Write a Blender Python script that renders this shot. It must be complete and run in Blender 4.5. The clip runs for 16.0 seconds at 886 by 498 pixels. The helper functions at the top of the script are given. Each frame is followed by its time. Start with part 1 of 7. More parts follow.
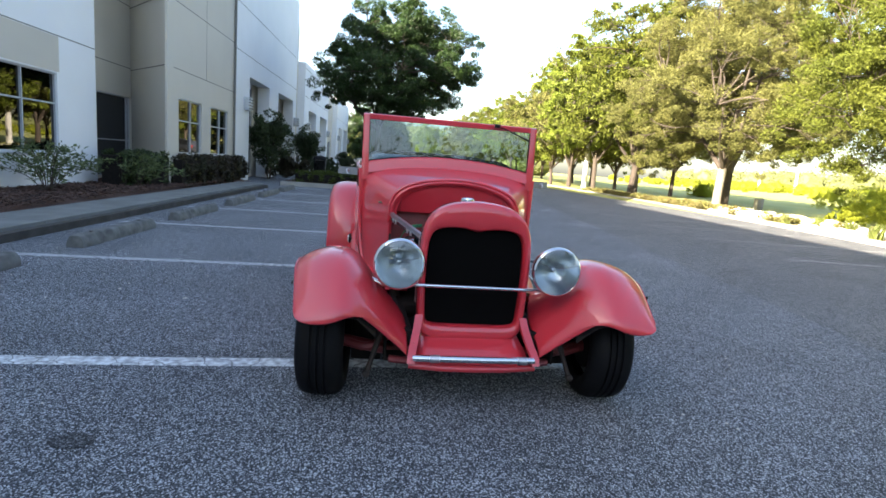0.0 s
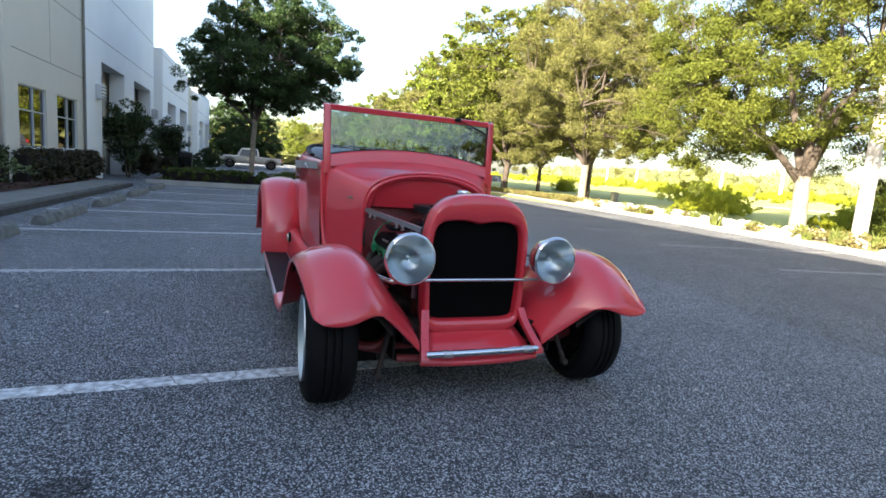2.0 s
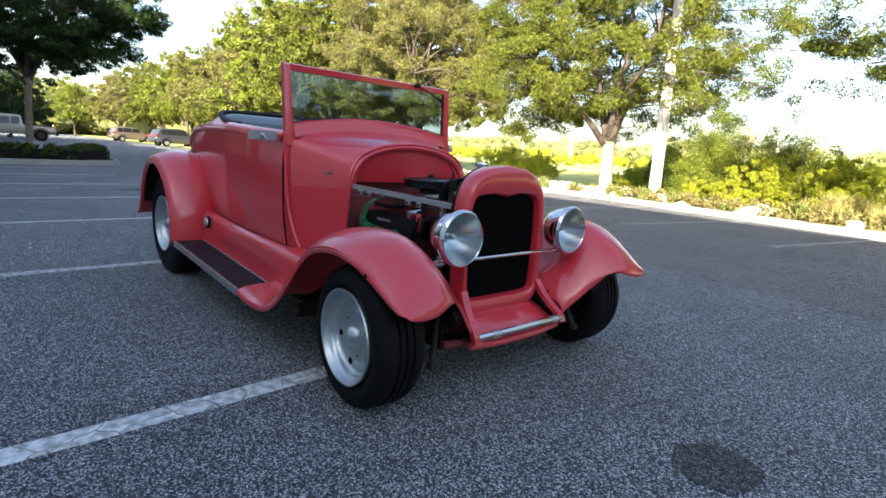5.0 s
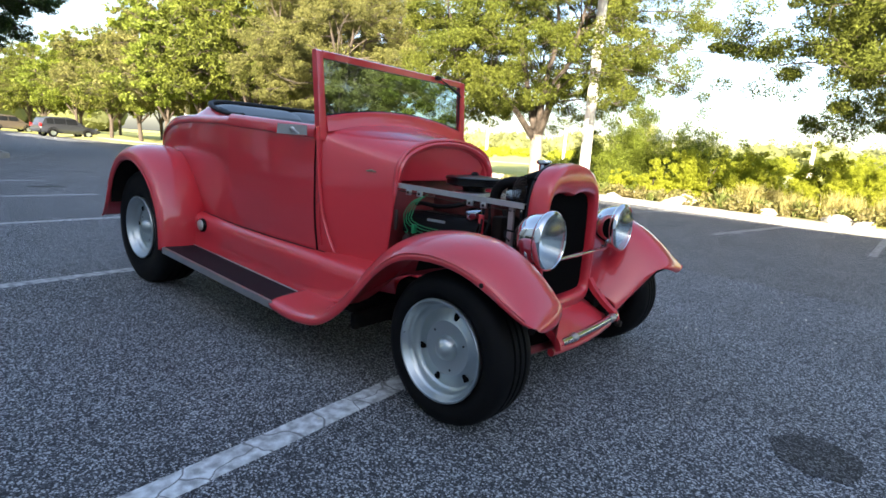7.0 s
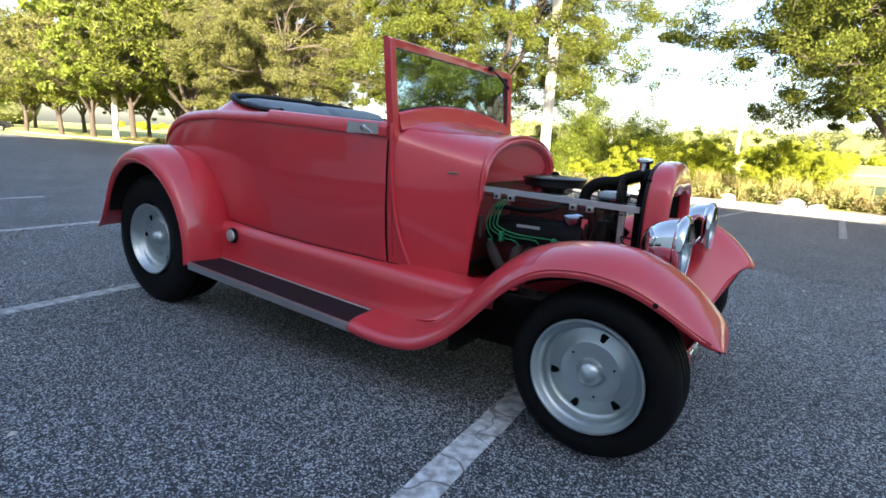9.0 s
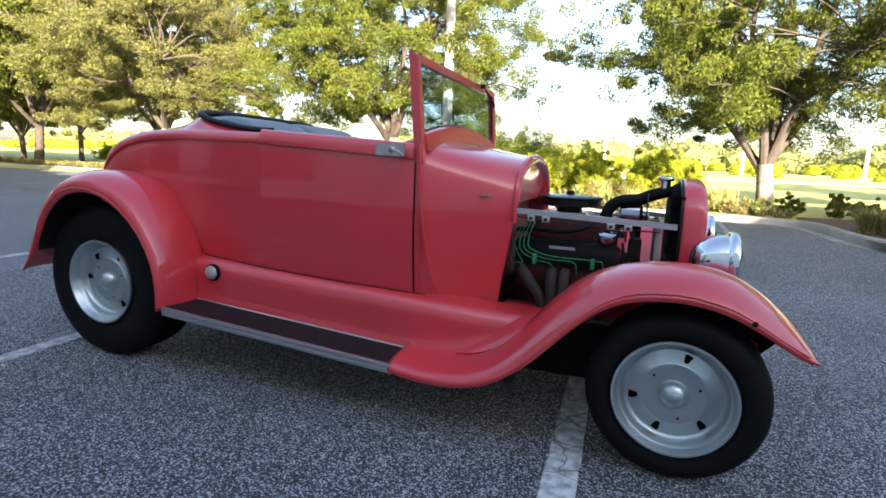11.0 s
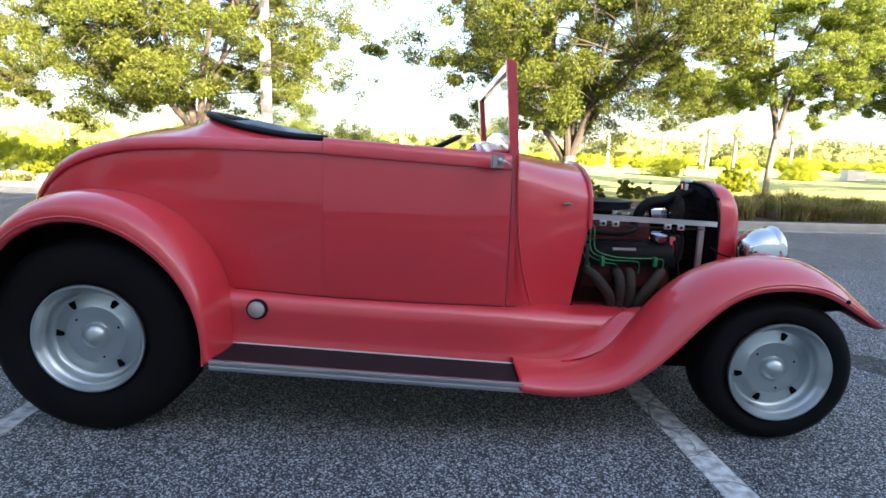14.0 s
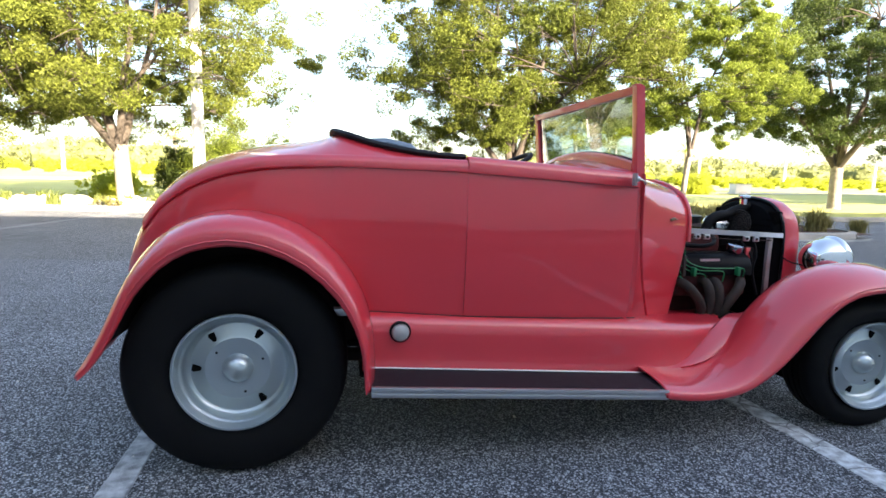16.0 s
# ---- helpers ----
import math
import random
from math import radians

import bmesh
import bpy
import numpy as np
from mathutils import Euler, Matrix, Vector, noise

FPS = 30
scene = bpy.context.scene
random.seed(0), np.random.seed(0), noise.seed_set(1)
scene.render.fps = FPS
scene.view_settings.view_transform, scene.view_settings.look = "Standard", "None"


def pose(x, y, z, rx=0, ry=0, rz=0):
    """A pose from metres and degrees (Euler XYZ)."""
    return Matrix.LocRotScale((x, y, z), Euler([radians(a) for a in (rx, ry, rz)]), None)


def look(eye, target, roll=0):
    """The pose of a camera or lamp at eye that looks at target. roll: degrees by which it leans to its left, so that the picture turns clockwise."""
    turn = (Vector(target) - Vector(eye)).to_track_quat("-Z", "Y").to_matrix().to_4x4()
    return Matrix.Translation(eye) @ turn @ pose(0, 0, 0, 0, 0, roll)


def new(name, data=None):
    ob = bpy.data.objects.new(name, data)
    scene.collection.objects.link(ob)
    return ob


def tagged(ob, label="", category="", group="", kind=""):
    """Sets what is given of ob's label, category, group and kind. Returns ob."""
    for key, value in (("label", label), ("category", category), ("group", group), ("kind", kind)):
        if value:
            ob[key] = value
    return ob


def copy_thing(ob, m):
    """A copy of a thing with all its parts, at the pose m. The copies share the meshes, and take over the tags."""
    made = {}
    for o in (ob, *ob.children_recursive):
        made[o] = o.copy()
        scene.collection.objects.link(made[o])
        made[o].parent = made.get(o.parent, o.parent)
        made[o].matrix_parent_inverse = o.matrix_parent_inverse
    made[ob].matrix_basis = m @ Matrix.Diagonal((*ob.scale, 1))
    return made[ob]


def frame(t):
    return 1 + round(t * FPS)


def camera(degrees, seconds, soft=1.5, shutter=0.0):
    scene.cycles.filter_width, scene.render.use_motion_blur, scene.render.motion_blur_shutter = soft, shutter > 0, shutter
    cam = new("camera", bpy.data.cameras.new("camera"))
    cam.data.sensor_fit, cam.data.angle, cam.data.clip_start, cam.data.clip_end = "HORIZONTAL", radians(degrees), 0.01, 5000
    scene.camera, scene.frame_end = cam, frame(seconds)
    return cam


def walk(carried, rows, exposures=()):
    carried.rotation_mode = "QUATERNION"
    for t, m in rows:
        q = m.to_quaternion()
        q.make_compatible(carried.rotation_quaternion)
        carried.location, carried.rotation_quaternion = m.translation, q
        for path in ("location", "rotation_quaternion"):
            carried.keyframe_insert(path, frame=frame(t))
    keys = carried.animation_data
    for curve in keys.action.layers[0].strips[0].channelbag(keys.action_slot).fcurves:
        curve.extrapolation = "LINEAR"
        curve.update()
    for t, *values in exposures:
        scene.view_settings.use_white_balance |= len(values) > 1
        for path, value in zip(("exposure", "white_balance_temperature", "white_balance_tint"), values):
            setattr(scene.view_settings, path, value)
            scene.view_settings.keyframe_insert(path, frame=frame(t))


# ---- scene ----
cam = camera(79.6, 16.0, 1.6)
PATH = [
    (0, (2.597, -0.554, 1.167), (0.644, -0.255, 0.853), 4.6),
    (0.5, (2.531, -0.682, 1.131), (0.592, -0.298, 0.822), 4.6),
    (1, (2.478, -0.809, 1.127), (0.567, -0.299, 0.829), 4.6),
    (1.5, (2.446, -0.984, 1.112), (0.568, -0.359, 0.826), 4.6),
    (2, (2.403, -1.152, 1.095), (0.575, -0.394, 0.808), 4.5),
    (2.5, (2.295, -1.278, 1.07), (0.507, -0.438, 0.76), 4.4),
    (3, (2.183, -1.39, 1.06), (0.436, -0.473, 0.732), 4.3),
    (3.5, (2.098, -1.538, 1.059), (0.399, -0.544, 0.705), 4.2),
    (4, (2.002, -1.684, 1.066), (0.362, -0.595, 0.71), 4.1),
    (4.5, (1.865, -1.794, 1.037), (0.305, -0.595, 0.678), 3.8),
    (5, (1.742, -1.901, 1.041), (0.285, -0.579, 0.686), 3.7),
    (5.2, (1.697, -1.942, 1.041), (0.276, -0.581, 0.682), 3.6),
    (7.3, (1.049, -2.346, 1.02), (-0.165, -0.8, 0.651), 3.7),
    (7.5, (0.984, -2.396, 1.032), (-0.223, -0.847, 0.652), 3.5),
    (8, (0.836, -2.468, 1.071), (-0.329, -0.891, 0.676), 3.3),
    (8.5, (0.639, -2.462, 1.039), (-0.479, -0.852, 0.644), 3.1),
    (9, (0.461, -2.474, 1.028), (-0.587, -0.816, 0.637), 3.1),
    (11.3, (-0.294, -2.689, 1.041), (-0.859, -0.8, 0.706), 2.1),
    (11.5, (-0.383, -2.721, 1.074), (-0.865, -0.813, 0.719), 2.0),
    (12, (-0.537, -2.702, 1.048), (-0.904, -0.768, 0.7), 1.6),
    (12.5, (-0.739, -2.7, 1.079), (-0.967, -0.746, 0.719), 1.6),
    (13, (-0.969, -2.766, 1.08), (-1.11, -0.798, 0.751), 1.5),
    (13.5, (-1.173, -2.788, 1.08), (-1.198, -0.814, 0.755), 1.5),
    (14, (-1.385, -2.735, 1.075), (-1.323, -0.763, 0.743), 1.5),
    (14.5, (-1.554, -2.703, 1.074), (-1.404, -0.734, 0.754), 1.4),
    (15, (-1.797, -2.728, 1.1), (-1.582, -0.764, 0.786), 1.3),
    (15.5, (-2.028, -2.723, 1.1), (-1.736, -0.768, 0.795), 1.5),
    (16, (-2.277, -2.655, 1.064), (-1.903, -0.709, 0.797), 1.4),
]
walk(cam, [(t, look(eye, target, roll)) for t, eye, target, roll in PATH], exposures=((0.0, 2.75, 6700, 12), (3.5, 2.45, 6700, 12), (5.0, 2.45, 6700, 12), (9.0, 2.63, 6700, 12), (13.0, 2.82, 6900, 13), (16.0, 3.02, 6900, 13)))

# ---- light ----
SUN_ELEV, SUN_AZ = radians(22.0), radians(150)      # compass-like: direction the light comes from
world = bpy.data.worlds.new("sky")
scene.world = world
world.use_nodes = True
wn = world.node_tree.nodes
sky = wn.new("ShaderNodeTexSky")
sky.sky_type, sky.sun_disc = "NISHITA", False
sky.sun_elevation, sky.sun_rotation = SUN_ELEV, SUN_AZ
sky.air_density, sky.dust_density, sky.ozone_density = 1.0, 2.5, 1.0
world.node_tree.links.new(sky.outputs[0], wn["Background"].inputs[0])
wn["Background"].inputs[1].default_value = 0.096
sun_data = bpy.data.lights.new("sun", "SUN")
sun_data.energy, sun_data.angle, sun_data.color = 5.0, radians(0.55), (1.0, 0.9, 0.74)
sun = new("sun", sun_data)
_d = Vector((math.sin(SUN_AZ) * math.cos(SUN_ELEV), math.cos(SUN_AZ) * math.cos(SUN_ELEV), math.sin(SUN_ELEV)))
sun.matrix_basis = look(_d * 50, (0, 0, 0))


# ---- materials ----
def mat(name, base, rough=0.6, metal=0.0, second=None, scale=4.0, amount=0.5, bump=0.0, bump_scale=60.0,
        rough_var=0.0, coat=0.0, per_object=0.0, per_island=0.0, translucent=0.0, spec=0.5, contrast=0.25):
    """A surface of two colours blended by noise, with fine relief and uneven gloss."""
    m = bpy.data.materials.new(name)
    m.use_nodes = True
    nt = m.node_tree
    b = nt.nodes["Principled BSDF"]
    b.inputs["Roughness"].default_value = rough
    b.inputs["Metallic"].default_value = metal
    b.inputs["Specular IOR Level"].default_value = spec
    if coat:
        b.inputs["Coat Weight"].default_value = coat
        b.inputs["Coat Roughness"].default_value = 0.035
    co = nt.nodes.new("ShaderNodeTexCoord")
    n1 = nt.nodes.new("ShaderNodeTexNoise")
    n1.inputs["Scale"].default_value = scale
    n1.inputs["Detail"].default_value = 6
    nt.links.new(co.outputs["Object"], n1.inputs["Vector"])
    second = second or tuple(c * 0.8 for c in base)
    ramp = nt.nodes.new("ShaderNodeValToRGB")
    ramp.color_ramp.elements[0].position = 0.5 - contrast
    ramp.color_ramp.elements[1].position = 0.5 + contrast
    mixed = tuple(base[i] * (1 - amount) + second[i] * amount for i in range(3))
    ramp.color_ramp.elements[0].color = (*base, 1)
    ramp.color_ramp.elements[1].color = (*mixed, 1)
    nt.links.new(n1.outputs["Fac"], ramp.inputs["Fac"])
    colour = ramp.outputs["Color"]
    for weight, node, out in ((per_object, "ShaderNodeObjectInfo", "Random"), (per_island, "ShaderNodeNewGeometry", "Random Per Island")):
        if weight:
            info = nt.nodes.new(node)
            span = nt.nodes.new("ShaderNodeMapRange")
            span.inputs["To Min"].default_value, span.inputs["To Max"].default_value = 1 - weight, 1 + weight
            nt.links.new(info.outputs[out], span.inputs["Value"])
            hsv = nt.nodes.new("ShaderNodeHueSaturation")
            nt.links.new(span.outputs[0], hsv.inputs["Value"])
            nt.links.new(colour, hsv.inputs["Color"])
            colour = hsv.outputs["Color"]
    nt.links.new(colour, b.inputs["Base Color"])
    if bump:
        n2 = nt.nodes.new("ShaderNodeTexNoise")
        n2.inputs["Scale"].default_value, n2.inputs["Detail"].default_value = bump_scale, 4
        nt.links.new(co.outputs["Object"], n2.inputs["Vector"])
        bp = nt.nodes.new("ShaderNodeBump")
        bp.inputs["Strength"].default_value, bp.inputs["Distance"].default_value = bump, 0.01
        nt.links.new(n2.outputs["Fac"], bp.inputs["Height"])
        nt.links.new(bp.outputs[0], b.inputs["Normal"])
    if rough_var:
        mr = nt.nodes.new("ShaderNodeMapRange")
        mr.inputs["To Min"].default_value, mr.inputs["To Max"].default_value = max(rough - rough_var, 0.02), rough + rough_var
        nt.links.new(n1.outputs["Fac"], mr.inputs["Value"])
        nt.links.new(mr.outputs[0], b.inputs["Roughness"])
    if translucent:
        tr = nt.nodes.new("ShaderNodeBsdfTranslucent")
        nt.links.new(colour, tr.inputs["Color"])
        mx = nt.nodes.new("ShaderNodeMixShader")
        mx.inputs[0].default_value = translucent
        nt.links.new(b.outputs[0], mx.inputs[1])
        nt.links.new(tr.outputs[0], mx.inputs[2])
        nt.links.new(mx.outputs[0], nt.nodes["Material Output"].inputs[0])
    return m


def glass(name, tint, gloss=0.05):
    """Thin pane: clear, with mirror gloss by Fresnel."""
    m = bpy.data.materials.new(name)
    m.use_nodes = True
    nt = m.node_tree
    nt.nodes.remove(nt.nodes["Principled BSDF"])
    tr = nt.nodes.new("ShaderNodeBsdfTransparent")
    tr.inputs[0].default_value = (*tint, 1)
    gl = nt.nodes.new("ShaderNodeBsdfGlossy")
    gl.inputs["Roughness"].default_value = 0.01
    lw = nt.nodes.new("ShaderNodeLayerWeight")
    lw.inputs["Blend"].default_value = 0.5
    pw = nt.nodes.new("ShaderNodeMath")
    pw.operation, pw.inputs[1].default_value = "POWER", 4.0
    nt.links.new(lw.outputs["Facing"], pw.inputs[0])
    fr = nt.nodes.new("ShaderNodeMapRange")
    fr.inputs["To Min"].default_value, fr.inputs["To Max"].default_value = gloss, 0.95
    nt.links.new(pw.outputs[0], fr.inputs["Value"])
    mx = nt.nodes.new("ShaderNodeMixShader")
    nt.links.new(fr.outputs[0], mx.inputs[0])
    nt.links.new(tr.outputs[0], mx.inputs[1])
    nt.links.new(gl.outputs[0], mx.inputs[2])
    nt.links.new(mx.outputs[0], nt.nodes["Material Output"].inputs[0])
    return m


def asphalt_material(name="asphalt", dark=1.0, tint=(1.0, 1.0, 1.0)):
    m = mat(name, (0.1, 0.1, 0.105), 0.85, scale=0.6, bump=0.5, bump_scale=170)
    nt = m.node_tree
    b = nt.nodes["Principled BSDF"]
    co = nt.nodes.new("ShaderNodeTexCoord")
    vo = nt.nodes.new("ShaderNodeTexVoronoi")
    vo.inputs["Scale"].default_value = 190
    nt.links.new(co.outputs["Object"], vo.inputs["Vector"])
    ramp = nt.nodes.new("ShaderNodeValToRGB")
    e = ramp.color_ramp.elements
    e[0].position, e[0].color = 0.22, (0.016 * dark * tint[0], 0.018 * dark * tint[1], 0.022 * dark * tint[2], 1)
    e[1].position, e[1].color = 0.96, (0.47 * dark * tint[0], 0.495 * dark * tint[1], 0.525 * dark * tint[2], 1)
    mid = e.new(0.66)
    mid.color = (0.078 * dark * tint[0], 0.087 * dark * tint[1], 0.100 * dark * tint[2], 1)
    sep = nt.nodes.new("ShaderNodeSeparateColor")
    nt.links.new(vo.outputs["Color"], sep.inputs[0])
    nt.links.new(sep.outputs[0], ramp.inputs["Fac"])
    big = nt.nodes.new("ShaderNodeTexNoise")
    big.inputs["Scale"].default_value, big.inputs["Detail"].default_value = 0.9, 8
    nt.links.new(co.outputs["Object"], big.inputs["Vector"])
    span = nt.nodes.new("ShaderNodeMapRange")
    span.inputs["From Min"].default_value, span.inputs["From Max"].default_value = 0.3, 0.7
    span.inputs["To Min"].default_value, span.inputs["To Max"].default_value = 0.82, 1.15
    nt.links.new(big.outputs["Fac"], span.inputs["Value"])
    hsv = nt.nodes.new("ShaderNodeHueSaturation")
    nt.links.new(span.outputs[0], hsv.inputs["Value"])
    nt.links.new(ramp.outputs[0], hsv.inputs["Color"])
    nt.links.new(hsv.outputs[0], b.inputs["Base Color"])
    bump = [n for n in nt.nodes if n.type == "BUMP"][0]
    nt.links.new(vo.outputs["Distance"], bump.inputs["Height"])
    return m


PINK = mat("coral_paint", (0.64, 0.033, 0.050), 0.34, second=(0.585, 0.034, 0.047), scale=2.2, amount=0.8, bump=0.004, bump_scale=90, rough_var=0.05, coat=1.0)
# Darker, mottled copy of the coral for firewall and chassis parts.
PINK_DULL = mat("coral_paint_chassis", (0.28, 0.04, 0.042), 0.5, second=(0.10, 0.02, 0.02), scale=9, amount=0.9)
CHROME = mat("chrome", (0.72, 0.735, 0.75), 0.05, 1.0, scale=20, amount=0.1)
ALU = mat("brushed_aluminium", (0.62, 0.62, 0.62), 0.36, 1.0, second=(0.45, 0.45, 0.46), scale=14, rough_var=0.1)
STEEL = mat("silver_wheel_paint", (0.51, 0.565, 0.575), 0.3, 0.8, second=(0.43, 0.48, 0.49), scale=7, amount=0.6, rough_var=0.05)
RUBBER = mat("tyre_rubber", (0.0065, 0.0065, 0.0072), 0.6, second=(0.012, 0.0117, 0.0115), scale=12, bump=0.1, bump_scale=200, spec=0.10)
BLACK = mat("black_enamel", (0.008, 0.008, 0.009), 0.3, second=(0.014, 0.014, 0.014), scale=8, rough_var=0.1, spec=0.22)
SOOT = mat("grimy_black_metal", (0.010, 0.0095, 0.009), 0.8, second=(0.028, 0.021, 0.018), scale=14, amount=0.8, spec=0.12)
MAT_RUBBER = mat("ribbed_rubber_mat", (0.012, 0.0105, 0.014), 0.6, second=(0.022, 0.019, 0.024), scale=30, bump=0.2, bump_scale=300, spec=0.18)
HEADER_IRON = mat("cast_iron", (0.035, 0.032, 0.03), 0.65, 0.1, second=(0.06, 0.04, 0.03), scale=25, amount=0.7, bump=0.2, bump_scale=120, spec=0.12)
ENGINE_RED = mat("oily_red_block", (0.10, 0.02, 0.019), 0.55, second=(0.02, 0.009, 0.008), scale=16, amount=0.95, spec=0.2)
GREEN = mat("green_wire", (0.008, 0.22, 0.08), 0.4)
SEAT_GREY = mat("grey_blue_vinyl", (0.13, 0.17, 0.20), 0.45, second=(0.10, 0.13, 0.155), scale=6, bump=0.08, bump_scale=150)
DARK_TRIM = mat("black_vinyl", (0.010, 0.011, 0.013), 0.55, second=(0.018, 0.019, 0.022), scale=12, bump=0.1, bump_scale=120, spec=0.2)
# Bluish tint paints part of the sky's reflection into the pane.
GLASS = glass("windshield_glass", (0.58, 0.68, 0.73), 0.065)
LENS = glass("headlamp_lens", (0.88, 0.92, 0.92), 0.11)
FLUTE = glass("fluted_lens_rib", (0.42, 0.48, 0.47), 0.12)
WINDOW = glass("window_glass", (0.05, 0.06, 0.065), 0.10)
ASPHALT = asphalt_material("asphalt", 1.13)
ASPHALT_LANE = asphalt_material("lane_asphalt", 0.97, (1.03, 1.0, 0.95))


def line_paint():
    """Worn white paint, crossed by cracks that show the asphalt."""
    m = mat("worn_white_line_paint", (0.68, 0.72, 0.74), 0.8, second=(0.26, 0.27, 0.28), scale=26, amount=0.9, bump=0.4, bump_scale=150, contrast=0.14)
    nt = m.node_tree
    b = nt.nodes["Principled BSDF"]
    src = b.inputs["Base Color"].links[0].from_socket
    co = nt.nodes.new("ShaderNodeTexCoord")
    warp = nt.nodes.new("ShaderNodeTexNoise")
    warp.inputs["Scale"].default_value = 7
    nt.links.new(co.outputs["Object"], warp.inputs["Vector"])
    mixv = nt.nodes.new("ShaderNodeMixRGB")
    mixv.inputs[0].default_value = 0.12
    nt.links.new(co.outputs["Object"], mixv.inputs[1])
    nt.links.new(warp.outputs["Color"], mixv.inputs[2])
    vo = nt.nodes.new("ShaderNodeTexVoronoi")
    vo.feature = "DISTANCE_TO_EDGE"
    vo.inputs["Scale"].default_value = 5.5
    nt.links.new(mixv.outputs[0], vo.inputs["Vector"])
    ramp = nt.nodes.new("ShaderNodeValToRGB")
    ramp.color_ramp.elements[0].position, ramp.color_ramp.elements[1].position = 0.006, 0.026
    nt.links.new(vo.outputs["Distance"], ramp.inputs["Fac"])
    mx = nt.nodes.new("ShaderNodeMixRGB")
    mx.inputs[1].default_value = (0.17, 0.175, 0.18, 1)
    nt.links.new(ramp.outputs[0], mx.inputs[0])
    nt.links.new(src, mx.inputs[2])
    nt.links.new(mx.outputs[0], b.inputs["Base Color"])
    return m


PAINT_WHITE = line_paint()
PAINT_DULL = mat("dull_line_paint", (0.5, 0.52, 0.54), 0.85, second=(0.2, 0.21, 0.22), scale=24, amount=0.95, bump=0.4, bump_scale=150, contrast=0.15)
PAINT_FADED = mat("faded_line_paint", (0.34, 0.35, 0.36), 0.85, second=(0.13, 0.135, 0.14), scale=22, amount=0.95, bump=0.4, bump_scale=150, contrast=0.16)
CONCRETE = mat("weathered_concrete", (0.33, 0.325, 0.30), 0.9, second=(0.22, 0.21, 0.19), scale=3.5, amount=0.9, bump=0.3, bump_scale=80)
CONCRETE_WORN = mat("worn_grey_concrete", (0.36, 0.365, 0.34), 0.9, second=(0.10, 0.105, 0.095), scale=3.2, amount=0.9, bump=0.5, bump_scale=70)
CONCRETE_STOP = mat("dark_weathered_concrete", (0.20, 0.205, 0.195), 0.92, second=(0.05, 0.052, 0.05), scale=7, amount=0.95, bump=0.6, bump_scale=60)
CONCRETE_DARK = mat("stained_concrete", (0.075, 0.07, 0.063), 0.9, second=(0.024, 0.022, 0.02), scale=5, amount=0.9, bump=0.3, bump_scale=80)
STUCCO_WHITE = mat("white_stucco", (0.86, 0.87, 0.88), 0.9, second=(0.79, 0.80, 0.81), scale=0.8, amount=0.8, bump=0.15, bump_scale=60)
STUCCO_BEIGE = mat("beige_stucco", (0.62, 0.58, 0.50), 0.9, second=(0.56, 0.52, 0.45), scale=0.8, amount=0.8, bump=0.15, bump_scale=60)
SIDEWALK = mat("grey_sidewalk_concrete", (0.215, 0.22, 0.21), 0.9, second=(0.125, 0.127, 0.12), scale=2.4, amount=0.9, bump=0.3, bump_scale=90)
JOINT = mat("sealed_joint", (0.2, 0.19, 0.17), 0.9)
FRAME_WHITE = mat("white_window_frame", (0.5, 0.52, 0.54), 0.4, scale=6, amount=0.2)
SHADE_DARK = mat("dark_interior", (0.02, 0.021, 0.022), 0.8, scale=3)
SOLAR_SCREEN = mat("dark_solar_screen", (0.03, 0.031, 0.032), 0.75, second=(0.045, 0.045, 0.045), scale=140, amount=0.9)
MULCH = mat("red_brown_mulch", (0.11, 0.058, 0.042), 0.95, second=(0.035, 0.02, 0.015), scale=34, amount=0.95, bump=0.9, bump_scale=50, per_island=0.6)
GRASS = mat("rough_grass", (0.31, 0.335, 0.07), 0.9, second=(0.42, 0.40, 0.125), scale=0.22, amount=0.9, bump=0.6, bump_scale=14)
BLADE = mat("grass_blade", (0.15, 0.20, 0.04), 0.7, second=(0.24, 0.22, 0.07), scale=0.5, per_island=0.35, translucent=0.35)
DRY_BLADE = mat("ornamental_grass_blade", (0.27, 0.25, 0.085), 0.8, second=(0.36, 0.28, 0.13), scale=1.5, per_island=0.4, translucent=0.35)
GOLD_BLADE = mat("golden_grass_blade", (0.50, 0.44, 0.17), 0.8, second=(0.42, 0.40, 0.14), scale=1.5, per_island=0.3, translucent=0.4)
LEAF = mat("oak_leaf", (0.095, 0.120, 0.020), 0.55, second=(0.165, 0.170, 0.028), scale=0.45, per_island=0.45, translucent=0.28, spec=0.14)
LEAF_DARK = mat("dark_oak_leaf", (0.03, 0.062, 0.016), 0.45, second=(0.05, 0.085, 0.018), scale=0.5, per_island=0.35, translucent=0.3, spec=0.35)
# Darker copy of the oak leaf, with shade put into its colour.
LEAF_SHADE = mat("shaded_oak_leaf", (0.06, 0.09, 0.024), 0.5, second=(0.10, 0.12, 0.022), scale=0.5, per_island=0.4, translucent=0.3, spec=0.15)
# Paler, greyer leaf for distant trees; the haze is in the colour.
LEAF_FAR = mat("hazed_far_leaf", (0.17, 0.19, 0.075), 0.8, second=(0.23, 0.24, 0.10), scale=0.12, per_island=0.3, translucent=0.2, spec=0.1)
LEAF_OLIVE = mat("olive_leaf", (0.140, 0.146, 0.045), 0.55, second=(0.20, 0.19, 0.06), scale=0.45, per_island=0.4, translucent=0.28, spec=0.14)
LEAF_LIME = mat("lime_leaf", (0.165, 0.215, 0.034), 0.45, second=(0.23, 0.255, 0.040), scale=0.4, per_island=0.4, translucent=0.38, spec=0.15)
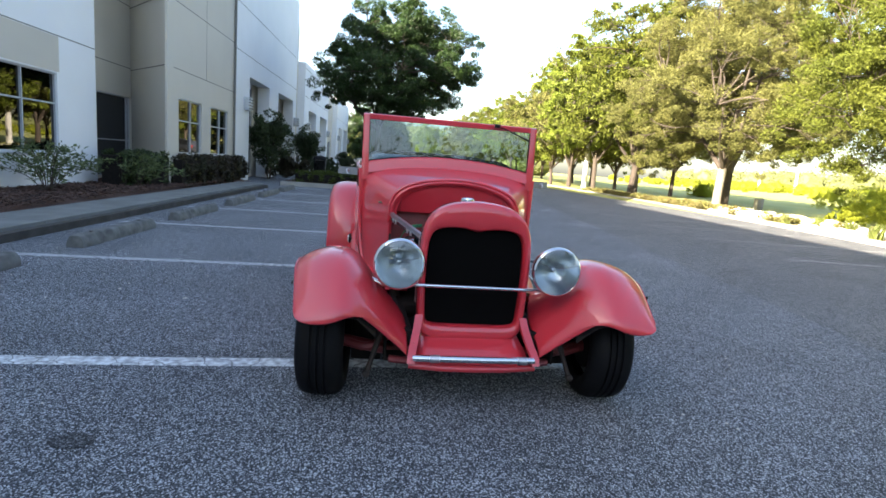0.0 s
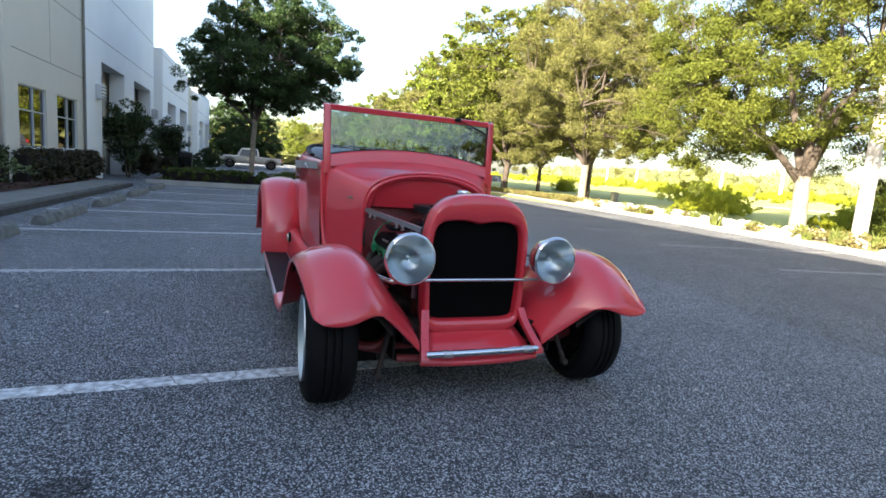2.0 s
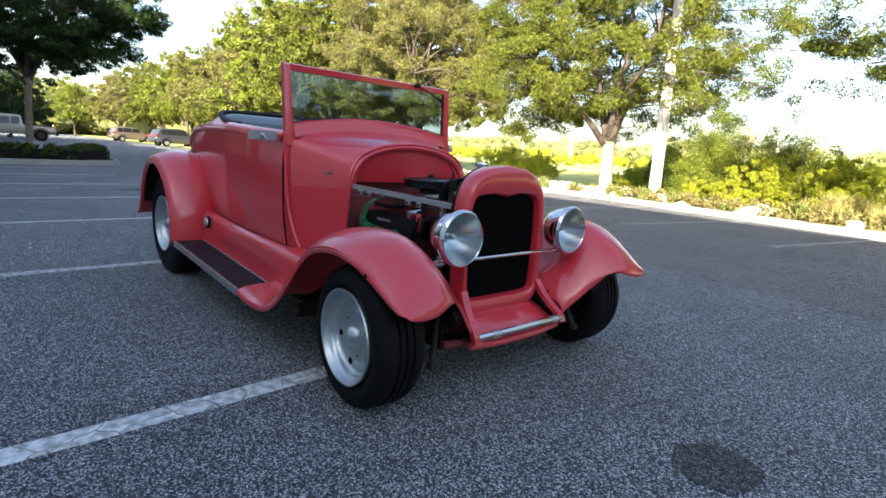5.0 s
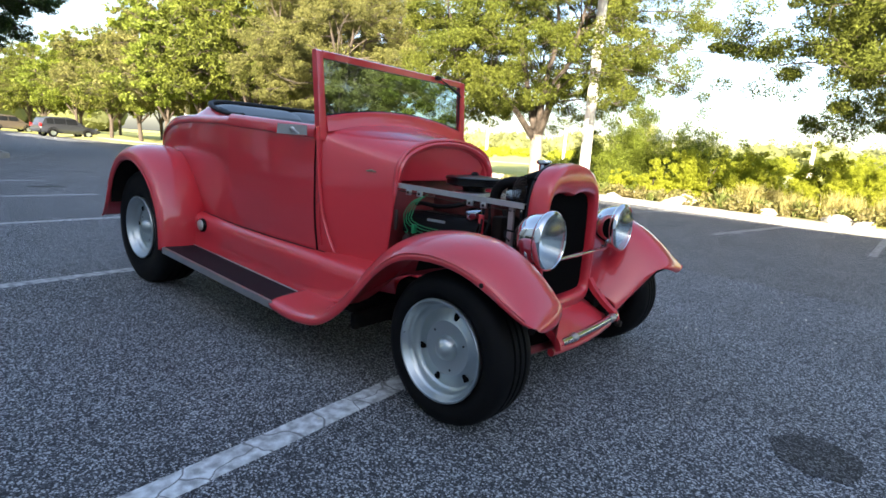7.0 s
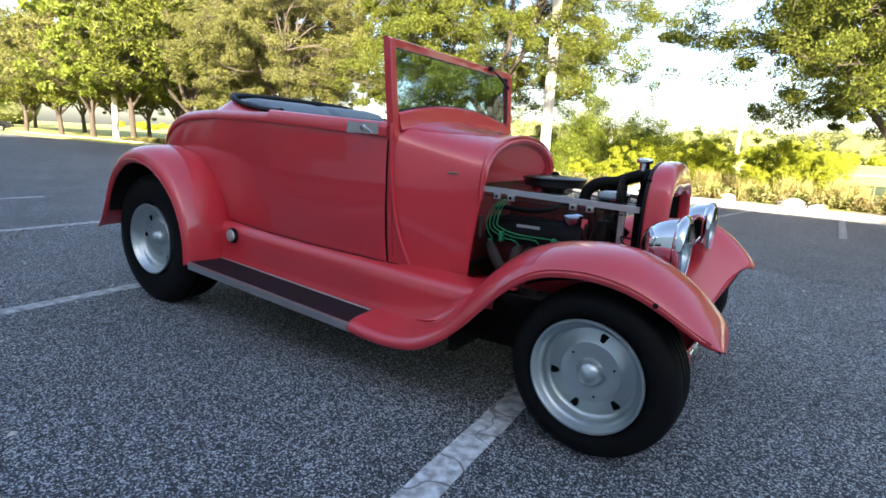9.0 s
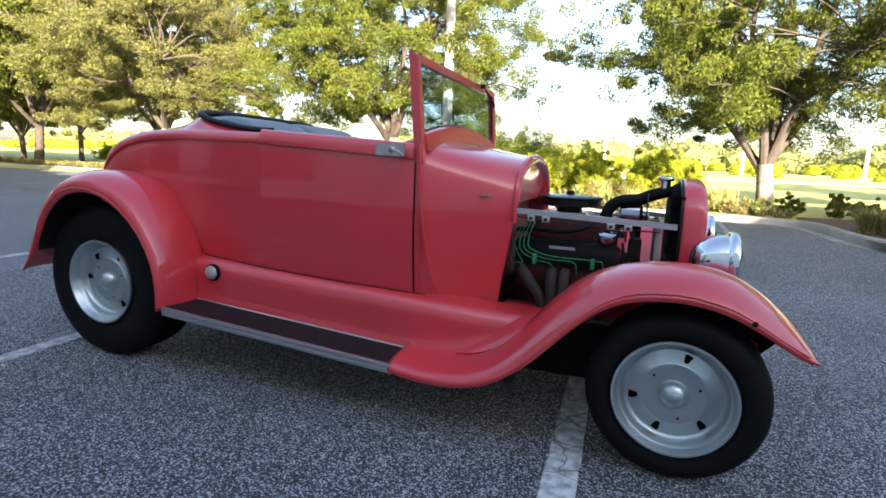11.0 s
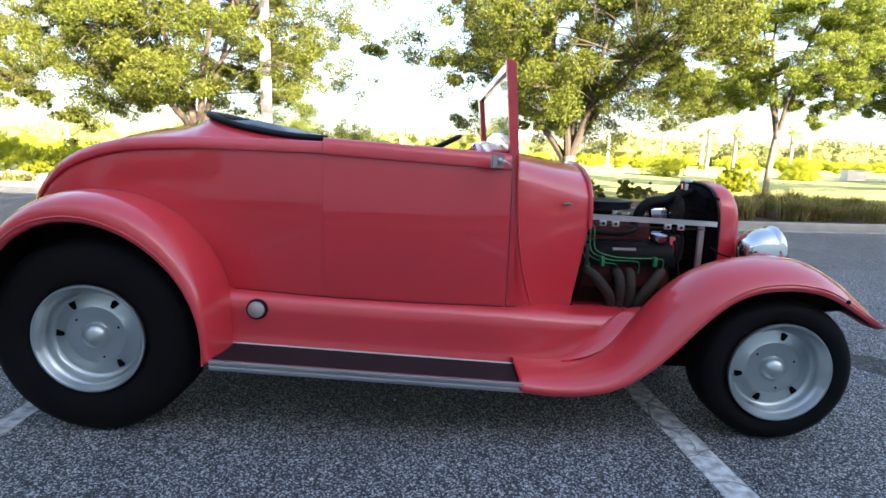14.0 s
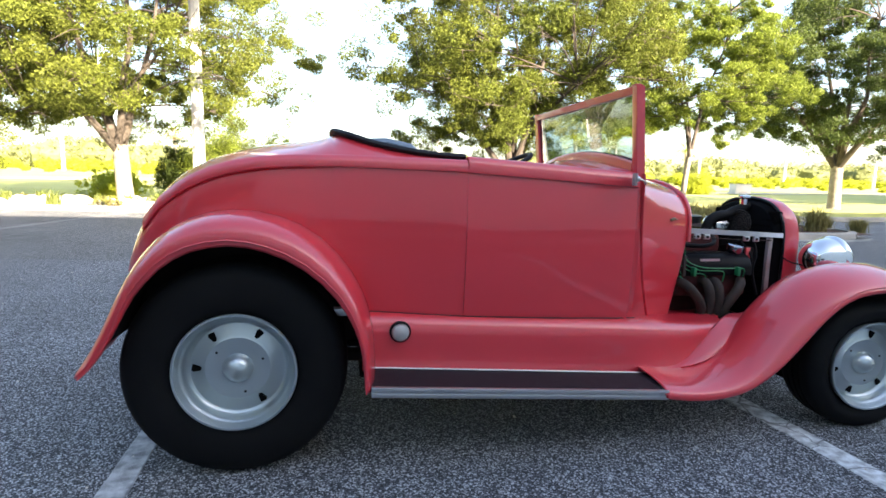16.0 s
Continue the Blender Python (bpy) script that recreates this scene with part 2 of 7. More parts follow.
LEAF_BUSH = mat("field_shrub_leaf", (0.36, 0.40, 0.04), 0.6, second=(0.45, 0.45, 0.06), scale=0.6, per_island=0.2, translucent=0.6, spec=0.2)
LEAF_HEDGE = mat("hedge_leaf", (0.03, 0.05, 0.014), 0.5, second=(0.05, 0.075, 0.02), scale=1.5, per_island=0.4, translucent=0.25)
LEAF_PALE = mat("pale_edged_leaf", (0.17, 0.21, 0.085), 0.45, second=(0.05, 0.09, 0.025), scale=6, amount=0.9, per_island=0.45, translucent=0.25)
LEAF_PLUM = mat("copper_hedge_leaf", (0.05, 0.03, 0.018), 0.5, second=(0.035, 0.045, 0.015), scale=1.2, amount=0.9, per_island=0.4, translucent=0.25)
# Trunk bark lightened for sun; limb and dark bark darkened for crown shade.
BARK = mat("grey_bark", (0.33, 0.285, 0.23), 0.95, second=(0.14, 0.115, 0.088), scale=7, amount=0.9, bump=0.8, bump_scale=30)
BARK_LIMB = mat("shaded_limb_bark", (0.10, 0.08, 0.062), 0.95, second=(0.055, 0.043, 0.033), scale=7, amount=0.9, bump=0.8, bump_scale=30)
BARK_DARK = mat("dark_bark", (0.09, 0.07, 0.055), 0.95, second=(0.05, 0.04, 0.03), scale=7, amount=0.9, bump=0.8, bump_scale=30)
POLE_WHITE = mat("pale_concrete_pole", (0.62, 0.60, 0.56), 0.85, second=(0.5, 0.48, 0.45), scale=2, bump=0.1)
ROCK = mat("pale_rock", (0.6, 0.57, 0.51), 0.95, second=(0.42, 0.39, 0.34), scale=6, amount=0.9, bump=0.6, bump_scale=25, per_object=0.2)
WATER = mat("pond_water", (0.05, 0.06, 0.04), 0.06, second=(0.06, 0.07, 0.04), bump=0.05, bump_scale=5)
CAR_GREY = mat("dark_car_paint", (0.05, 0.055, 0.065), 0.3, 0.3, coat=0.6, scale=3, amount=0.1)
CAR_GLASS = mat("dark_car_glass", (0.015, 0.017, 0.02), 0.05, scale=3)
RED_LAMP = mat("red_tail_lamp", (0.45, 0.02, 0.02), 0.25)


# ---- mesh helpers ----
def part(name, bm, material, parent=None, label="", sharp=38, solid=0.0, smooth=True, sub=0, shadow=True):
    """Links a bmesh as one mesh object under a thing or a part."""
    bmesh.ops.recalc_face_normals(bm, faces=bm.faces)
    me = bpy.data.meshes.new(name)
    bm.to_mesh(me)
    bm.free()
    ob = new(name, me)
    me.materials.append(material)
    if smooth:
        me.polygons.foreach_set("use_smooth", [True] * len(me.polygons))
        me.set_sharp_from_angle(angle=radians(sharp))
    if solid:
        md = ob.modifiers.new("thick", "SOLIDIFY")
        md.thickness, md.offset = solid, 0.0
    if sub:
        md = ob.modifiers.new("round", "SUBSURF")
        md.levels = md.render_levels = sub
        md.boundary_smooth = "PRESERVE_CORNERS"
    if parent is not None:
        ob.parent = parent
        if parent.type == "EMPTY":
            ob.matrix_parent_inverse = parent.matrix_basis.inverted()
    if label:
        ob["label"] = label
    ob.visible_shadow = shadow
    return ob


def thing(name, at, label, category, group="", kind=""):
    ob = new(name)
    ob.empty_display_size = 0.2
    ob.matrix_basis = at if isinstance(at, Matrix) else Matrix.Translation(at)
    return tagged(ob, label, category, group, kind)


def solo(name, bm, material, label, category="", group="", kind="", **kw):
    return tagged(part(name, bm, material, None, label, **kw), label, category, group, kind)


def loft(bm, rings, around=False, caps=False):
    """Quads between rings of points of equal number."""
    vs = [[bm.verts.new(p) for p in r] for r in rings]
    n = len(rings[0])
    for a, b in zip(vs, vs[1:]):
        for i in range(n if around else n - 1):
            j = (i + 1) % n
            bm.faces.new((a[i], a[j], b[j], b[i]))
    if caps:
        bm.faces.new(vs[0])
        bm.faces.new(list(reversed(vs[-1])))
    return vs


def box(bm, lo, hi, bevel=0.0, segs=2, m=None):
    r = bmesh.ops.create_cube(bm, size=1.0)
    sx, sy, sz = (hi[i] - lo[i] for i in range(3))
    c = Vector(((lo[0] + hi[0]) / 2, (lo[1] + hi[1]) / 2, (lo[2] + hi[2]) / 2))
    for v in r["verts"]:
        v.co = Vector((v.co.x * sx, v.co.y * sy, v.co.z * sz)) + c
        if m is not None:
            v.co = m @ v.co
    if bevel:
        es = {e for v in r["verts"] for e in v.link_edges}
        bmesh.ops.bevel(bm, geom=list(es), offset=bevel, segments=segs, affect="EDGES", profile=0.5)


def tube(bm, pts, r, n=10, caps=True, squash=1.0):
    """A round bar along points; r is one radius or one a point."""
    pts = [Vector(p) for p in pts]
    rs = r if isinstance(r, (list, tuple)) else [r] * len(pts)
    rings, up = [], None
    for i, p in enumerate(pts):
        d = (pts[min(i + 1, len(pts) - 1)] - pts[max(i - 1, 0)]).normalized()
        if up is None:
            up = Vector((0, 0, 1)) if abs(d.z) < 0.9 else Vector((1, 0, 0))
        a = d.cross(up).normalized()
        up = a.cross(d).normalized()
        rings.append([p + (a * math.cos(t) + up * math.sin(t) * squash) * rs[i] for t in (2 * math.pi * k / n for k in range(n))])
    loft(bm, rings, True, caps)


def curve_pts(pts, steps=6):
    """Points of a smooth line through pts (Catmull-Rom)."""
    P = [Vector(p) for p in pts]
    P = [P[0] * 2 - P[1]] + P + [P[-1] * 2 - P[-2]]
    out = []
    for i in range(1, len(P) - 2):
        for k in range(steps):
            t = k / steps
            a, b, c, d = P[i - 1], P[i], P[i + 1], P[i + 2]
            out.append(0.5 * (2 * b + (c - a) * t + (2 * a - 5 * b + 4 * c - d) * t * t + (3 * b - a - 3 * c + d) * t ** 3))
    return out + [P[-2]]


def lathe(bm, prof, m, n=40, caps=False):
    """Turns a profile of (radius, height) round the z axis of the pose m."""
    rings = [[m @ Vector((r * math.cos(a), r * math.sin(a), h)) for a in (2 * math.pi * k / n for k in range(n))] for r, h in prof]
    loft(bm, rings, True, caps)


def mirror_y(pts):
    return [(p[0], -p[1], p[2]) for p in pts]


def lerp_table(table, x):
    """Piecewise-linear look-up: rows of (x, value...)."""
    xs = [r[0] for r in table]
    return [float(np.interp(x, xs, [r[i] for r in table])) for i in range(1, len(table[0]))]


def axis_y(x, y, z, side):
    """A pose whose z axis points to the car's outer side."""
    return pose(x, y, z, 90 if side < 0 else -90, 0, 0)


# ---- setting ----
def ground_height(x, y):
    edge = float(np.interp(x, [-15, -9, -6, -3, 0, 2, 9, 14], [13.2, 12.5, 12.0, 11.2, 10.5, 10.35, 10.9, 11.6]))
    if y < edge:
        return -0.03
    z = 0.10 * min((y - edge) / 1.0, 1.0) + 0.05 * noise.noise(Vector((x * 0.3, y * 0.3, 0)))
    pond = ((x + 5) / 10.0) ** 2 + ((y - 22.5) / 3.4) ** 2
    z -= 0.75 * math.exp(-pond * 1.1)
    z += 0.9 * min(max((y - 30) / 60, 0), 1) + 0.25 * noise.noise(Vector((x * 0.05, y * 0.05, 3))) * min((y - edge) / 10, 1)
    return z


def build_ground():
    bm = bmesh.new()
    xs = [-1500, -600, -300, -160] + list(np.arange(-110, 71, 2.0)) + [100, 160, 300, 600, 1500]
    ys = [-1500, -500, -200, -80, -40, 0, 8] + list(np.arange(9.6, 13.9, 0.4)) + list(np.arange(14, 40, 0.8)) + list(np.arange(40, 100, 4.0)) + [120, 160, 240, 400, 700, 1500]
    loft(bm, [[(x, y, ground_height(x, y)) for y in ys] for x in xs])
    solo("ground", bm, GRASS, "sunlit rough mown grass field with yellowing patches", "grass field", kind="structure")
    bm = bmesh.new()
    ys = np.linspace(-6, 14, 11)
    loft(bm, [[(x, y, 0.0) for y in ys] for x in (-140, -100, -60, -30, -15, -5, 0, 2.9)])
    loft(bm, [[(x, y, 0.0) for y in np.linspace(-6, 7.4, 8)] for x in (2.9, 5.5, 8.6)])
    loft(bm, [[(x, y, 0.0) for y in np.linspace(-6, 13.2, 11)] for x in (8.6, 15, 30, 60)])
    bmesh.ops.remove_doubles(bm, verts=bm.verts, dist=0.0005)
    solo("parking_lot", bm, ASPHALT, "grey asphalt parking lot with coarse pale aggregate", "asphalt", kind="structure", smooth=False)


build_ground()


def driving_lane():
    """Older, darker paving of the lane beyond the bays, a thin course over the lot."""
    bm = bmesh.new()
    rows = []
    for x in np.arange(-60, 8.6, 0.5):
        y0 = 3.35 - 0.16 * min(x, 3.0) + 0.05 * noise.noise(Vector((x * 0.8, 0, 4)))
        y1 = 13.4 if x < 2.6 else 6.4
        rows.append([(x, y0, 0.0005)] + [(x, y0 + 0.05 + (y1 - y0) * k / 6, 0.004) for k in range(7)])
    loft(bm, rows)
    solo("driving_lane", bm, ASPHALT_LANE, "older dark grey asphalt of the driving lane", "asphalt", kind="structure", smooth=False)


driving_lane()
BLD = pose(0, -4.49, 0, 0, 0, -3.1)


def stripe(x0, y0, x1, y1, w, label, paint=None, z=0.0):
    """A painted line with slightly ragged edges."""
    a, b = Vector((x0, y0, z)), Vector((x1, y1, z))
    d = (b - a).normalized()
    s = Vector((-d.y, d.x, 0)) * w / 2
    n = max(int((b - a).length / 0.06), 2)
    bm = bmesh.new()
    rows = []
    for i in range(n + 1):
        p = a.lerp(b, i / n)
        e1, e2 = 1 + random.uniform(-0.05, 0.05), 1 + random.uniform(-0.05, 0.05)
        rows.append([p + s * e1 + Vector((0, 0, 0.001)), p + s * 0.9 + Vector((0, 0, 0.005)), p - s * 0.9 + Vector((0, 0, 0.005)), p - s * e2 + Vector((0, 0, 0.001))])
    loft(bm, rows)
    solo("parking_line", bm, paint or PAINT_WHITE, label, "road marking", "parking lines", "structure", smooth=False)


for x in (5.1, 2.4, -0.28, -2.97, -5.58, -8.08, -10.6, -13.15, -15.7):
    near = x > -2
    stripe(x + 0.06, -4.28 - 0.054 * x, x - 0.11, 0.75, 0.115 if near else 0.1, "worn white parking bay line painted on asphalt" if near else "thin faded white parking bay line on asphalt", PAINT_WHITE if near else PAINT_DULL)
for x in (-15.6, -13.1, -10.6, -8.05, -5.5, -2.98, -0.62, 1.36):
    stripe(x - 0.12, 6.75, x + 0.55 if x < 1 else x + 0.06, min(9.9 - 0.26 * min(x, 0), 11.9), 0.10, "faded white parking bay line across the driving lane", PAINT_FADED, 0.004)


def oil_stain(x, y, rx, ry, label):
    bm = bmesh.new()
    n = 40
    ring = [Vector((x + rx * (1 + 0.22 * noise.noise(Vector((math.cos(a) * 1.7, math.sin(a) * 1.7, x)))) * math.cos(a), y + ry * (1 + 0.22 * noise.noise(Vector((math.cos(a) * 1.7 + 9, math.sin(a) * 1.7, x)))) * math.sin(a), 0.003)) for a in (2 * math.pi * i / n for i in range(n))]
    bm.faces.new([bm.verts.new(p) for p in ring])
    solo("oil_stain", bm, STAIN, label, "stain", kind="structure", smooth=False)


STAIN = asphalt_material("oil_soaked_asphalt", 0.42)
oil_stain(1.14, 0.03, 0.15, 0.16, "dark round oil stain soaked into the asphalt")
oil_stain(0.52, -1.62, 0.06, 0.08, "small dark oil spot on the asphalt")
oil_stain(-9.5, 0.45, 0.15, 0.3, "dark rectangular patch on the asphalt")


def loose_grit():
    """Pale pebbles and paint chips lying about on the asphalt."""
    verts, faces = [], []
    for _ in range(420):
        c = Vector((random.uniform(-7, 4), random.uniform(-4.1, 5), 0.003))
        r = random.uniform(0.003, 0.008) * (1.8 if random.random() < 0.08 else 1)
        a = random.uniform(0, 6.3)
        b = len(verts)
        verts += [c + Vector((r * 1.5 * math.cos(a + k * 1.571) * (1, .6, .9, .7)[k], r * 1.5 * math.sin(a + k * 1.571), 0)) for k in range(4)] + [c + Vector((0, 0, r))]
        faces += [(b, b + 1, b + 4), (b + 1, b + 2, b + 4), (b + 2, b + 3, b + 4), (b + 3, b, b + 4)]
    me = bpy.data.meshes.new("loose_grit")
    me.from_pydata(verts, [], faces)
    me.materials.append(ROCK)
    tagged(new("loose_grit", me), "pale pebbles and paint chips scattered on the asphalt", "grit", kind="stuff")


loose_grit()


def kerb_run(name, pts, h, w, material, label, inward):
    """A kerb along points: rounded top edge, inward: side on which its back lies."""
    bm = bmesh.new()
    pts = [Vector(p) for p in pts]
    rings = []
    for i, p in enumerate(pts):
        d = (pts[min(i + 1, len(pts) - 1)] - pts[max(i - 1, 0)]).normalized()
        s = Vector((-d.y, d.x, 0)) * inward
        rings.append([p + s * a + Vector((0, 0, z)) for a, z in ((0, -0.05), (0.012, h * 0.75), (0.025, h - 0.01), (0.045, h), (w, h), (w, -0.05))])
    loft(bm, rings, True, True)
    return solo(name, bm, material, label, "kerb", kind="structure")


# sidewalk side
def local_run(x0, x1, y, step=1.5):
    n = max(int(abs(x1 - x0) / step), 1)
    return [BLD @ Vector((x0 + (x1 - x0) * i / n, y, 0)) for i in range(n + 1)]


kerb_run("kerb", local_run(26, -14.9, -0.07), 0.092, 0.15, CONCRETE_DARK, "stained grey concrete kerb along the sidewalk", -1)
for k in range(18):
    bm = bmesh.new()
    box(bm, (24 - 2.2 * k - 2.19, -1.02, -0.02), (24 - 2.2 * k, -0.223, 0.089), 0.006, 1, BLD)
    solo("sidewalk_slab", bm, SIDEWALK, "broad grey concrete sidewalk slab, brushed and stained", "sidewalk", "sidewalk slabs", "structure")

bm = bmesh.new()
xs = np.linspace(26, -17, 170)
ys = np.linspace(-3.4, -1.02, 12)
loft(bm, [[BLD @ Vector((x, y, 0.115 + 0.05 * noise.noise(Vector((x * 2.0, y * 2.0, 0))) + (0.03 if -3.2 < y < -1.3 else -0.05))) for y in ys] for x in xs])
solo("mulch_bed", bm, MULCH, "planting bed covered with red-brown bark mulch", "mulch", kind="structure", smooth=False)


def chips(name, count, area, z, size, material, label):
    """Loose chips joined into one object."""
    verts, faces = [], []
    for _ in range(count):
        c = BLD @ Vector((random.uniform(*area[0]), random.uniform(*area[1]), z + random.uniform(-0.01, 0.03)))
        m = Euler((random.uniform(-.5, .5), random.uniform(-.5, .5), random.uniform(0, 6.3))).to_matrix()
        l, w, t = size * random.uniform(0.6, 1.6), size * random.uniform(0.2, 0.45), size * 0.12
        b = len(verts)
        verts += [c + m @ Vector(p) for p in ((-l, -w, 0), (l, -w * .6, 0), (l * .8, w, 0), (-l, w * .7, 0), (-l * .9, -w * .8, t), (l * .9, -w * .5, t), (l * .7, w * .8, t), (-l * .9, w * .6, t))]
        faces += [tuple(b + i for i in f) for f in ((4, 5, 6, 7), (0, 1, 5, 4), (1, 2, 6, 5), (2, 3, 7, 6), (3, 0, 4, 7))]
    me = bpy.data.meshes.new(name)
    me.from_pydata(verts, [], faces)
    me.materials.append(material)
    return tagged(new(name, me), label, "mulch", kind="stuff")


chips("mulch_chips", 7000, ((-14, -1), (-3.1, -1.04)), 0.145, 0.045, MULCH, "scattered red-brown bark mulch chips")


def wheel_stop():
    t = thing("wheel_stop", (0, 0, 0), "weathered grey concrete wheel stop with dark stains", "wheel stop", "wheel stops of the bays")
    bm = bmesh.new()
    prof = [(-0.088, -0.01), (-0.087, 0.05), (-0.078, 0.072), (-0.058, 0.118), (-0.042, 0.13), (0.042, 0.13), (0.058, 0.118), (0.078, 0.072), (0.087, 0.05), (0.088, -0.01)]
    rings = []
    for x in (-0.86, -0.85, -0.8, -0.3, -0.27, 0.27, 0.3, 0.8, 0.85, 0.86):
        k = 0.93 if abs(x) > 0.855 else (0.98 if abs(x) > 0.84 else 1.0)
        rings.append([(x, y * (0.9 + 0.1 * k), z * k) for y, z in prof])
    loft(bm, rings, True, True)
    part("stop_body", bm, CONCRETE_STOP, t, sharp=25)
    for x in (-0.55, 0.55):
        bm = bmesh.new()
        lathe(bm, [(0.001, 0.14), (0.014, 0.138), (0.017, 0.132), (0.017, 0.12)], pose(x, 0, 0), 12)
        part("anchor_pin", bm, HEADER_IRON, t, "rusty anchor pin head")
    return t


stop = wheel_stop()
for i, x in enumerate((-1.62, -4.29, -6.84, -9.5, -12.05, -14.4, 1.15, 3.9)):
    m = BLD @ pose(x, 0.77, 0, 0, 0, random.uniform(-1.2, 1.2))
    if i == 0:
        stop.matrix_basis = m
    else:
        copy_thing(stop, m)


# ---- building ----
building = thing("office_warehouse", BLD @ Matrix.Translation((-15, -8, 0)), "long white and beige stucco tilt-up office warehouse with recessed bays", "building")


def wall_with_holes(name, x0, x1, y, z0, z1, holes, material, thick=0.3):
    """A wall along local x at local y, thick towards -y; holes (xa, xb, za, zb) go through it. x0 < x1."""
    bm = bmesh.new()
    xs = sorted({x0, x1, *[h[0] for h in holes], *[h[1] for h in holes]})
    for a, b in zip(xs, xs[1:]):
        spans, z = [], z0
        for h in sorted((h for h in holes if h[0] <= a + 1e-6 and h[1] >= b - 1e-6), key=lambda h: h[2]):
            spans.append((z, h[2]))
            z = h[3]
        spans.append((z, z1))
        for za, zb in spans:
            if zb > za + 1e-4:
                box(bm, (a, y - thick, za), (b, y, zb), 0, 1, BLD)
    bmesh.ops.remove_doubles(bm, verts=bm.verts, dist=0.0005)
    return part(name, bm, material, building, smooth=False)


def window(x0, x1, z0, z1, y, cols, rows, glass_material=None):
    """A framed window set 0.03 m back from the wall face; cols and rows are the bars' places as fractions."""
    yy = y - 0.03
    bm = bmesh.new()
    f = 0.032
    box(bm, (x0, yy - 0.08, z0), (x0 + f, yy, z1), 0, 1, BLD)
    box(bm, (x1 - f, yy - 0.08, z0), (x1, yy, z1), 0, 1, BLD)
    box(bm, (x0 + f, yy - 0.08, z1 - f), (x1 - f, yy, z1), 0, 1, BLD)
    box(bm, (x0 + f, yy - 0.08, z0), (x1 - f, yy, z0 + f), 0, 1, BLD)
    win = part("window", bm, FRAME_WHITE, building, "white aluminium framed window", smooth=False)
    for c in cols:
        xc = x0 + (x1 - x0) * c
        bm = bmesh.new()
        box(bm, (xc - 0.013, yy - 0.077, z0 + f), (xc + 0.013, yy - 0.002, z1 - f), 0, 1, BLD)
        part("mullion", bm, FRAME_WHITE, win, smooth=False)
    cuts = [0.0, *cols, 1.0]
    for r in rows:
        zc = z0 + (z1 - z0) * r
        for a, b in zip(cuts, cuts[1:]):
            bm = bmesh.new()
            box(bm, (x0 + (x1 - x0) * a + (f if a == 0 else 0.03), yy - 0.07, zc - 0.014), (x0 + (x1 - x0) * b - (f if b == 1 else 0.03), yy - 0.004, zc + 0.014), 0, 1, BLD)
            part("transom", bm, FRAME_WHITE, win, smooth=False)
    zs = [0.0, *rows, 1.0]
    for a, b in zip(cuts, cuts[1:]):
        for c, d in zip(zs, zs[1:]):
            bm = bmesh.new()
            box(bm, (x0 + (x1 - x0) * a + 0.02, yy - 0.046, z0 + (z1 - z0) * c + 0.02), (x0 + (x1 - x0) * b - 0.02, yy - 0.04, z0 + (z1 - z0) * d - 0.02), 0, 1, BLD)
            part("pane", bm, glass_material or WINDOW, win, "dark reflective window pane", smooth=False)
    # Dark panel set back from the panes paints the unlit room.
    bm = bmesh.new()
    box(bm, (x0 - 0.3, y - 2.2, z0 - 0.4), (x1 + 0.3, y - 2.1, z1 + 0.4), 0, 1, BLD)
    part("room_shade", bm, SHADE_DARK, win, "dark panel standing in for the unlit room behind the glass", smooth=False)
    bm = bmesh.new()
    box(bm, (x0, yy + 0.004, z0 - 0.045), (x1, y + 0.03, z0 - 0.003), 0.006, 1, BLD)
    part("sill", bm, FRAME_WHITE, win, smooth=False)


def band(x0, x1, y, z, material=None, w=0.02, vertical=False):
    bm = bmesh.new()
    if vertical:
        box(bm, (x0, y - 0.01, z), (x0 + w, y + 0.003, x1), 0, 1, BLD)
    else:
        box(bm, (x0, y - 0.01, z - w / 2), (x1, y + 0.003, z + w / 2), 0, 1, BLD)
    part("panel_joint", bm, material or JOINT, building, "dark sealed panel joint", smooth=False)


# white wall with the large window
wall_with_holes("wall_front", -10.5, 15.5, -2.7, 0, 8.25, [(-9.13, -5.2, 0.79, 2.33)], STUCCO_WHITE)
window(-9.13, -5.2, 0.79, 2.33, -2.7, [0.25, 0.5, 0.75], [0.62])
bm = bmesh.new()
box(bm, (-9.2, -2.72, 2.36), (-5.1, -2.694, 3.03), 0, 1, BLD)
part("window_header_panel", bm, STUCCO_BEIGE, building, "beige stucco panel above the window", smooth=False)
for z in (3.05, 4.65, 6.2):
    band(-10.5, 15.5, -2.7, z)
# recessed beige wall with the dark screened door
wall_with_holes("wall_recess", -13.6, -10.35, -3.3, 0, 8.2, [(-13.34, -11.66, 0.28, 2.28)], STUCCO_BEIGE)
window(-13.34, -11.66, 0.28, 2.28, -3.3, [0.09], [0.42], SOLAR_SCREEN)
for z in (3.05, 4.65, 6.2):
    band(-13.4, -10.6, -3.3, z)
# projecting beige bay
wall_with_holes("wall_bay", -16.7, -11.78, -1.55, 0, 8.2, [(-16.13, -14.49, 0.9, 2.3), (-13.74, -12.11, 0.9, 2.3)], STUCCO_BEIGE)
window(-13.74, -12.11, 0.9, 2.3, -1.55, [0.45], [0.6])
window(-16.13, -14.49, 0.9, 2.3, -1.55, [0.45], [0.6])
bm = bmesh.new()
loft(bm, [[BLD @ Vector((x, y, z)) for x, y in ((-11.44, -1.56), (-13.38, -3.3), (-13.6, -3.3), (-13.6, -3.2), (-11.7, -1.8))] for z in (0, 8.2)], True, True)
part("wall_bay_side", bm, STUCCO_BEIGE, building, "angled beige stucco return", smooth=False)
bm = bmesh.new()
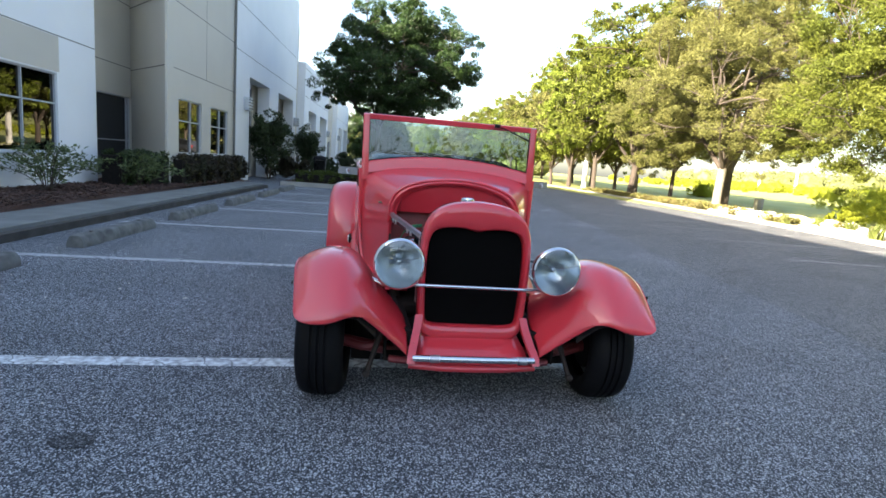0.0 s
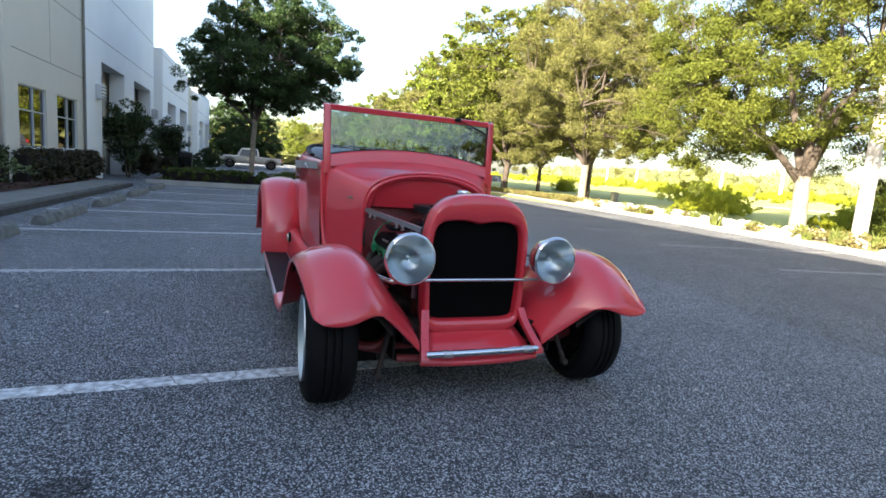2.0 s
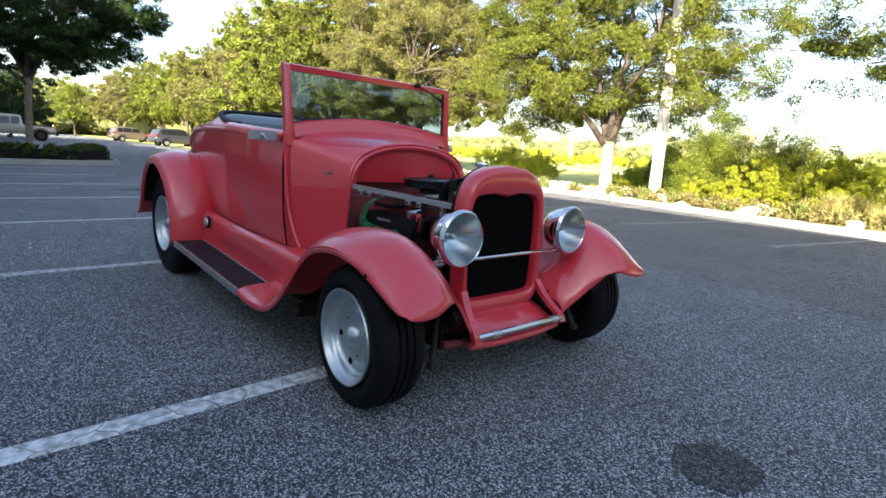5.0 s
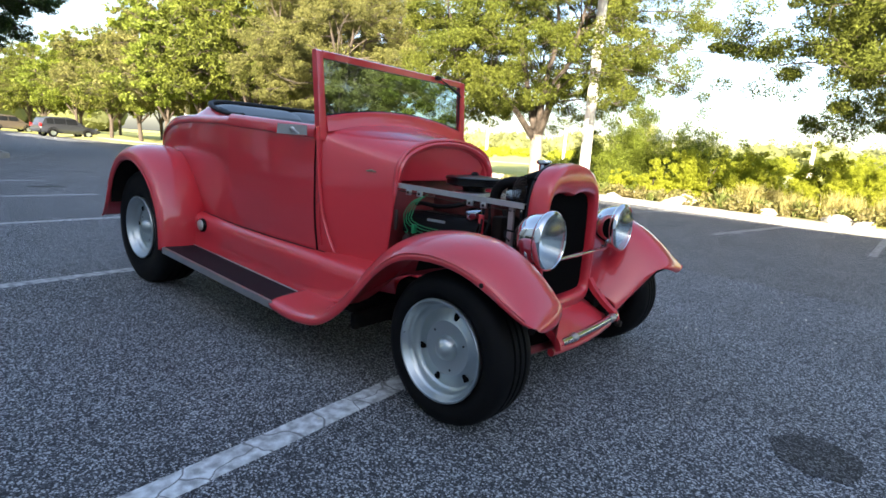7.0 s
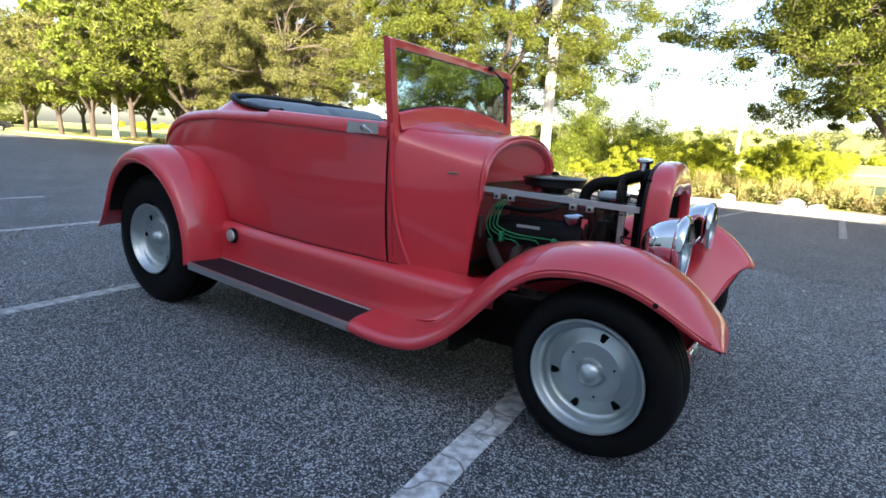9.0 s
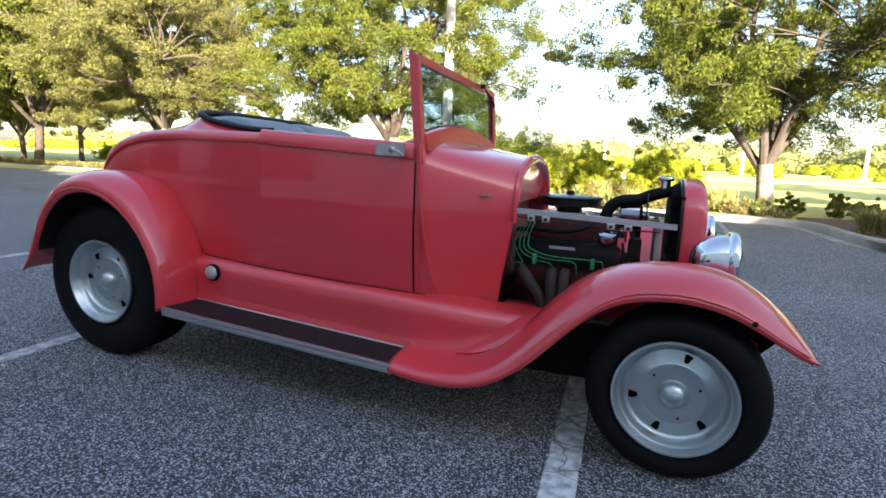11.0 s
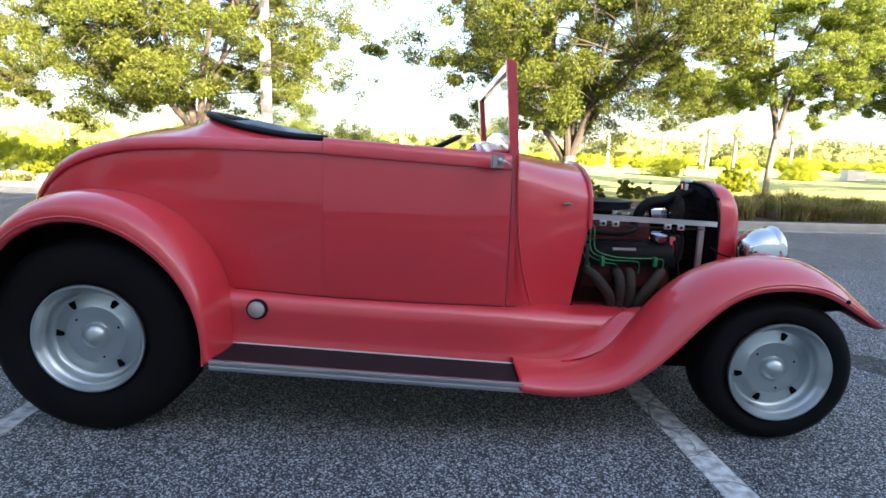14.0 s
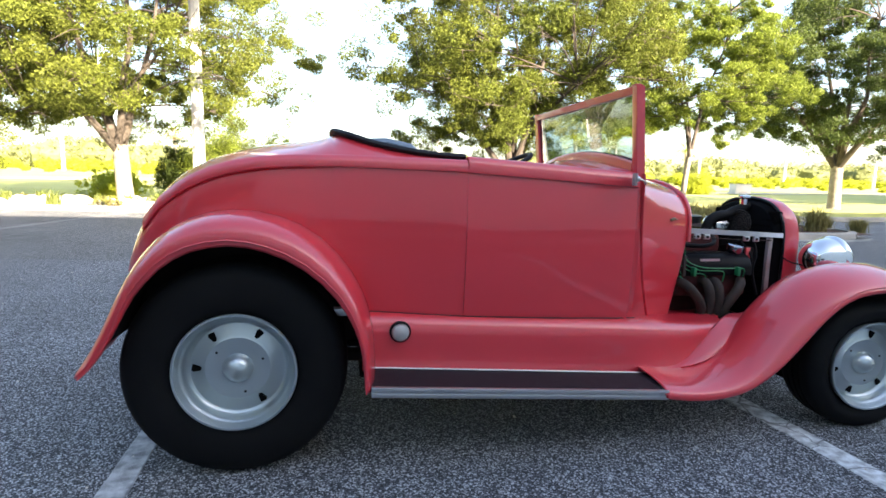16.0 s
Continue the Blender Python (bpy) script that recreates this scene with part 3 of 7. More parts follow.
box(bm, (-11.79, -1.6, 0), (-11.40, -1.535, 8.2), 0.01, 1, BLD)
part("corner_pilaster", bm, STUCCO_BEIGE, building, "beige stucco corner strip", smooth=False)
for z in (3.0, 4.6, 6.2):
    band(-16.7, -11.65, -1.55, z)
    bm = bmesh.new()
    loft(bm, [[BLD @ Vector((x, y, zz)) for x, y in ((-11.43, -1.56), (-13.37, -3.30), (-13.4, -3.34), (-11.46, -1.6))] for zz in (z - 0.01, z + 0.01)], True, True)
    part("panel_joint", bm, JOINT, building, "dark sealed panel joint", smooth=False)
band(-14.1, 8.2, -1.55, 3.01, w=0.012, vertical=True)
bm = bmesh.new()
tube(bm, [BLD @ Vector((-16.66, -1.5, z)) for z in (0.15, 4, 8.4)], 0.035, 8)
part("downpipe", bm, JOINT, building, "slim grey downpipe")


def portal_block(x0, h, shift=0.0):
    """White block with two deep portals."""
    y = -1.48 + shift
    wall_with_holes("wall_portal", x0 - 10.7, x0, y, 0, h, [(x0 - 4.75, x0 - 1.65, -0.1, 3.75), (x0 - 9.9, x0 - 6.45, -0.1, 3.78)], STUCCO_WHITE, 0.5)
    for a, b in ((x0 - 4.75, x0 - 1.65), (x0 - 9.9, x0 - 6.45)):
        wall_with_holes("wall_portal_back", a - 0.6, b + 0.6, y - 0.64, 0, 4.4, [(a + 0.3, b - 0.3, 0.1, 3.6)], STUCCO_BEIGE, 0.25)
        window(a + 0.3, b - 0.3, 0.1, 3.6, y - 0.64, [0.33, 0.66], [0.4, 0.7])
        bm = bmesh.new()
        box(bm, (a - 0.6, y - 0.64, 3.8), (b + 0.6, y - 0.5, 4.0), 0, 1, BLD)
        part("portal_ceiling", bm, STUCCO_WHITE, building, smooth=False)
    for z in (4.45, 6.0):
        band(x0 - 10.7, x0, y, z, w=0.018)
    for xl in (x0 - 1.1, x0 - 10.3):
        bm = bmesh.new()
        box(bm, (xl - 0.2, y + 0.004, 2.52), (xl + 0.2, y + 0.22, 2.97), 0.02, 2, BLD)
        lamp = part("wall_lamp", bm, FRAME_WHITE, building, "pale louvred wall lamp")
        for k in range(4):
            bm = bmesh.new()
            box(bm, (xl - 0.21, y + 0.18, 2.57 + 0.1 * k), (xl + 0.21, y + 0.235, 2.6 + 0.1 * k), 0, 1, BLD)
            part("louvre", bm, JOINT, lamp, smooth=False)


portal_block(-16.75, 8.8)
# Unseen taller blocks, added so the building's shadow reaches further over the lot.
portal_block(26.2, 10.8)
wall_with_holes("wall_bay_far", 26.2, 40, -1.9, 0, 10.6, [(29.6, 31.0, 0.9, 2.3), (33.4, 34.8, 0.9, 2.3)], STUCCO_BEIGE)
for xa in (29.6, 33.4):
    window(xa, xa + 1.4, 0.9, 2.3, -1.9, [0.5], [0.6])
wall_with_holes("wall_bay_far", -30.0, -27.45, -1.9, 0, 8.2, [(-29.2, -28.2, 4.6, 6)], STUCCO_BEIGE)
window(-29.2, -28.2, 4.6, 6.0, -1.9, [0.5], [0.6])
portal_block(-30.0, 6.3)
wall_with_holes("wall_bay_far", -46.8, -40.7, -1.9, 0, 6.1, [(-42.8, -41.4, 0.9, 2.3), (-45.8, -44.3, 0.9, 2.3)], STUCCO_BEIGE)
for xa in (-42.8, -45.8):
    window(xa, xa + 1.4, 0.9, 2.3, -1.9, [0.5], [0.6])
portal_block(-46.8, 6.3)
bm = bmesh.new()
for xa, xb, yf, h in ((-10.5, 15.5, -3.0, 8.1), (15.5, 26.2, -1.98, 10.6), (26.2, 40, -2.2, 10.4), (-13.1, -10.35, -3.6, 8.0), (-16.7, -11.74, -1.86, 8.0), (-30.0, -16.75, -2.42, 8.0), (-57.5, -30.0, -2.42, 5.9)):
    box(bm, (xa, -26, h - 0.2), (xb, yf, h), 0, 1, BLD)
box(bm, (-30, -26.3, 0), (40, -26, 8.3), 0, 1, BLD)
box(bm, (-57.5, -26.3, 0), (-30, -26, 6.0), 0, 1, BLD)
box(bm, (-30.2, -26, 5.7), (-30, -2.42, 8.0), 0, 1, BLD)
box(bm, (15.2, -26, 7.9), (15.5, -2.0, 10.4), 0, 1, BLD)
box(bm, (40, -26.3, 0), (40.3, -1.9, 10.6), 0, 1, BLD)
box(bm, (-57.8, -26, 0), (-57.5, -2, 6.1), 0, 1, BLD)
part("roof", bm, STUCCO_WHITE, building, "flat white roof and closing rear walls", smooth=False)

# island with kerb in front of the parked pickup
ISL = [(-16.6, -3.5), (-16.75, -1.0), (-17.1, 0.8), (-17.7, 1.6), (-18.5, 1.9), (-21.6, 1.95), (-22.4, 1.4), (-22.6, -2.0), (-22.6, -3.2)]
kerb_run("island_kerb", curve_pts([(x, y, 0) for x, y in ISL], 4), 0.15, 0.15, CONCRETE, "grey concrete kerb round the hedge island", 1)
bm = bmesh.new()
bm.faces.new([bm.verts.new((x * 1.0 - 0.1, y, 0.13)) for x, y in ISL])
solo("island_soil", bm, MULCH, "mulched soil of the hedge island", "soil", kind="structure", smooth=False)

# far side kerb, strip and peninsula
FAR_ROW = [(-60, 15.6), (-30, 14.4), (-15, 13.1), (-9, 12.2), (-6, 11.7), (-3, 10.9), (0, 10.15), (2.0, 9.98)]
FAR_BED = [(2.72, 9.75), (2.97, 9.2), (3.0, 8.0), (3.07, 7.25), (3.3, 6.74), (3.75, 6.45), (4.5, 6.3), (7.4, 6.3), (8.2, 6.5), (8.6, 7.2), (8.7, 9.5), (9.2, 10.6), (14, 11.2), (40, 11.4)]
FAR = FAR_ROW + FAR_BED
kerb_run("far_kerb", curve_pts([(x, y, 0) for x, y in FAR], 4), 0.14, 0.16, CONCRETE, "pale concrete kerb between lot and planting strip", 1)
bm = bmesh.new()
rings = []
run = [Vector(p) for p in curve_pts([(x, y, 0) for x, y in FAR[6:20]], 6)]
for i, p in enumerate(run):
    d = (run[min(i + 1, len(run) - 1)] - run[max(i - 1, 0)]).normalized()
    out = Vector((d.y, -d.x, 0))
    rings.append([p + out * a + Vector((0, 0, z)) for a, z in ((-0.02, 0.012), (0.10, 0.0055), (0.23, 0.0085), (0.236, -0.02))])
loft(bm, rings)
solo("kerb_gutter", bm, CONCRETE_WORN, "flush worn concrete gutter in front of the kerb", "gutter", kind="structure")
bm = bmesh.new()
loft(bm, [[(x, y, 0.1 + 0.03 * noise.noise(Vector((x, y, 7)))) for y in np.linspace(6.42, 11.6, 9)] for x in np.linspace(3.1, 8.55, 8)])
solo("peninsula_soil", bm, MULCH, "mulched planting bed inside the kerb", "soil", kind="structure", smooth=False)
bm = bmesh.new()
loft(bm, [[(x, float(np.interp(x, [p[0] for p in FAR_ROW], [p[1] for p in FAR_ROW])) + dy, 0.1 + 0.04 * noise.noise(Vector((x, dy, 7)))) for dy in (0.1, 0.6, 1.2, 2.0)] for x in np.linspace(-60, 2.9, 60)])
solo("strip_soil", bm, mat("dry_sandy_soil", (0.34, 0.28, 0.19), 0.95, second=(0.2, 0.19, 0.08), scale=1.2, amount=0.9, bump=0.6, bump_scale=30), "dry sandy planting strip along the kerb", "soil", kind="structure", smooth=False)


# ---- the roadster ----
car = thing("hot_rod_roadster", (-1.3, 0, 0), "coral-pink vintage open roadster with hood removed, parked on the asphalt", "car")
HALF_W = [(-3.17, 0.20), (-3.13, 0.35), (-3.08, 0.425), (-3.0, 0.488), (-2.85, 0.542), (-2.6, 0.58), (-2.3, 0.61), (-1.8, 0.635), (-1.4, 0.628), (-1.05, 0.598), (-0.9, 0.525), (-0.776, 0.463), (-0.65, 0.405)]
BOTTOM = [(-3.16, 0.5), (-2.6, 0.56), (-2.17, 0.53), (-1.8, 0.505), (-1.05, 0.468), (-0.65, 0.42)]
BELT = [(-3.17, 0.52), (-3.13, 0.64), (-3.08, 0.745), (-3.02, 0.84), (-2.95, 0.925), (-2.86, 0.992), (-2.77, 1.036), (-2.68, 1.064), (-2.58, 1.082), (-2.45, 1.092), (-2.29, 1.096), (-1.8, 1.088), (-1.05, 1.045)]
DECK = [(-3.17, 0.60), (-3.13, 0.77), (-3.08, 0.90), (-3.01, 1.0), (-2.92, 1.074), (-2.8, 1.131), (-2.665, 1.169), (-2.53, 1.192), (-2.42, 1.203), (-2.2, 1.213), (-1.8, 1.23)]


def at(table, x):
    return lerp_table(table, x)[0]


def both(fn):
    for s in (-1, 1):
        fn(s)


def build_cowl():
    bm = bmesh.new()
    arch_front = [(0.405, 0.84), (0.40, 0.90), (0.375, 0.96), (0.32, 1.008), (0.22, 1.045), (0.11, 1.064), (0.0, 1.07)]
    arch_back = [(0.585, 0.98), (0.58, 1.03), (0.56, 1.075), (0.50, 1.105), (0.36, 1.128), (0.18, 1.142), (0.0, 1.147)]
    rows = []
    for x in (-1.045, -0.98, -0.9, -0.82, -0.74, -0.68, -0.652):
        k = (x + 1.045) / 0.393
        k = k ** 0.85
        w, zb = at(HALF_W, x) - 0.008 * (1 - k), at(BOTTOM, x)
        side = [(w * 0.955, zb), (w * 0.985, zb + 0.12), (w, zb + 0.28)]
        arch = [(a[0] * (1 - k) + b[0] * k, a[1] * (1 - k) + b[1] * k) for a, b in zip(arch_back, arch_front)]
        half = side + [(w, arch[0][1] - 0.05)] + arch
        lean = 0.075 * k
        half = [(y, z, x - lean * min(max((0.90 - z) / 0.45, 0), 1)) for y, z in half]
        row = [(xx, -y, z) for y, z, xx in half] + [(xx, y, z) for y, z, xx in reversed(half[:-1])]
        rows.append(row)
    # rolled front edge
    last = rows[-1]
    rows.append([(xx + 0.009, y * 0.985, z if z < 0.8 else z - 0.008) for xx, y, z in last])
    rows.append([(xx, y * 0.955, z if z < 0.8 else z - 0.026) for xx, y, z in last])
    rows.append([(xx - 0.014, y * 0.945, z if z < 0.8 else z - 0.03) for xx, y, z in last])
    loft(bm, rows)
    part("cowl", bm, PINK, car, sub=1)
    bm = bmesh.new()
    ring = [(-0.632, y * 1.008, z + (0.004 if z > 0.8 else 0)) for _, y, z in last[3:-3]]
    tube(bm, curve_pts([(-0.662, y, z) for _, y, z in ring], 3), 0.011, 8)
    part("cowl_bead", bm, PINK, car)
    bm = bmesh.new()
    pts = [(y * 0.945, z - 0.03) for _, y, z in last[4:-4]]
    outer = [(-0.664, y * 1.004, z + 0.002) for y, z in pts]
    lip = [(-0.667, y * 0.955, (z - 0.87) * 0.93 + 0.876) for y, z in pts]
    face = [(-0.674, y * 0.94, (z - 0.87) * 0.91 + 0.878) for y, z in pts]
    foot = [(-0.705, y * 0.94, 0.858) for y, z in pts]
    loft(bm, [outer, lip, face, foot])
    loft(bm, [foot, [(-0.775, y, z) for x, y, z in foot]])
    part("firewall_top", bm, PINK, car, sharp=25)
    bm = bmesh.new()
    box(bm, (-0.775, -0.40, 0.36), (-0.76, 0.40, 0.90), 0.004)
    part("firewall", bm, PINK_DULL, car, "coral firewall, darker and mottled")


build_cowl()


def side_panel(name, xs, s, top, material=PINK):
    """A bodyside skin with rounded top edge and inner face."""
    bm = bmesh.new()
    rows = []
    for x in xs:
        w, zb, zt = at(HALF_W, x), at(BOTTOM, x), top(x)
        sec = [(w - 0.06, zb + 0.03), (w * 0.955, zb), (w * 0.985, zb + 0.12), (w * 0.998, zb + 0.26), (w, 0.9), (w * 0.995, zt - 0.10), (w * 0.985, zt - 0.03), (w * 0.97, zt - 0.006), (w * 0.945, zt), (w - 0.075, zt - 0.008), (w - 0.09, zt - 0.05), (w - 0.09, 0.7)]
        rows.append([(x, s * y, z) for y, z in sec])
    loft(bm, rows)
    for r in (0, -1):
        bm.faces.new([bm.verts.new(p) for p in rows[r]])
    return part(name, bm, material, car, sharp=45)


def door_top(x):
    return float(np.interp(x, [-1.79, -1.055], [1.146, 1.103]))


def build_door(s):
    door = side_panel("door", list(np.linspace(-1.7943, -1.050, 13)), s, door_top)
    # rounded raised band along the top edge
    bm = bmesh.new()
    rings = []
    for x in np.linspace(-1.7935, -1.0515, 14):
        w, zt = at(HALF_W, x), door_top(x)
        rings.append([(x, s * y, z) for y, z in ((w * 0.98, zt - 0.066), (w * 0.998 + 0.007, zt - 0.061), (w * 0.997 + 0.009, zt - 0.05), (w * 0.99 + 0.009, zt - 0.025), (w * 0.98 + 0.005, zt - 0.006), (w * 0.965 + 0.001, zt + 0.002), (w * 0.94, zt + 0.002))])
    loft(bm, rings)
    part("belt_band", bm, PINK, door, sharp=50)
    bm = bmesh.new()
    rear, front = Vector((-1.15, s * 0.745, 0)), Vector((-1.088, s * 0.615, 0))
    d = (front - rear).normalized()
    n = Vector((0.9, -s * -0.43, 0)).normalized() * 0.004
    ring = [(rear, 1.050), (rear - d * 0.0, 1.054), (rear + d * 0.004, 1.098), (front, 1.098), (front, 1.050)]
    loft(bm, [[p + Vector((0, 0, z)) + k for p, z in ring] for k in (-n, n)], True, True)
    plate = part("latch_plate", bm, mat("grey_zinc_plate", (0.30, 0.32, 0.315), 0.5, 0.5, scale=15), door, "brushed metal latch plate standing out from the door")
    bm = bmesh.new()
    hub = rear.lerp(front, 0.5) + Vector((0, 0, 1.076)) + n
    lathe(bm, [(0.0, 0.018), (0.009, 0.016), (0.012, 0.008), (0.012, 0.0)], Matrix.Translation(hub) @ n.to_track_quat("Z", "Y").to_matrix().to_4x4(), 14)
    tip = hub + n * 4
    tube(bm, curve_pts([tip, tip + Vector((0.012, 0, -0.004)), tip + Vector((0.026, -s * 0.006, -0.013)), tip + Vector((0.034, -s * 0.012, -0.022))], 4), 0.004, 8)
    part("door_handle", bm, ALU, plate, "small chrome lever handle")


both(build_door)


def build_door_jamb(s, x):
    bm = bmesh.new()
    w = at(HALF_W, x)
    loft(bm, [[(x + dx, s * (w * k - 0.006 - d), z) for dx, d in ((-0.03, 0), (0.03, 0), (0.03, 0.012), (-0.03, 0.012))] for z, k in ((1.105, 0.978), (1.06, 0.985), (0.95, 0.99), (0.8, 0.99), (0.6, 0.975), (0.5, 0.955))], True, True)
    part("door_jamb", bm, PINK, car, "coral painted door jamb", smooth=False)


for s in (-1, 1):
    for x in (-1.794, -1.052):
        build_door_jamb(s, x)


def build_pillar_bead(s):
    # raised edge that sweeps from the windshield post down the cowl side
    bm = bmesh.new()
    line = curve_pts([(-1.028, s * 0.597, 1.10), (-1.022, s * 0.592, 0.95), (-1.012, s * 0.588, 0.80), (-0.992, s * 0.579, 0.66), (-0.962, s * 0.563, 0.55), (-0.935, s * 0.545, 0.475)], 4)
    tube(bm, line, 0.0095, 10, squash=0.6)
    part("cowl_edge_bead", bm, PINK, car)


both(build_pillar_bead)


def build_door_gap(s):
    # Black strip draws the shadow in the gap between door and cowl.
    bm = bmesh.new()
    w, zb, zt = at(HALF_W, -1.048), at(BOTTOM, -1.048), door_top(-1.05)
    line = [(0.955, zb), (0.985, zb + 0.12), (0.998, zb + 0.26), (1.0, 0.9), (0.995, zt - 0.10), (0.985, zt - 0.03)]
    loft(bm, [[(-1.0498, s * (w * k - d), z) for k, z in line] for d in (0.0012, 0.03)] + [[(-1.0468, s * (w * k - d), z) for k, z in line] for d in (0.03, 0.0035)], True)
    part("door_gap_shade", bm, BLACK, car, "black strip standing for the shadow gap at the door's front edge")


both(build_door_gap)


def build_rear_body():
    bm = bmesh.new()
    edge = [(-1.79, 0.548, 1.146), (-1.89, 0.545, 1.151), (-2.015, 0.54, 1.164), (-2.147, 0.53, 1.188), (-2.235, 0.51, 1.214), (-2.285, 0.46, 1.231), (-2.305, 0.38, 1.239), (-2.315, 0.2, 1.244), (-2.318, 0.0, 1.245)]
    back = list(reversed(edge))

    def yo(x):
        return float(np.interp(x, [p[0] for p in back], [p[1] for p in back])) if x > -2.318 else 0.0

    outline = [tuple(p) for p in curve_pts(edge, 8)]

    def deck(x, y):
        zl, zc = at(BELT, x), at(DECK, x)
        return zl + (zc - zl) * (1 - min(y / at(HALF_W, x), 1) ** 2.4)

    rows = []
    for x in [-1.7952, -1.88, -1.96, -2.04, -2.12, -2.18, -2.225, -2.255, -2.28, -2.297, -2.31, -2.317, -2.335, -2.36, -2.40, -2.46, -2.54, -2.64, -2.74, -2.84, -2.92, -2.99, -3.05, -3.09, -3.125, -3.155, -3.17]:
        w, zb, zl = at(HALF_W, x), at(BOTTOM, x), at(BELT, x)
        sec = [(w * 0.955, zb), (w * 0.985, zb + (zl - zb) * 0.3), (w, zb + (zl - zb) * 0.6), (w * 0.998, zb + (zl - zb) * 0.85), (w * 0.992, zl)]
        for f in (0.05, 0.12, 0.22, 0.36, 0.52, 0.68, 0.8, 0.9, 1.0):
            y = w * 0.992 + (yo(x) - w * 0.992) * f
            z = deck(x, y) + 0.012 * min(f / 0.1, 1)
            d, tip = min(((Vector((x, y)) - Vector(p[:2])).length, p) for p in outline)
            sec.append((y, z + (tip[2] - 0.011 - deck(tip[0], tip[1]) - 0.012) * math.exp(-(d / 0.085) ** 1.3)))
        rows.append([(x, y, z) for y, z in sec])
    loft(bm, rows)
    loft(bm, [mirror_y(r) for r in rows])
    bmesh.ops.remove_doubles(bm, verts=bm.verts, dist=0.0008)
    part("rear_body", bm, PINK, car, sub=1)
    for s in (-1, 1):
        # raised belt band that thins out towards the tail
        bm = bmesh.new()
        rings = []
        for x in np.linspace(-1.797, -3.02, 34):
            w, zl = at(HALF_W, x), at(BELT, x)
            k = float(np.interp(x, [-3.02, -2.6], [0.0, 1.0]))
            rings.append([(x, s * y, z) for y, z in ((w * 0.985 - 0.006, zl - 0.006), (w * 0.994 + 0.0075 * k, zl - 0.001), (w * 0.994 + 0.009 * k, zl + 0.008), (w * 0.988 + 0.008 * k, zl + 0.026), (w * 0.972 + 0.007 * k, zl + 0.04), (w * 0.962 + 0.002 * k, zl + 0.045), (w * 0.94, zl + 0.036))])
        loft(bm, rings, False)
        part("belt_band", bm, PINK, car, sharp=50)
    # padded black roll round the rear of the cockpit
    line = [(x, -y, z) for x, y, z in edge] + back[1:]
    bm = bmesh.new()
    tube(bm, curve_pts(line, 4), 0.0175, 10, squash=0.75)
    part("cockpit_roll", bm, DARK_TRIM, car, "padded black vinyl roll round the cockpit")
    bm = bmesh.new()
    loft(bm, [[(x, y * k, z + dz) for x, y, z in curve_pts(line, 2)] for k, dz in ((1.0, -0.01), (0.9, -0.02), (0.82, -0.08), (0.8, -0.4))])
    part("cockpit_lining", bm, DARK_TRIM, car, "black cockpit lining")


build_rear_body()


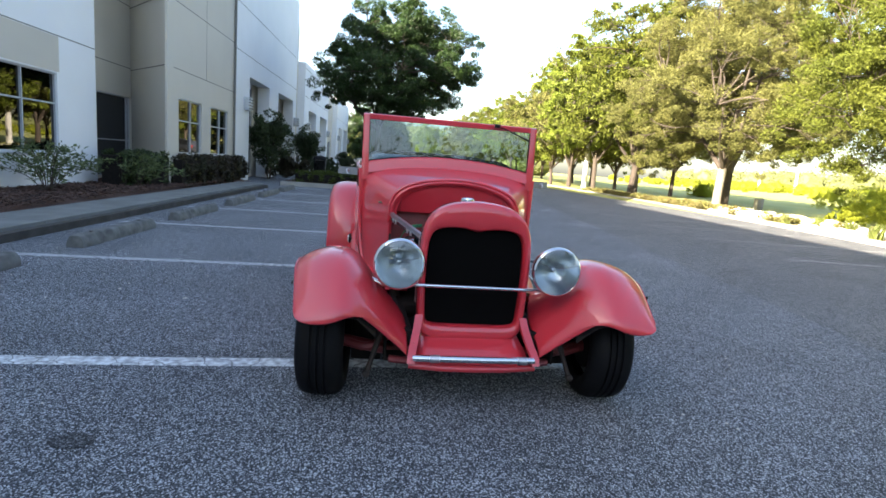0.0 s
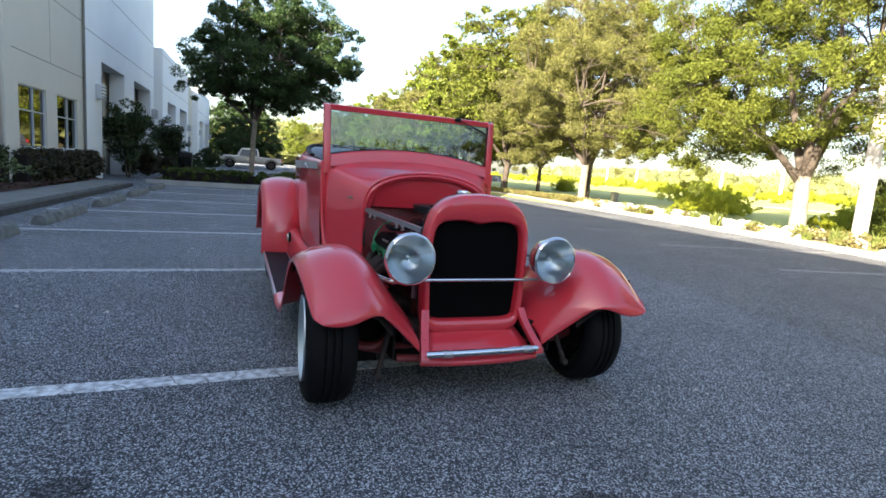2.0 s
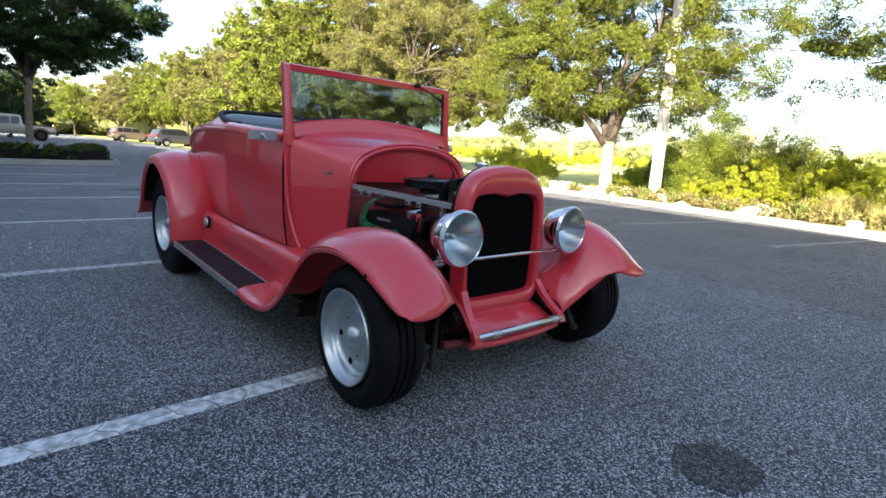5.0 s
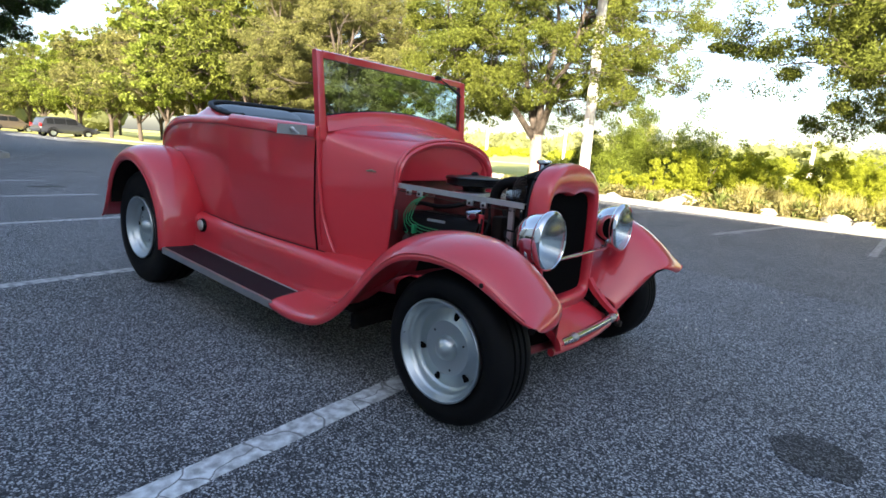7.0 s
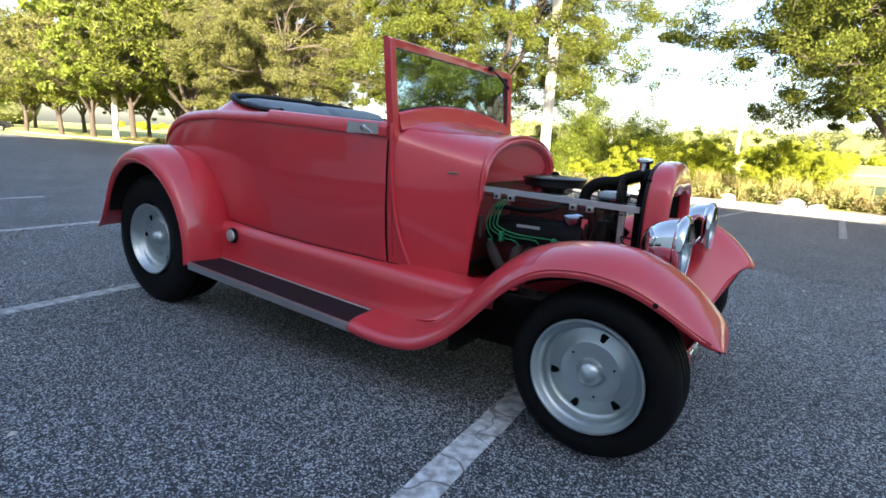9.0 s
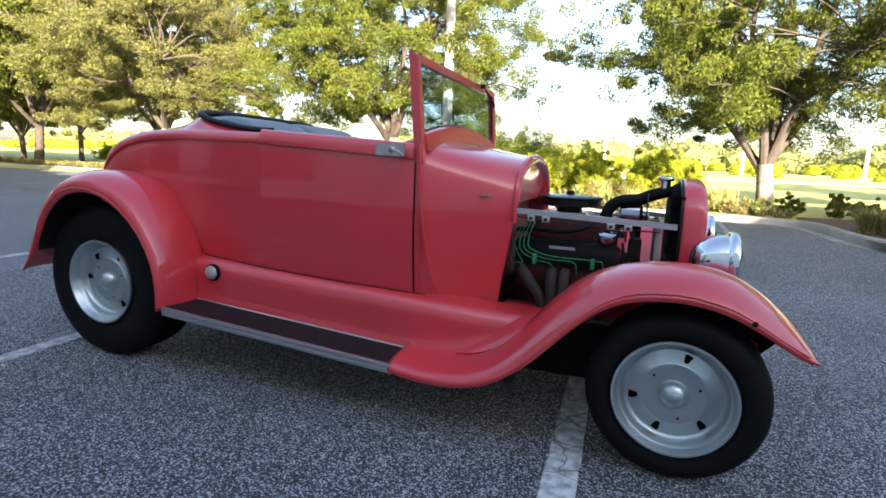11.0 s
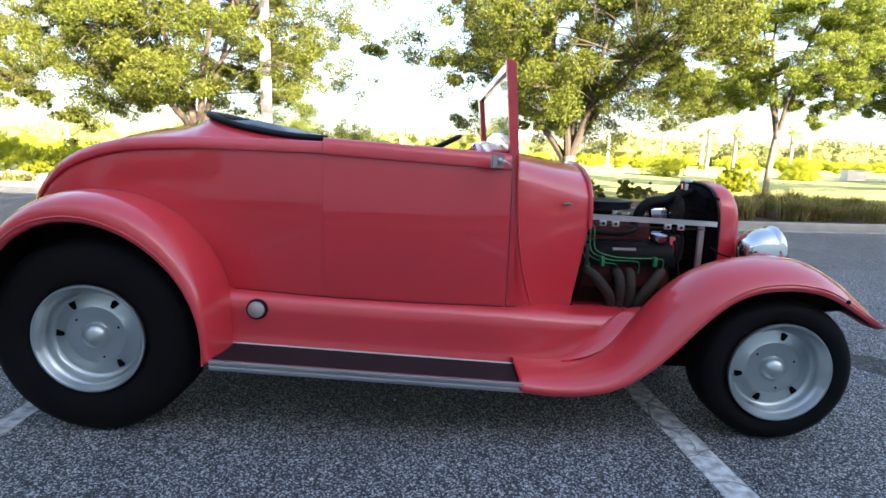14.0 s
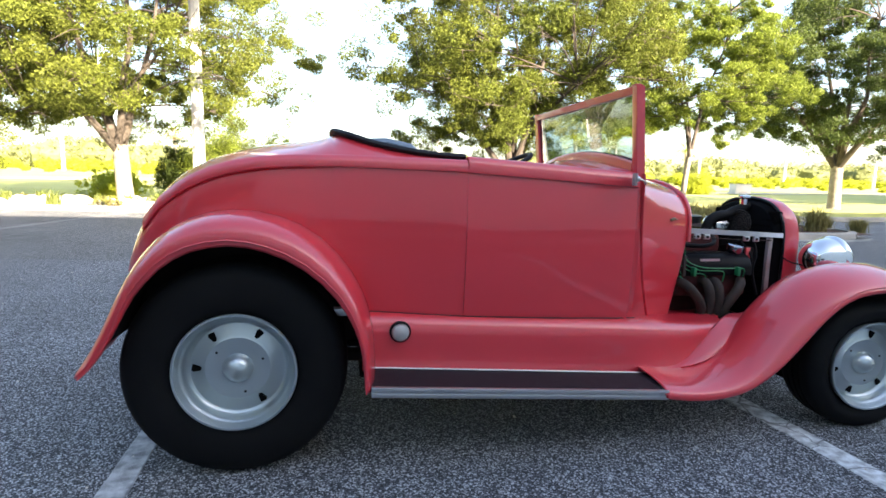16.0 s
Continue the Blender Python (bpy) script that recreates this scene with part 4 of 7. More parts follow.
def build_cockpit():
    bm = bmesh.new()
    box(bm, (-2.6, -0.54, 0.44), (-1.06, 0.54, 0.48), 0.01)
    box(bm, (-1.06, -0.36, 0.44), (-0.74, 0.36, 0.48), 0.01)
    part("floor_pan", bm, SOOT, car, "dark floor pan")
    seat = new("bench_seat")
    seat.parent = car
    seat.matrix_parent_inverse = car.matrix_basis.inverted()
    seat.matrix_basis = Matrix.Identity(4)
    prof = [(-2.24, 0.75), (-2.24, 1.17), (-2.20, 1.212), (-2.10, 1.218), (-2.0, 1.197), (-1.95, 1.16), (-1.93, 1.08), (-1.88, 0.75)]
    for y0, y1 in ((-0.52, -0.003), (0.003, 0.52)):
        bm = bmesh.new()
        rows = []
        for y, k in ((y0, 0.93), (y0 + 0.03, 0.99), (y0 + 0.08, 1.0), (y1 - 0.08, 1.0), (y1 - 0.03, 0.99), (y1, 0.95)):
            rows.append([(-2.06 + (x + 2.06) * k, y, 0.9 + (z - 0.9) * k) for x, z in prof])
        loft(bm, rows, True, True)
        part("backrest", bm, SEAT_GREY, seat, "grey-blue vinyl backrest half")
    bm = bmesh.new()
    box(bm, (-1.93, -0.52, 0.6), (-1.42, 0.52, 0.84), 0.05, 3)
    part("cushion", bm, SEAT_GREY, seat)
    # dash with curved top
    bm = bmesh.new()
    rows = []
    for x, dz in ((-1.06, 0.0), (-1.12, 0.0), (-1.14, -0.012), (-1.145, -0.03), (-1.12, -0.14)):
        rows.append([(x, y, 1.105 + 0.062 * (1 - (y / 0.56) ** 2) + dz) for y in np.linspace(-0.545, 0.545, 17)])
    loft(bm, rows)
    part("dashboard", bm, PINK, car, solid=0.006)
    bm = bmesh.new()
    tube(bm, curve_pts([(-1.150, y, 1.085 + 0.06 * (1 - ((y + 0.03) / 0.31) ** 2)) for y in np.linspace(-0.34, 0.28, 9)], 3), 0.02, 8)
    part("dash_roll", bm, PINK, car)
    bm = bmesh.new()
    c, tilt = Vector((-1.375, 0.33, 1.122)), Matrix.Rotation(radians(-27), 4, "Y")
    wheel_ring = [c + (tilt @ Vector((0.185 * math.cos(a), 0.185 * math.sin(a), 0))) for a in (2 * math.pi * k / 36 for k in range(37))]
    tube(bm, wheel_ring, 0.013, 10, False)
    wheel = part("steering_wheel", bm, DARK_TRIM, car, "black rimmed steering wheel")
    for k in range(3):
        bm = bmesh.new()
        a = radians(90 + 120 * k)
        tube(bm, [c + tilt @ Vector((0.02 * math.cos(a), 0.02 * math.sin(a), -0.02)), c + tilt @ Vector((0.18 * math.cos(a), 0.18 * math.sin(a), 0))], 0.008, 8, squash=0.5)
        part("spoke", bm, CHROME, wheel)
    bm = bmesh.new()
    tube(bm, [c, c + tilt @ Vector((0, 0, -0.02)), Vector((-0.85, 0.33, 0.72))], [0.035, 0.03, 0.022], 12)
    part("steering_column", bm, CHROME, wheel)


build_cockpit()


def ws_point(y, z):
    """Leaning plane of the windshield."""
    return Vector((-1.04 - (z - 1.10) * 0.085, y, z))


def build_windshield():
    ws = new("windshield")
    ws.parent = car
    ws.matrix_parent_inverse = car.matrix_basis.inverted()
    for s in (-1, 1):
        bm = bmesh.new()
        rings = []
        for z, w in ((1.03, 0.052), (1.09, 0.05), (1.2, 0.046), (1.35, 0.044), (1.455, 0.044)):
            yc = s * (0.598 - (1.46 - z) * 0.012)
            p = ws_point(yc, z)
            rings.append([p + Vector((dx, -s * dy, 0)) for dx, dy in ((0.018, 0.004), (0.02, 0.01), (0.016, w), (-0.016, w), (-0.02, 0.01), (-0.018, 0.004))])
        rings.append([ws_point(v.y, 1.463) + Vector((v.x - rings[-1][0].x + 0.0, 0, 0)) * 0.7 + Vector((0.005, 0, 0)) for v in rings[-1]])
        loft(bm, rings, True, True)
        part("windshield_post", bm, PINK, ws)
    bm = bmesh.new()
    rings = []
    for y in np.linspace(-0.553, 0.553, 9):
        p = ws_point(y, 1.445)
        rings.append([p + Vector((dx, 0, dz)) for dx, dz in ((0.016, -0.018), (0.018, 0.012), (0.01, 0.018), (-0.01, 0.018), (-0.018, 0.012), (-0.016, -0.018))])
    loft(bm, rings, True, True)
    part("windshield_header", bm, PINK, ws)
    bm = bmesh.new()
    rings = []
    for y in np.linspace(-0.545, 0.545, 17):
        sag = 0.06 * (1 - (y / 0.545) ** 2)
        p = ws_point(y, 1.12 + sag)
        rings.append([p + Vector((dx, 0, dz)) for dx, dz in ((0.035, -0.045), (0.024, -0.01), (0.02, 0.022), (0.01, 0.03), (-0.014, 0.03), (-0.02, 0.02), (-0.022, -0.045))])
    loft(bm, rings, True, True)
    part("windshield_sill", bm, PINK, ws)
    bm = bmesh.new()
    a = [ws_point(y, z) for y, z in ((-0.56, 1.13), (0.56, 1.13), (0.56, 1.435), (-0.56, 1.435))]
    loft(bm, [[p + Vector((0.002, 0, 0)) for p in a], [p - Vector((0.002, 0, 0)) for p in a]], True, True)
    part("glass_pane", bm, GLASS, ws, "clear windshield glass, blue of the sky's reflection in its tint", smooth=False, shadow=False)
    bm = bmesh.new()
    for y0, z0, y1, z1 in ((-0.55, 1.153, 0.55, 1.153), (-0.552, 1.15, -0.552, 1.425), (0.552, 1.15, 0.552, 1.425)):
        pts = [ws_point(y0 + (y1 - y0) * k / 8, z0 + (z1 - z0) * k / 8 + (0.058 * (1 - ((k - 4) / 4) ** 2) if z0 == z1 else 0)) + Vector((0.006, 0, 0)) for k in range(9)]
        tube(bm, pts, 0.005, 6)
    part("glazing_rubber", bm, BLACK, ws, "thin black glazing rubber")
    bm = bmesh.new()
    tube(bm, [ws_point(0.31, 1.452) + Vector((0.03, 0, 0)), ws_point(0.40, 1.425) + Vector((0.035, 0, 0)), ws_point(0.535, 1.375) + Vector((0.03, 0, 0))], 0.004, 6)
    tube(bm, [ws_point(0.36, 1.44) + Vector((0.028, 0, 0)), ws_point(0.55, 1.365) + Vector((0.022, 0, 0))], 0.006, 6, squash=0.5)
    box(bm, ws_point(0.29, 1.44) + Vector((0.018, 0, 0)), ws_point(0.33, 1.464) + Vector((0.045, 0, 0)), 0.004)
    part("wiper", bm, BLACK, ws, "black windshield wiper hung from the header")


build_windshield()

# ---- fenders, boards, apron ----
F_LIP = [(-1.03, 0.222), (-0.92, 0.206), (-0.82, 0.202), (-0.70, 0.215), (-0.62, 0.245), (-0.53, 0.305), (-0.46, 0.37), (-0.40, 0.435), (-0.34, 0.50), (-0.28, 0.555), (-0.22, 0.595), (-0.15, 0.622), (-0.03, 0.634), (0.07, 0.622), (0.14, 0.60), (0.22, 0.557), (0.29, 0.514), (0.35, 0.482)]
F_CROWN = [(-1.03, 0.27), (-0.92, 0.26), (-0.82, 0.262), (-0.70, 0.295), (-0.62, 0.345), (-0.53, 0.43), (-0.46, 0.515), (-0.40, 0.575), (-0.34, 0.628), (-0.28, 0.664), (-0.22, 0.687), (-0.15, 0.706), (-0.03, 0.719), (0.07, 0.713), (0.14, 0.695), (0.22, 0.652), (0.29, 0.598), (0.35, 0.535)]


def nose(y):
    """How far forward the fender reaches at half-width y."""
    return 0.388 - max(0.64 - y, 0) * 0.53


def build_front_fender(s):
    bm = bmesh.new()
    rows = []
    for x in [p[0] for p in F_LIP]:
        zl, zc = at(F_LIP, x), at(F_CROWN, x)
        h = zc - zl
        zi = float(np.interp(x, [-0.7, -0.45, -0.2, 0.0, 0.2, 0.35], [0.47, 0.455, 0.42, 0.39, 0.31, 0.265]))
        yi = float(np.interp(x, [-0.7, -0.45, -0.2, 0.0, 0.35], [0.58, 0.47, 0.37, 0.315, 0.318]))
        b = min(max((x + 0.84) / 0.38, 0), 1)
        b = b * b * (3 - 2 * b)
        arched = [(0.858, zl - 0.004), (0.866, zl + 0.012), (0.85, zl + 0.36 * h), (0.803, zl + 0.76 * h), (0.738, zc), (0.665, zc + 0.012), (0.60, zc - 0.002), (0.54, zc - 0.05), (yi + 0.14, (zc - 0.07) * 0.65 + zi * 0.35), (yi + 0.06, (zc - 0.07) * 0.3 + zi * 0.7), (yi, zi)]
        tail = [(0.858, zl - 0.004), (0.866, zl + 0.012), (0.862, zl + 0.03), (0.83, zl + 0.044), (0.76, zl + 0.05), (0.70, zl + 0.053), (0.67, zl + 0.055), (0.655, zl + 0.055), (0.645, zl + 0.055), (0.62, zl + 0.055), (0.59, zl + 0.055)]
        slim = 1 - 0.14 * max(x - 0.08, 0)
        arched = [(y * slim if y > 0.65 else y, z) for y, z in arched]
        rows.append([(min(x, nose(p[0] * b + q[0] * (1 - b))), s * (p[0] * b + q[0] * (1 - b)), p[1] * b + q[1] * (1 - b)) for p, q in zip(arched, tail)])
    front = [(0.812, 0.486), (0.806, 0.473), (0.79, 0.463), (0.757, 0.456), (0.718, 0.453), (0.66, 0.464), (0.61, 0.486), (0.54, 0.492), (0.455, 0.44), (0.385, 0.355), (0.318, 0.268)]
    prev = rows[-1]
    rows.append([(min(0.379, nose(abs(p[1]) * 0.6 + q[0] * 0.4)), s * (abs(p[1]) * 0.6 + q[0] * 0.4), p[2] * 0.55 + q[1] * 0.45) for p, q in zip(prev, front)])
    rows.append([(nose(q[0]), s * q[0], q[1]) for q in front])
    loft(bm, rows)
    fender = part("front_fender", bm, PINK, car, sub=1, solid=0.005, sharp=60)
    # Black liner below the skin puts the wheel well's shade into colour.
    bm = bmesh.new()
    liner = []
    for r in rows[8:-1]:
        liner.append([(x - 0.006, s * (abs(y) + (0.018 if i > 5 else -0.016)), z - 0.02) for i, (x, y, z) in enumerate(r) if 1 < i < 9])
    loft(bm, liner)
    part("wheel_well", bm, SOOT, fender, "black liner standing for the shade under the fender")
    bm = bmesh.new()
    tube(bm, curve_pts([(x, s * 0.8615 * (1 - 0.14 * max(x - 0.08, 0)), at(F_LIP, x) + 0.020) for x in [p[0] for p in F_LIP]], 2), 0.0028, 6)
    part("fender_bead", bm, PINK, fender)
    bm = bmesh.new()
    lathe(bm, [(0.0, 0.006), (0.008, 0.004), (0.009, 0.0)], axis_y(0.19, s * 0.857, 0.59, s), 10)
    part("fender_bolt", bm, SOOT, fender, "dark bolt head")


both(build_front_fender)


def build_rear_fender(s):
    lip = [(-3.088, 0.405), (-3.025, 0.475), (-2.975, 0.57), (-2.93, 0.665), (-2.85, 0.757), (-2.76, 0.812), (-2.64, 0.833), (-2.52, 0.812), (-2.40, 0.752), (-2.29, 0.65), (-2.225, 0.53), (-2.2, 0.42), (-2.198, 0.31)]
    crest = [(-3.126, 0.402), (-3.066, 0.488), (-3.014, 0.602), (-2.962, 0.722), (-2.872, 0.842), (-2.77, 0.902), (-2.65, 0.925), (-2.50, 0.904), (-2.36, 0.832), (-2.25, 0.704), (-2.19, 0.575), (-2.172, 0.44), (-2.168, 0.30)]
    bm = bmesh.new()
    rows = []
    for (xl, zl), (xc, zc) in zip(lip, crest):
        o = Vector((xc + 2.62, zc - 0.42)).normalized()
        sec = []
        for k, out, y in ((0.0, 0.0, 0.852), (0.05, 0.0, 0.868), (0.38, 0, 0.872), (0.74, 0, 0.858), (1.0, 0, 0.815), (1.0, 0.014, 0.755), (1.0, 0.018, 0.68), (1.0, 0.012, 0.61), (1.0, -0.004, 0.565)):
            front_cut = 0.62 if (zc < 0.56 and xc > -2.4 and y < 0.6) else y
            sec.append((xl + (xc - xl) * k + o.x * out, s * front_cut, zl + (zc - zl) * k + o.y * out))
        rows.append(sec)
    loft(bm, rows)
    fender = part("rear_fender", bm, PINK, car, sub=1, solid=0.005, sharp=60)
    bm = bmesh.new()
    tube(bm, curve_pts([(xl + (xc - xl) * 0.16, s * 0.872, zl + (zc - zl) * 0.16) for (xl, zl), (xc, zc) in zip(lip, crest)], 2), 0.0035, 6)
    part("fender_bead", bm, PINK, fender)
    # Black arch and inner face stand for shade round the rear wheel.
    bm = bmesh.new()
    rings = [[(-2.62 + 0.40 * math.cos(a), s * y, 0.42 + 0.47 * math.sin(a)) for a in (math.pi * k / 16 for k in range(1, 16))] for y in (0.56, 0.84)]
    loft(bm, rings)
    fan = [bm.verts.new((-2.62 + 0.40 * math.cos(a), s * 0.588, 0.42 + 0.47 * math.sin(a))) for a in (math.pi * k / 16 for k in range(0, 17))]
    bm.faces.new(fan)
    part("wheel_well", bm, SOOT, fender, "black liner standing for the shade under the fender")


both(build_rear_fender)


def build_running_board(s):
    def top(x):
        return float(np.interp(x, [-2.17, -1.01], [0.328, 0.254]))
    bm = bmesh.new()
    xs = [-2.172, -2.0, -1.8, -1.6, -1.4, -1.2, -1.035]
    rows = []
    for x in xs:
        f = 0.055 if x > -1.1 else 0.0
        rows.append([(x + f * k, s * y, top(x) + dz) for y, dz, k in ((0.668, -0.03, 1), (0.668, 0.0, 1), (0.75, 0.0, 0.6), (0.846, 0.0, 0.0), (0.846, -0.034, 0.0))])
    loft(bm, rows, True, True)
    board = part("running_board", bm, MAT_RUBBER, car, "running board covered in black rubber")
    for dz, h in ((-0.012, 0.011), (-0.030, 0.009)):
        bm = bmesh.new()
        loft(bm, [[(x, s * 0.846, top(x) + dz - h), (x, s * 0.859, top(x) + dz - h), (x, s * 0.862, top(x) + dz), (x, s * 0.859, top(x) + dz + h), (x, s * 0.846, top(x) + dz + h)] for x in (-2.175, -1.6, -1.01)], True, True)
        part("edge_trim", bm, ALU, board, "brushed aluminium edge strip")
    bm = bmesh.new()
    tube(bm, [(x, s * 0.672, top(x) + 0.003) for x in (-2.17, -1.6, -1.0)], 0.004, 6)
    part("inner_trim", bm, ALU, board, "thin bright inner strip")
    # apron between board and body
    bm = bmesh.new()
    rows = []
    for x in (-2.2, -2.0, -1.7, -1.4, -1.1, -0.9, -0.75, -0.62, -0.54, -0.50):
        zb, zt = top(x) - 0.005 + float(np.interp(x, [-0.8, -0.5], [0.0, 0.17])), at(BOTTOM, x) + 0.012
        w = float(np.interp(x, [-2.2, -1.05, -0.75, -0.5], [0.625, 0.61, 0.56, 0.50]))
        rows.append([(x, s * y, z) for y, z in ((w + 0.052, zb), (w + 0.044, min(zb + 0.03, zt - 0.085)), (w + 0.038, min(zb + 0.07, zt - 0.08)), (w + 0.040, zt - 0.075), (w + 0.034, zt - 0.04), (w + 0.012, zt - 0.014), (w - 0.02, zt - 0.006), (w - 0.14, zt - 0.004))])
    loft(bm, rows)
    part("splash_apron", bm, PINK, car, sub=1)
    bm = bmesh.new()
    tube(bm, [(x, s * (at(HALF_W, x) * 0.955 + 0.006), at(BOTTOM, x) + 0.004) for x in np.linspace(-2.17, -1.0, 12)], 0.003, 6)
    part("body_seam", bm, BLACK, car, "dark seam below the body")


both(build_running_board)

# round filler cap on the apron
bm = bmesh.new()
lathe(bm, [(0.0, 0.03), (0.02, 0.029), (0.03, 0.025), (0.034, 0.016), (0.034, 0.0)], axis_y(-2.055, -0.66, 0.468, -1), 28)
cap = part("filler_cap", bm, mat("dull_silver_cap", (0.58, 0.59, 0.57), 0.4, 0.5, second=(0.3, 0.31, 0.3), scale=20), car, "dull silver round filler cap")
bm = bmesh.new()
lathe(bm, [(0.035, 0.018), (0.041, 0.012), (0.042, 0.0)], axis_y(-2.055, -0.66, 0.468, -1), 28)
part("cap_gasket", bm, RUBBER, cap, "black rubber gasket")

# green smear on the cowl side
bm = bmesh.new()
for xa, xb, za, zb in ((-0.803, -0.782, 0.8955, 0.903), (-0.787, -0.768, 0.8975, 0.907), (-0.774, -0.752, 0.8955, 0.9015)):
    box(bm, (xa, -0.4635, za), (xb, -0.4545, zb), 0.002, 1, None)
bmesh.ops.rotate(bm, verts=bm.verts, cent=(-0.776, -0.465, 0.9), matrix=Matrix.Rotation(radians(24), 3, "Z"))
part("emblem_script", bm, mat("tarnished_green_script", (0.12, 0.22, 0.12), 0.5, second=(0.3, 0.12, 0.10), scale=60, amount=0.8), car, "small tarnished green script bar")


# ---- radiator shell ----
def shell_outline(top, half, bottom, n=48):
    """Half outline from bottom centre up to the top centre, as (y, z)."""
    pts = [(0.0, bottom), (half * 0.55, bottom + 0.002), (half * 0.82, bottom + 0.018), (half * 0.955, bottom + 0.07), (half * 0.985, bottom + 0.16), (half, (top + bottom) / 2 - 0.02), (half * 1.0, top - 0.26), (half * 0.97, top - 0.16), (half * 0.86, top - 0.085), (half * 0.66, top - 0.036), (half * 0.38, top - 0.010), (0.0, top)]
    c = curve_pts([(0, y, z) for y, z in pts], 3)
    right = [(p.y, p.z) for p in c]
    return right + [(-y, z) for y, z in reversed(right[1:-1])]


WORN_SILVER = mat("worn_silver_paint", (0.36, 0.31, 0.31), 0.45, 0.4, second=(0.2, 0.15, 0.15), scale=18, amount=0.8)
TANK_BLACK = mat("satin_tank_black", (0.004, 0.004, 0.005), 0.75, second=(0.008, 0.008, 0.008), scale=10, spec=0.03)


# Radiator's black taken darker still, with the engine bay's shade in it.
RADIATOR_BLACK = mat("shaded_radiator_black", (0.003, 0.003, 0.0032), 1.0, second=(0.006, 0.0055, 0.005), scale=20, amount=0.8, spec=0.0)


def build_shell():
    outer = shell_outline(1.004, 0.278, 0.300)
    grille_pts = [(0.0, 0.378), (0.12, 0.378), (0.20, 0.382), (0.228, 0.40), (0.235, 0.46), (0.242, 0.6), (0.240, 0.74), (0.230, 0.815), (0.205, 0.852), (0.15, 0.866), (0.07, 0.867), (0.0, 0.852)]
    c = [(p.y, p.z) for p in curve_pts([(0, y, z) for y, z in grille_pts], 3)]
    hole = c + [(-y, z) for y, z in reversed(c[1:-1])]

    def ring(x, o, k, lean=0.0):
        return [(x - (z - 0.35) * lean, y * k, 0.65 + (z - 0.65) * (k if k > 0.9 else k)) for y, z in o]
    bm = bmesh.new()
    mid = [(a[0] * 0.35 + b[0] * 0.65, a[1] * 0.35 + b[1] * 0.65) for a, b in zip(outer, hole)]
    near = [(a[0] * 0.8 + b[0] * 0.2, a[1] * 0.8 + b[1] * 0.2) for a, b in zip(outer, hole)]
    loft(bm, [ring(0.006, outer, 0.955), ring(0.0, outer, 0.975), ring(0.006, outer, 0.992), ring(0.045, outer, 1.0), ring(0.078, outer, 0.99), ring(0.094, near, 1.0), ring(0.096, mid, 1.0), ring(0.086, hole, 1.01), ring(0.066, hole, 0.995), ring(0.035, hole, 0.99)], True)
    shell = part("radiator_shell", bm, PINK, car, sub=1)
    bm = bmesh.new()
    ins = ring(0.05, hole, 0.985)
    bm.faces.new([bm.verts.new(p) for p in ins])
    part("grille_insert", bm, mat("black_grille_mesh", (0.003, 0.003, 0.003), 0.9, second=(0.006, 0.006, 0.006), scale=300, amount=0.9, spec=0.02), shell, "flat black grille mesh", smooth=False)
    bm = bmesh.new()
    tube(bm, [(-0.003, y, z) for x, y, z in ring(0, outer, 0.972)] + [(-0.003, outer[0][0] * 0.972, 0.65 + (outer[0][1] - 0.65) * 0.972)], 0.007, 6, False)
    part("shell_welt", bm, BLACK, shell, "black welt along the rear edge")
    bm = bmesh.new()
    box(bm, (-0.038, -0.235, 0.40), (0.02, 0.235, 0.93), 0.015)
    rad = part("radiator", bm, RADIATOR_BLACK, car, "black radiator core")
    for k in range(14):
        bm = bmesh.new()
        z = 0.46 + 0.032 * k
        box(bm, (-0.046, -0.215, z), (-0.037, 0.215, z + 0.008))
        part("fin", bm, RADIATOR_BLACK, rad, smooth=False)
    bm = bmesh.new()
    rings = [[(x, y * k, 0.65 + (z - 0.65) * (k + 0.02)) for y, z in outer] for x, k in ((-0.046, 0.80), (-0.040, 0.87), (-0.022, 0.905), (0.02, 0.925))]
    loft(bm, rings, True, True)
    part("top_tank", bm, TANK_BLACK, rad, "glossy black radiator tank")
    bm = bmesh.new()
    lathe(bm, [(0.022, -0.03), (0.022, 0.0), (0.034, 0.004), (0.036, 0.012), (0.033, 0.02), (0.02, 0.024), (0.0, 0.025)], pose(-0.068, -0.04, 0.985), 24)
    part("radiator_cap", bm, CHROME, rad, "chrome radiator cap")
    for s in (-1, 1):
        bm = bmesh.new()
        box(bm, (-0.095, s * 0.262 - 0.010, 0.45), (-0.070, s * 0.262 + 0.010, 0.80), 0.003)
        part("radiator_support", bm, WORN_SILVER, rad, "worn silver side support")
    # apron below the shell
    bm = bmesh.new()
    rows = []
    for x, z, w in ((0.03, 0.335, 0.25), (0.085, 0.315, 0.255), (0.13, 0.285, 0.27), (0.185, 0.252, 0.28), (0.205, 0.232, 0.29), (0.198, 0.218, 0.288), (0.18, 0.212, 0.28)):
        rows.append([(x + 0.012 * (1 - (y / w) ** 2), y, z) for y in np.linspace(-w, w, 11)])
    loft(bm, rows)
    part("front_apron", bm, PINK, car, solid=0.005)
    for s in (-1, 1):
        bm = bmesh.new()
        line = curve_pts([(0.085, s * 0.262, 0.43), (0.12, s * 0.272, 0.375), (0.175, s * 0.288, 0.315), (0.222, s * 0.30, 0.272), (0.238, s * 0.303, 0.235)], 4)
        loft(bm, [[p + Vector((0.012, s * 0.019, 0.006)), p + Vector((0.012, -s * 0.019, 0.006)), p + Vector((-0.012, -s * 0.019, -0.006)), p + Vector((-0.012, s * 0.019, -0.006))] for p in line], True, True)
        br = part("bumper_bracket", bm, PINK, car, "coral bumper bracket")
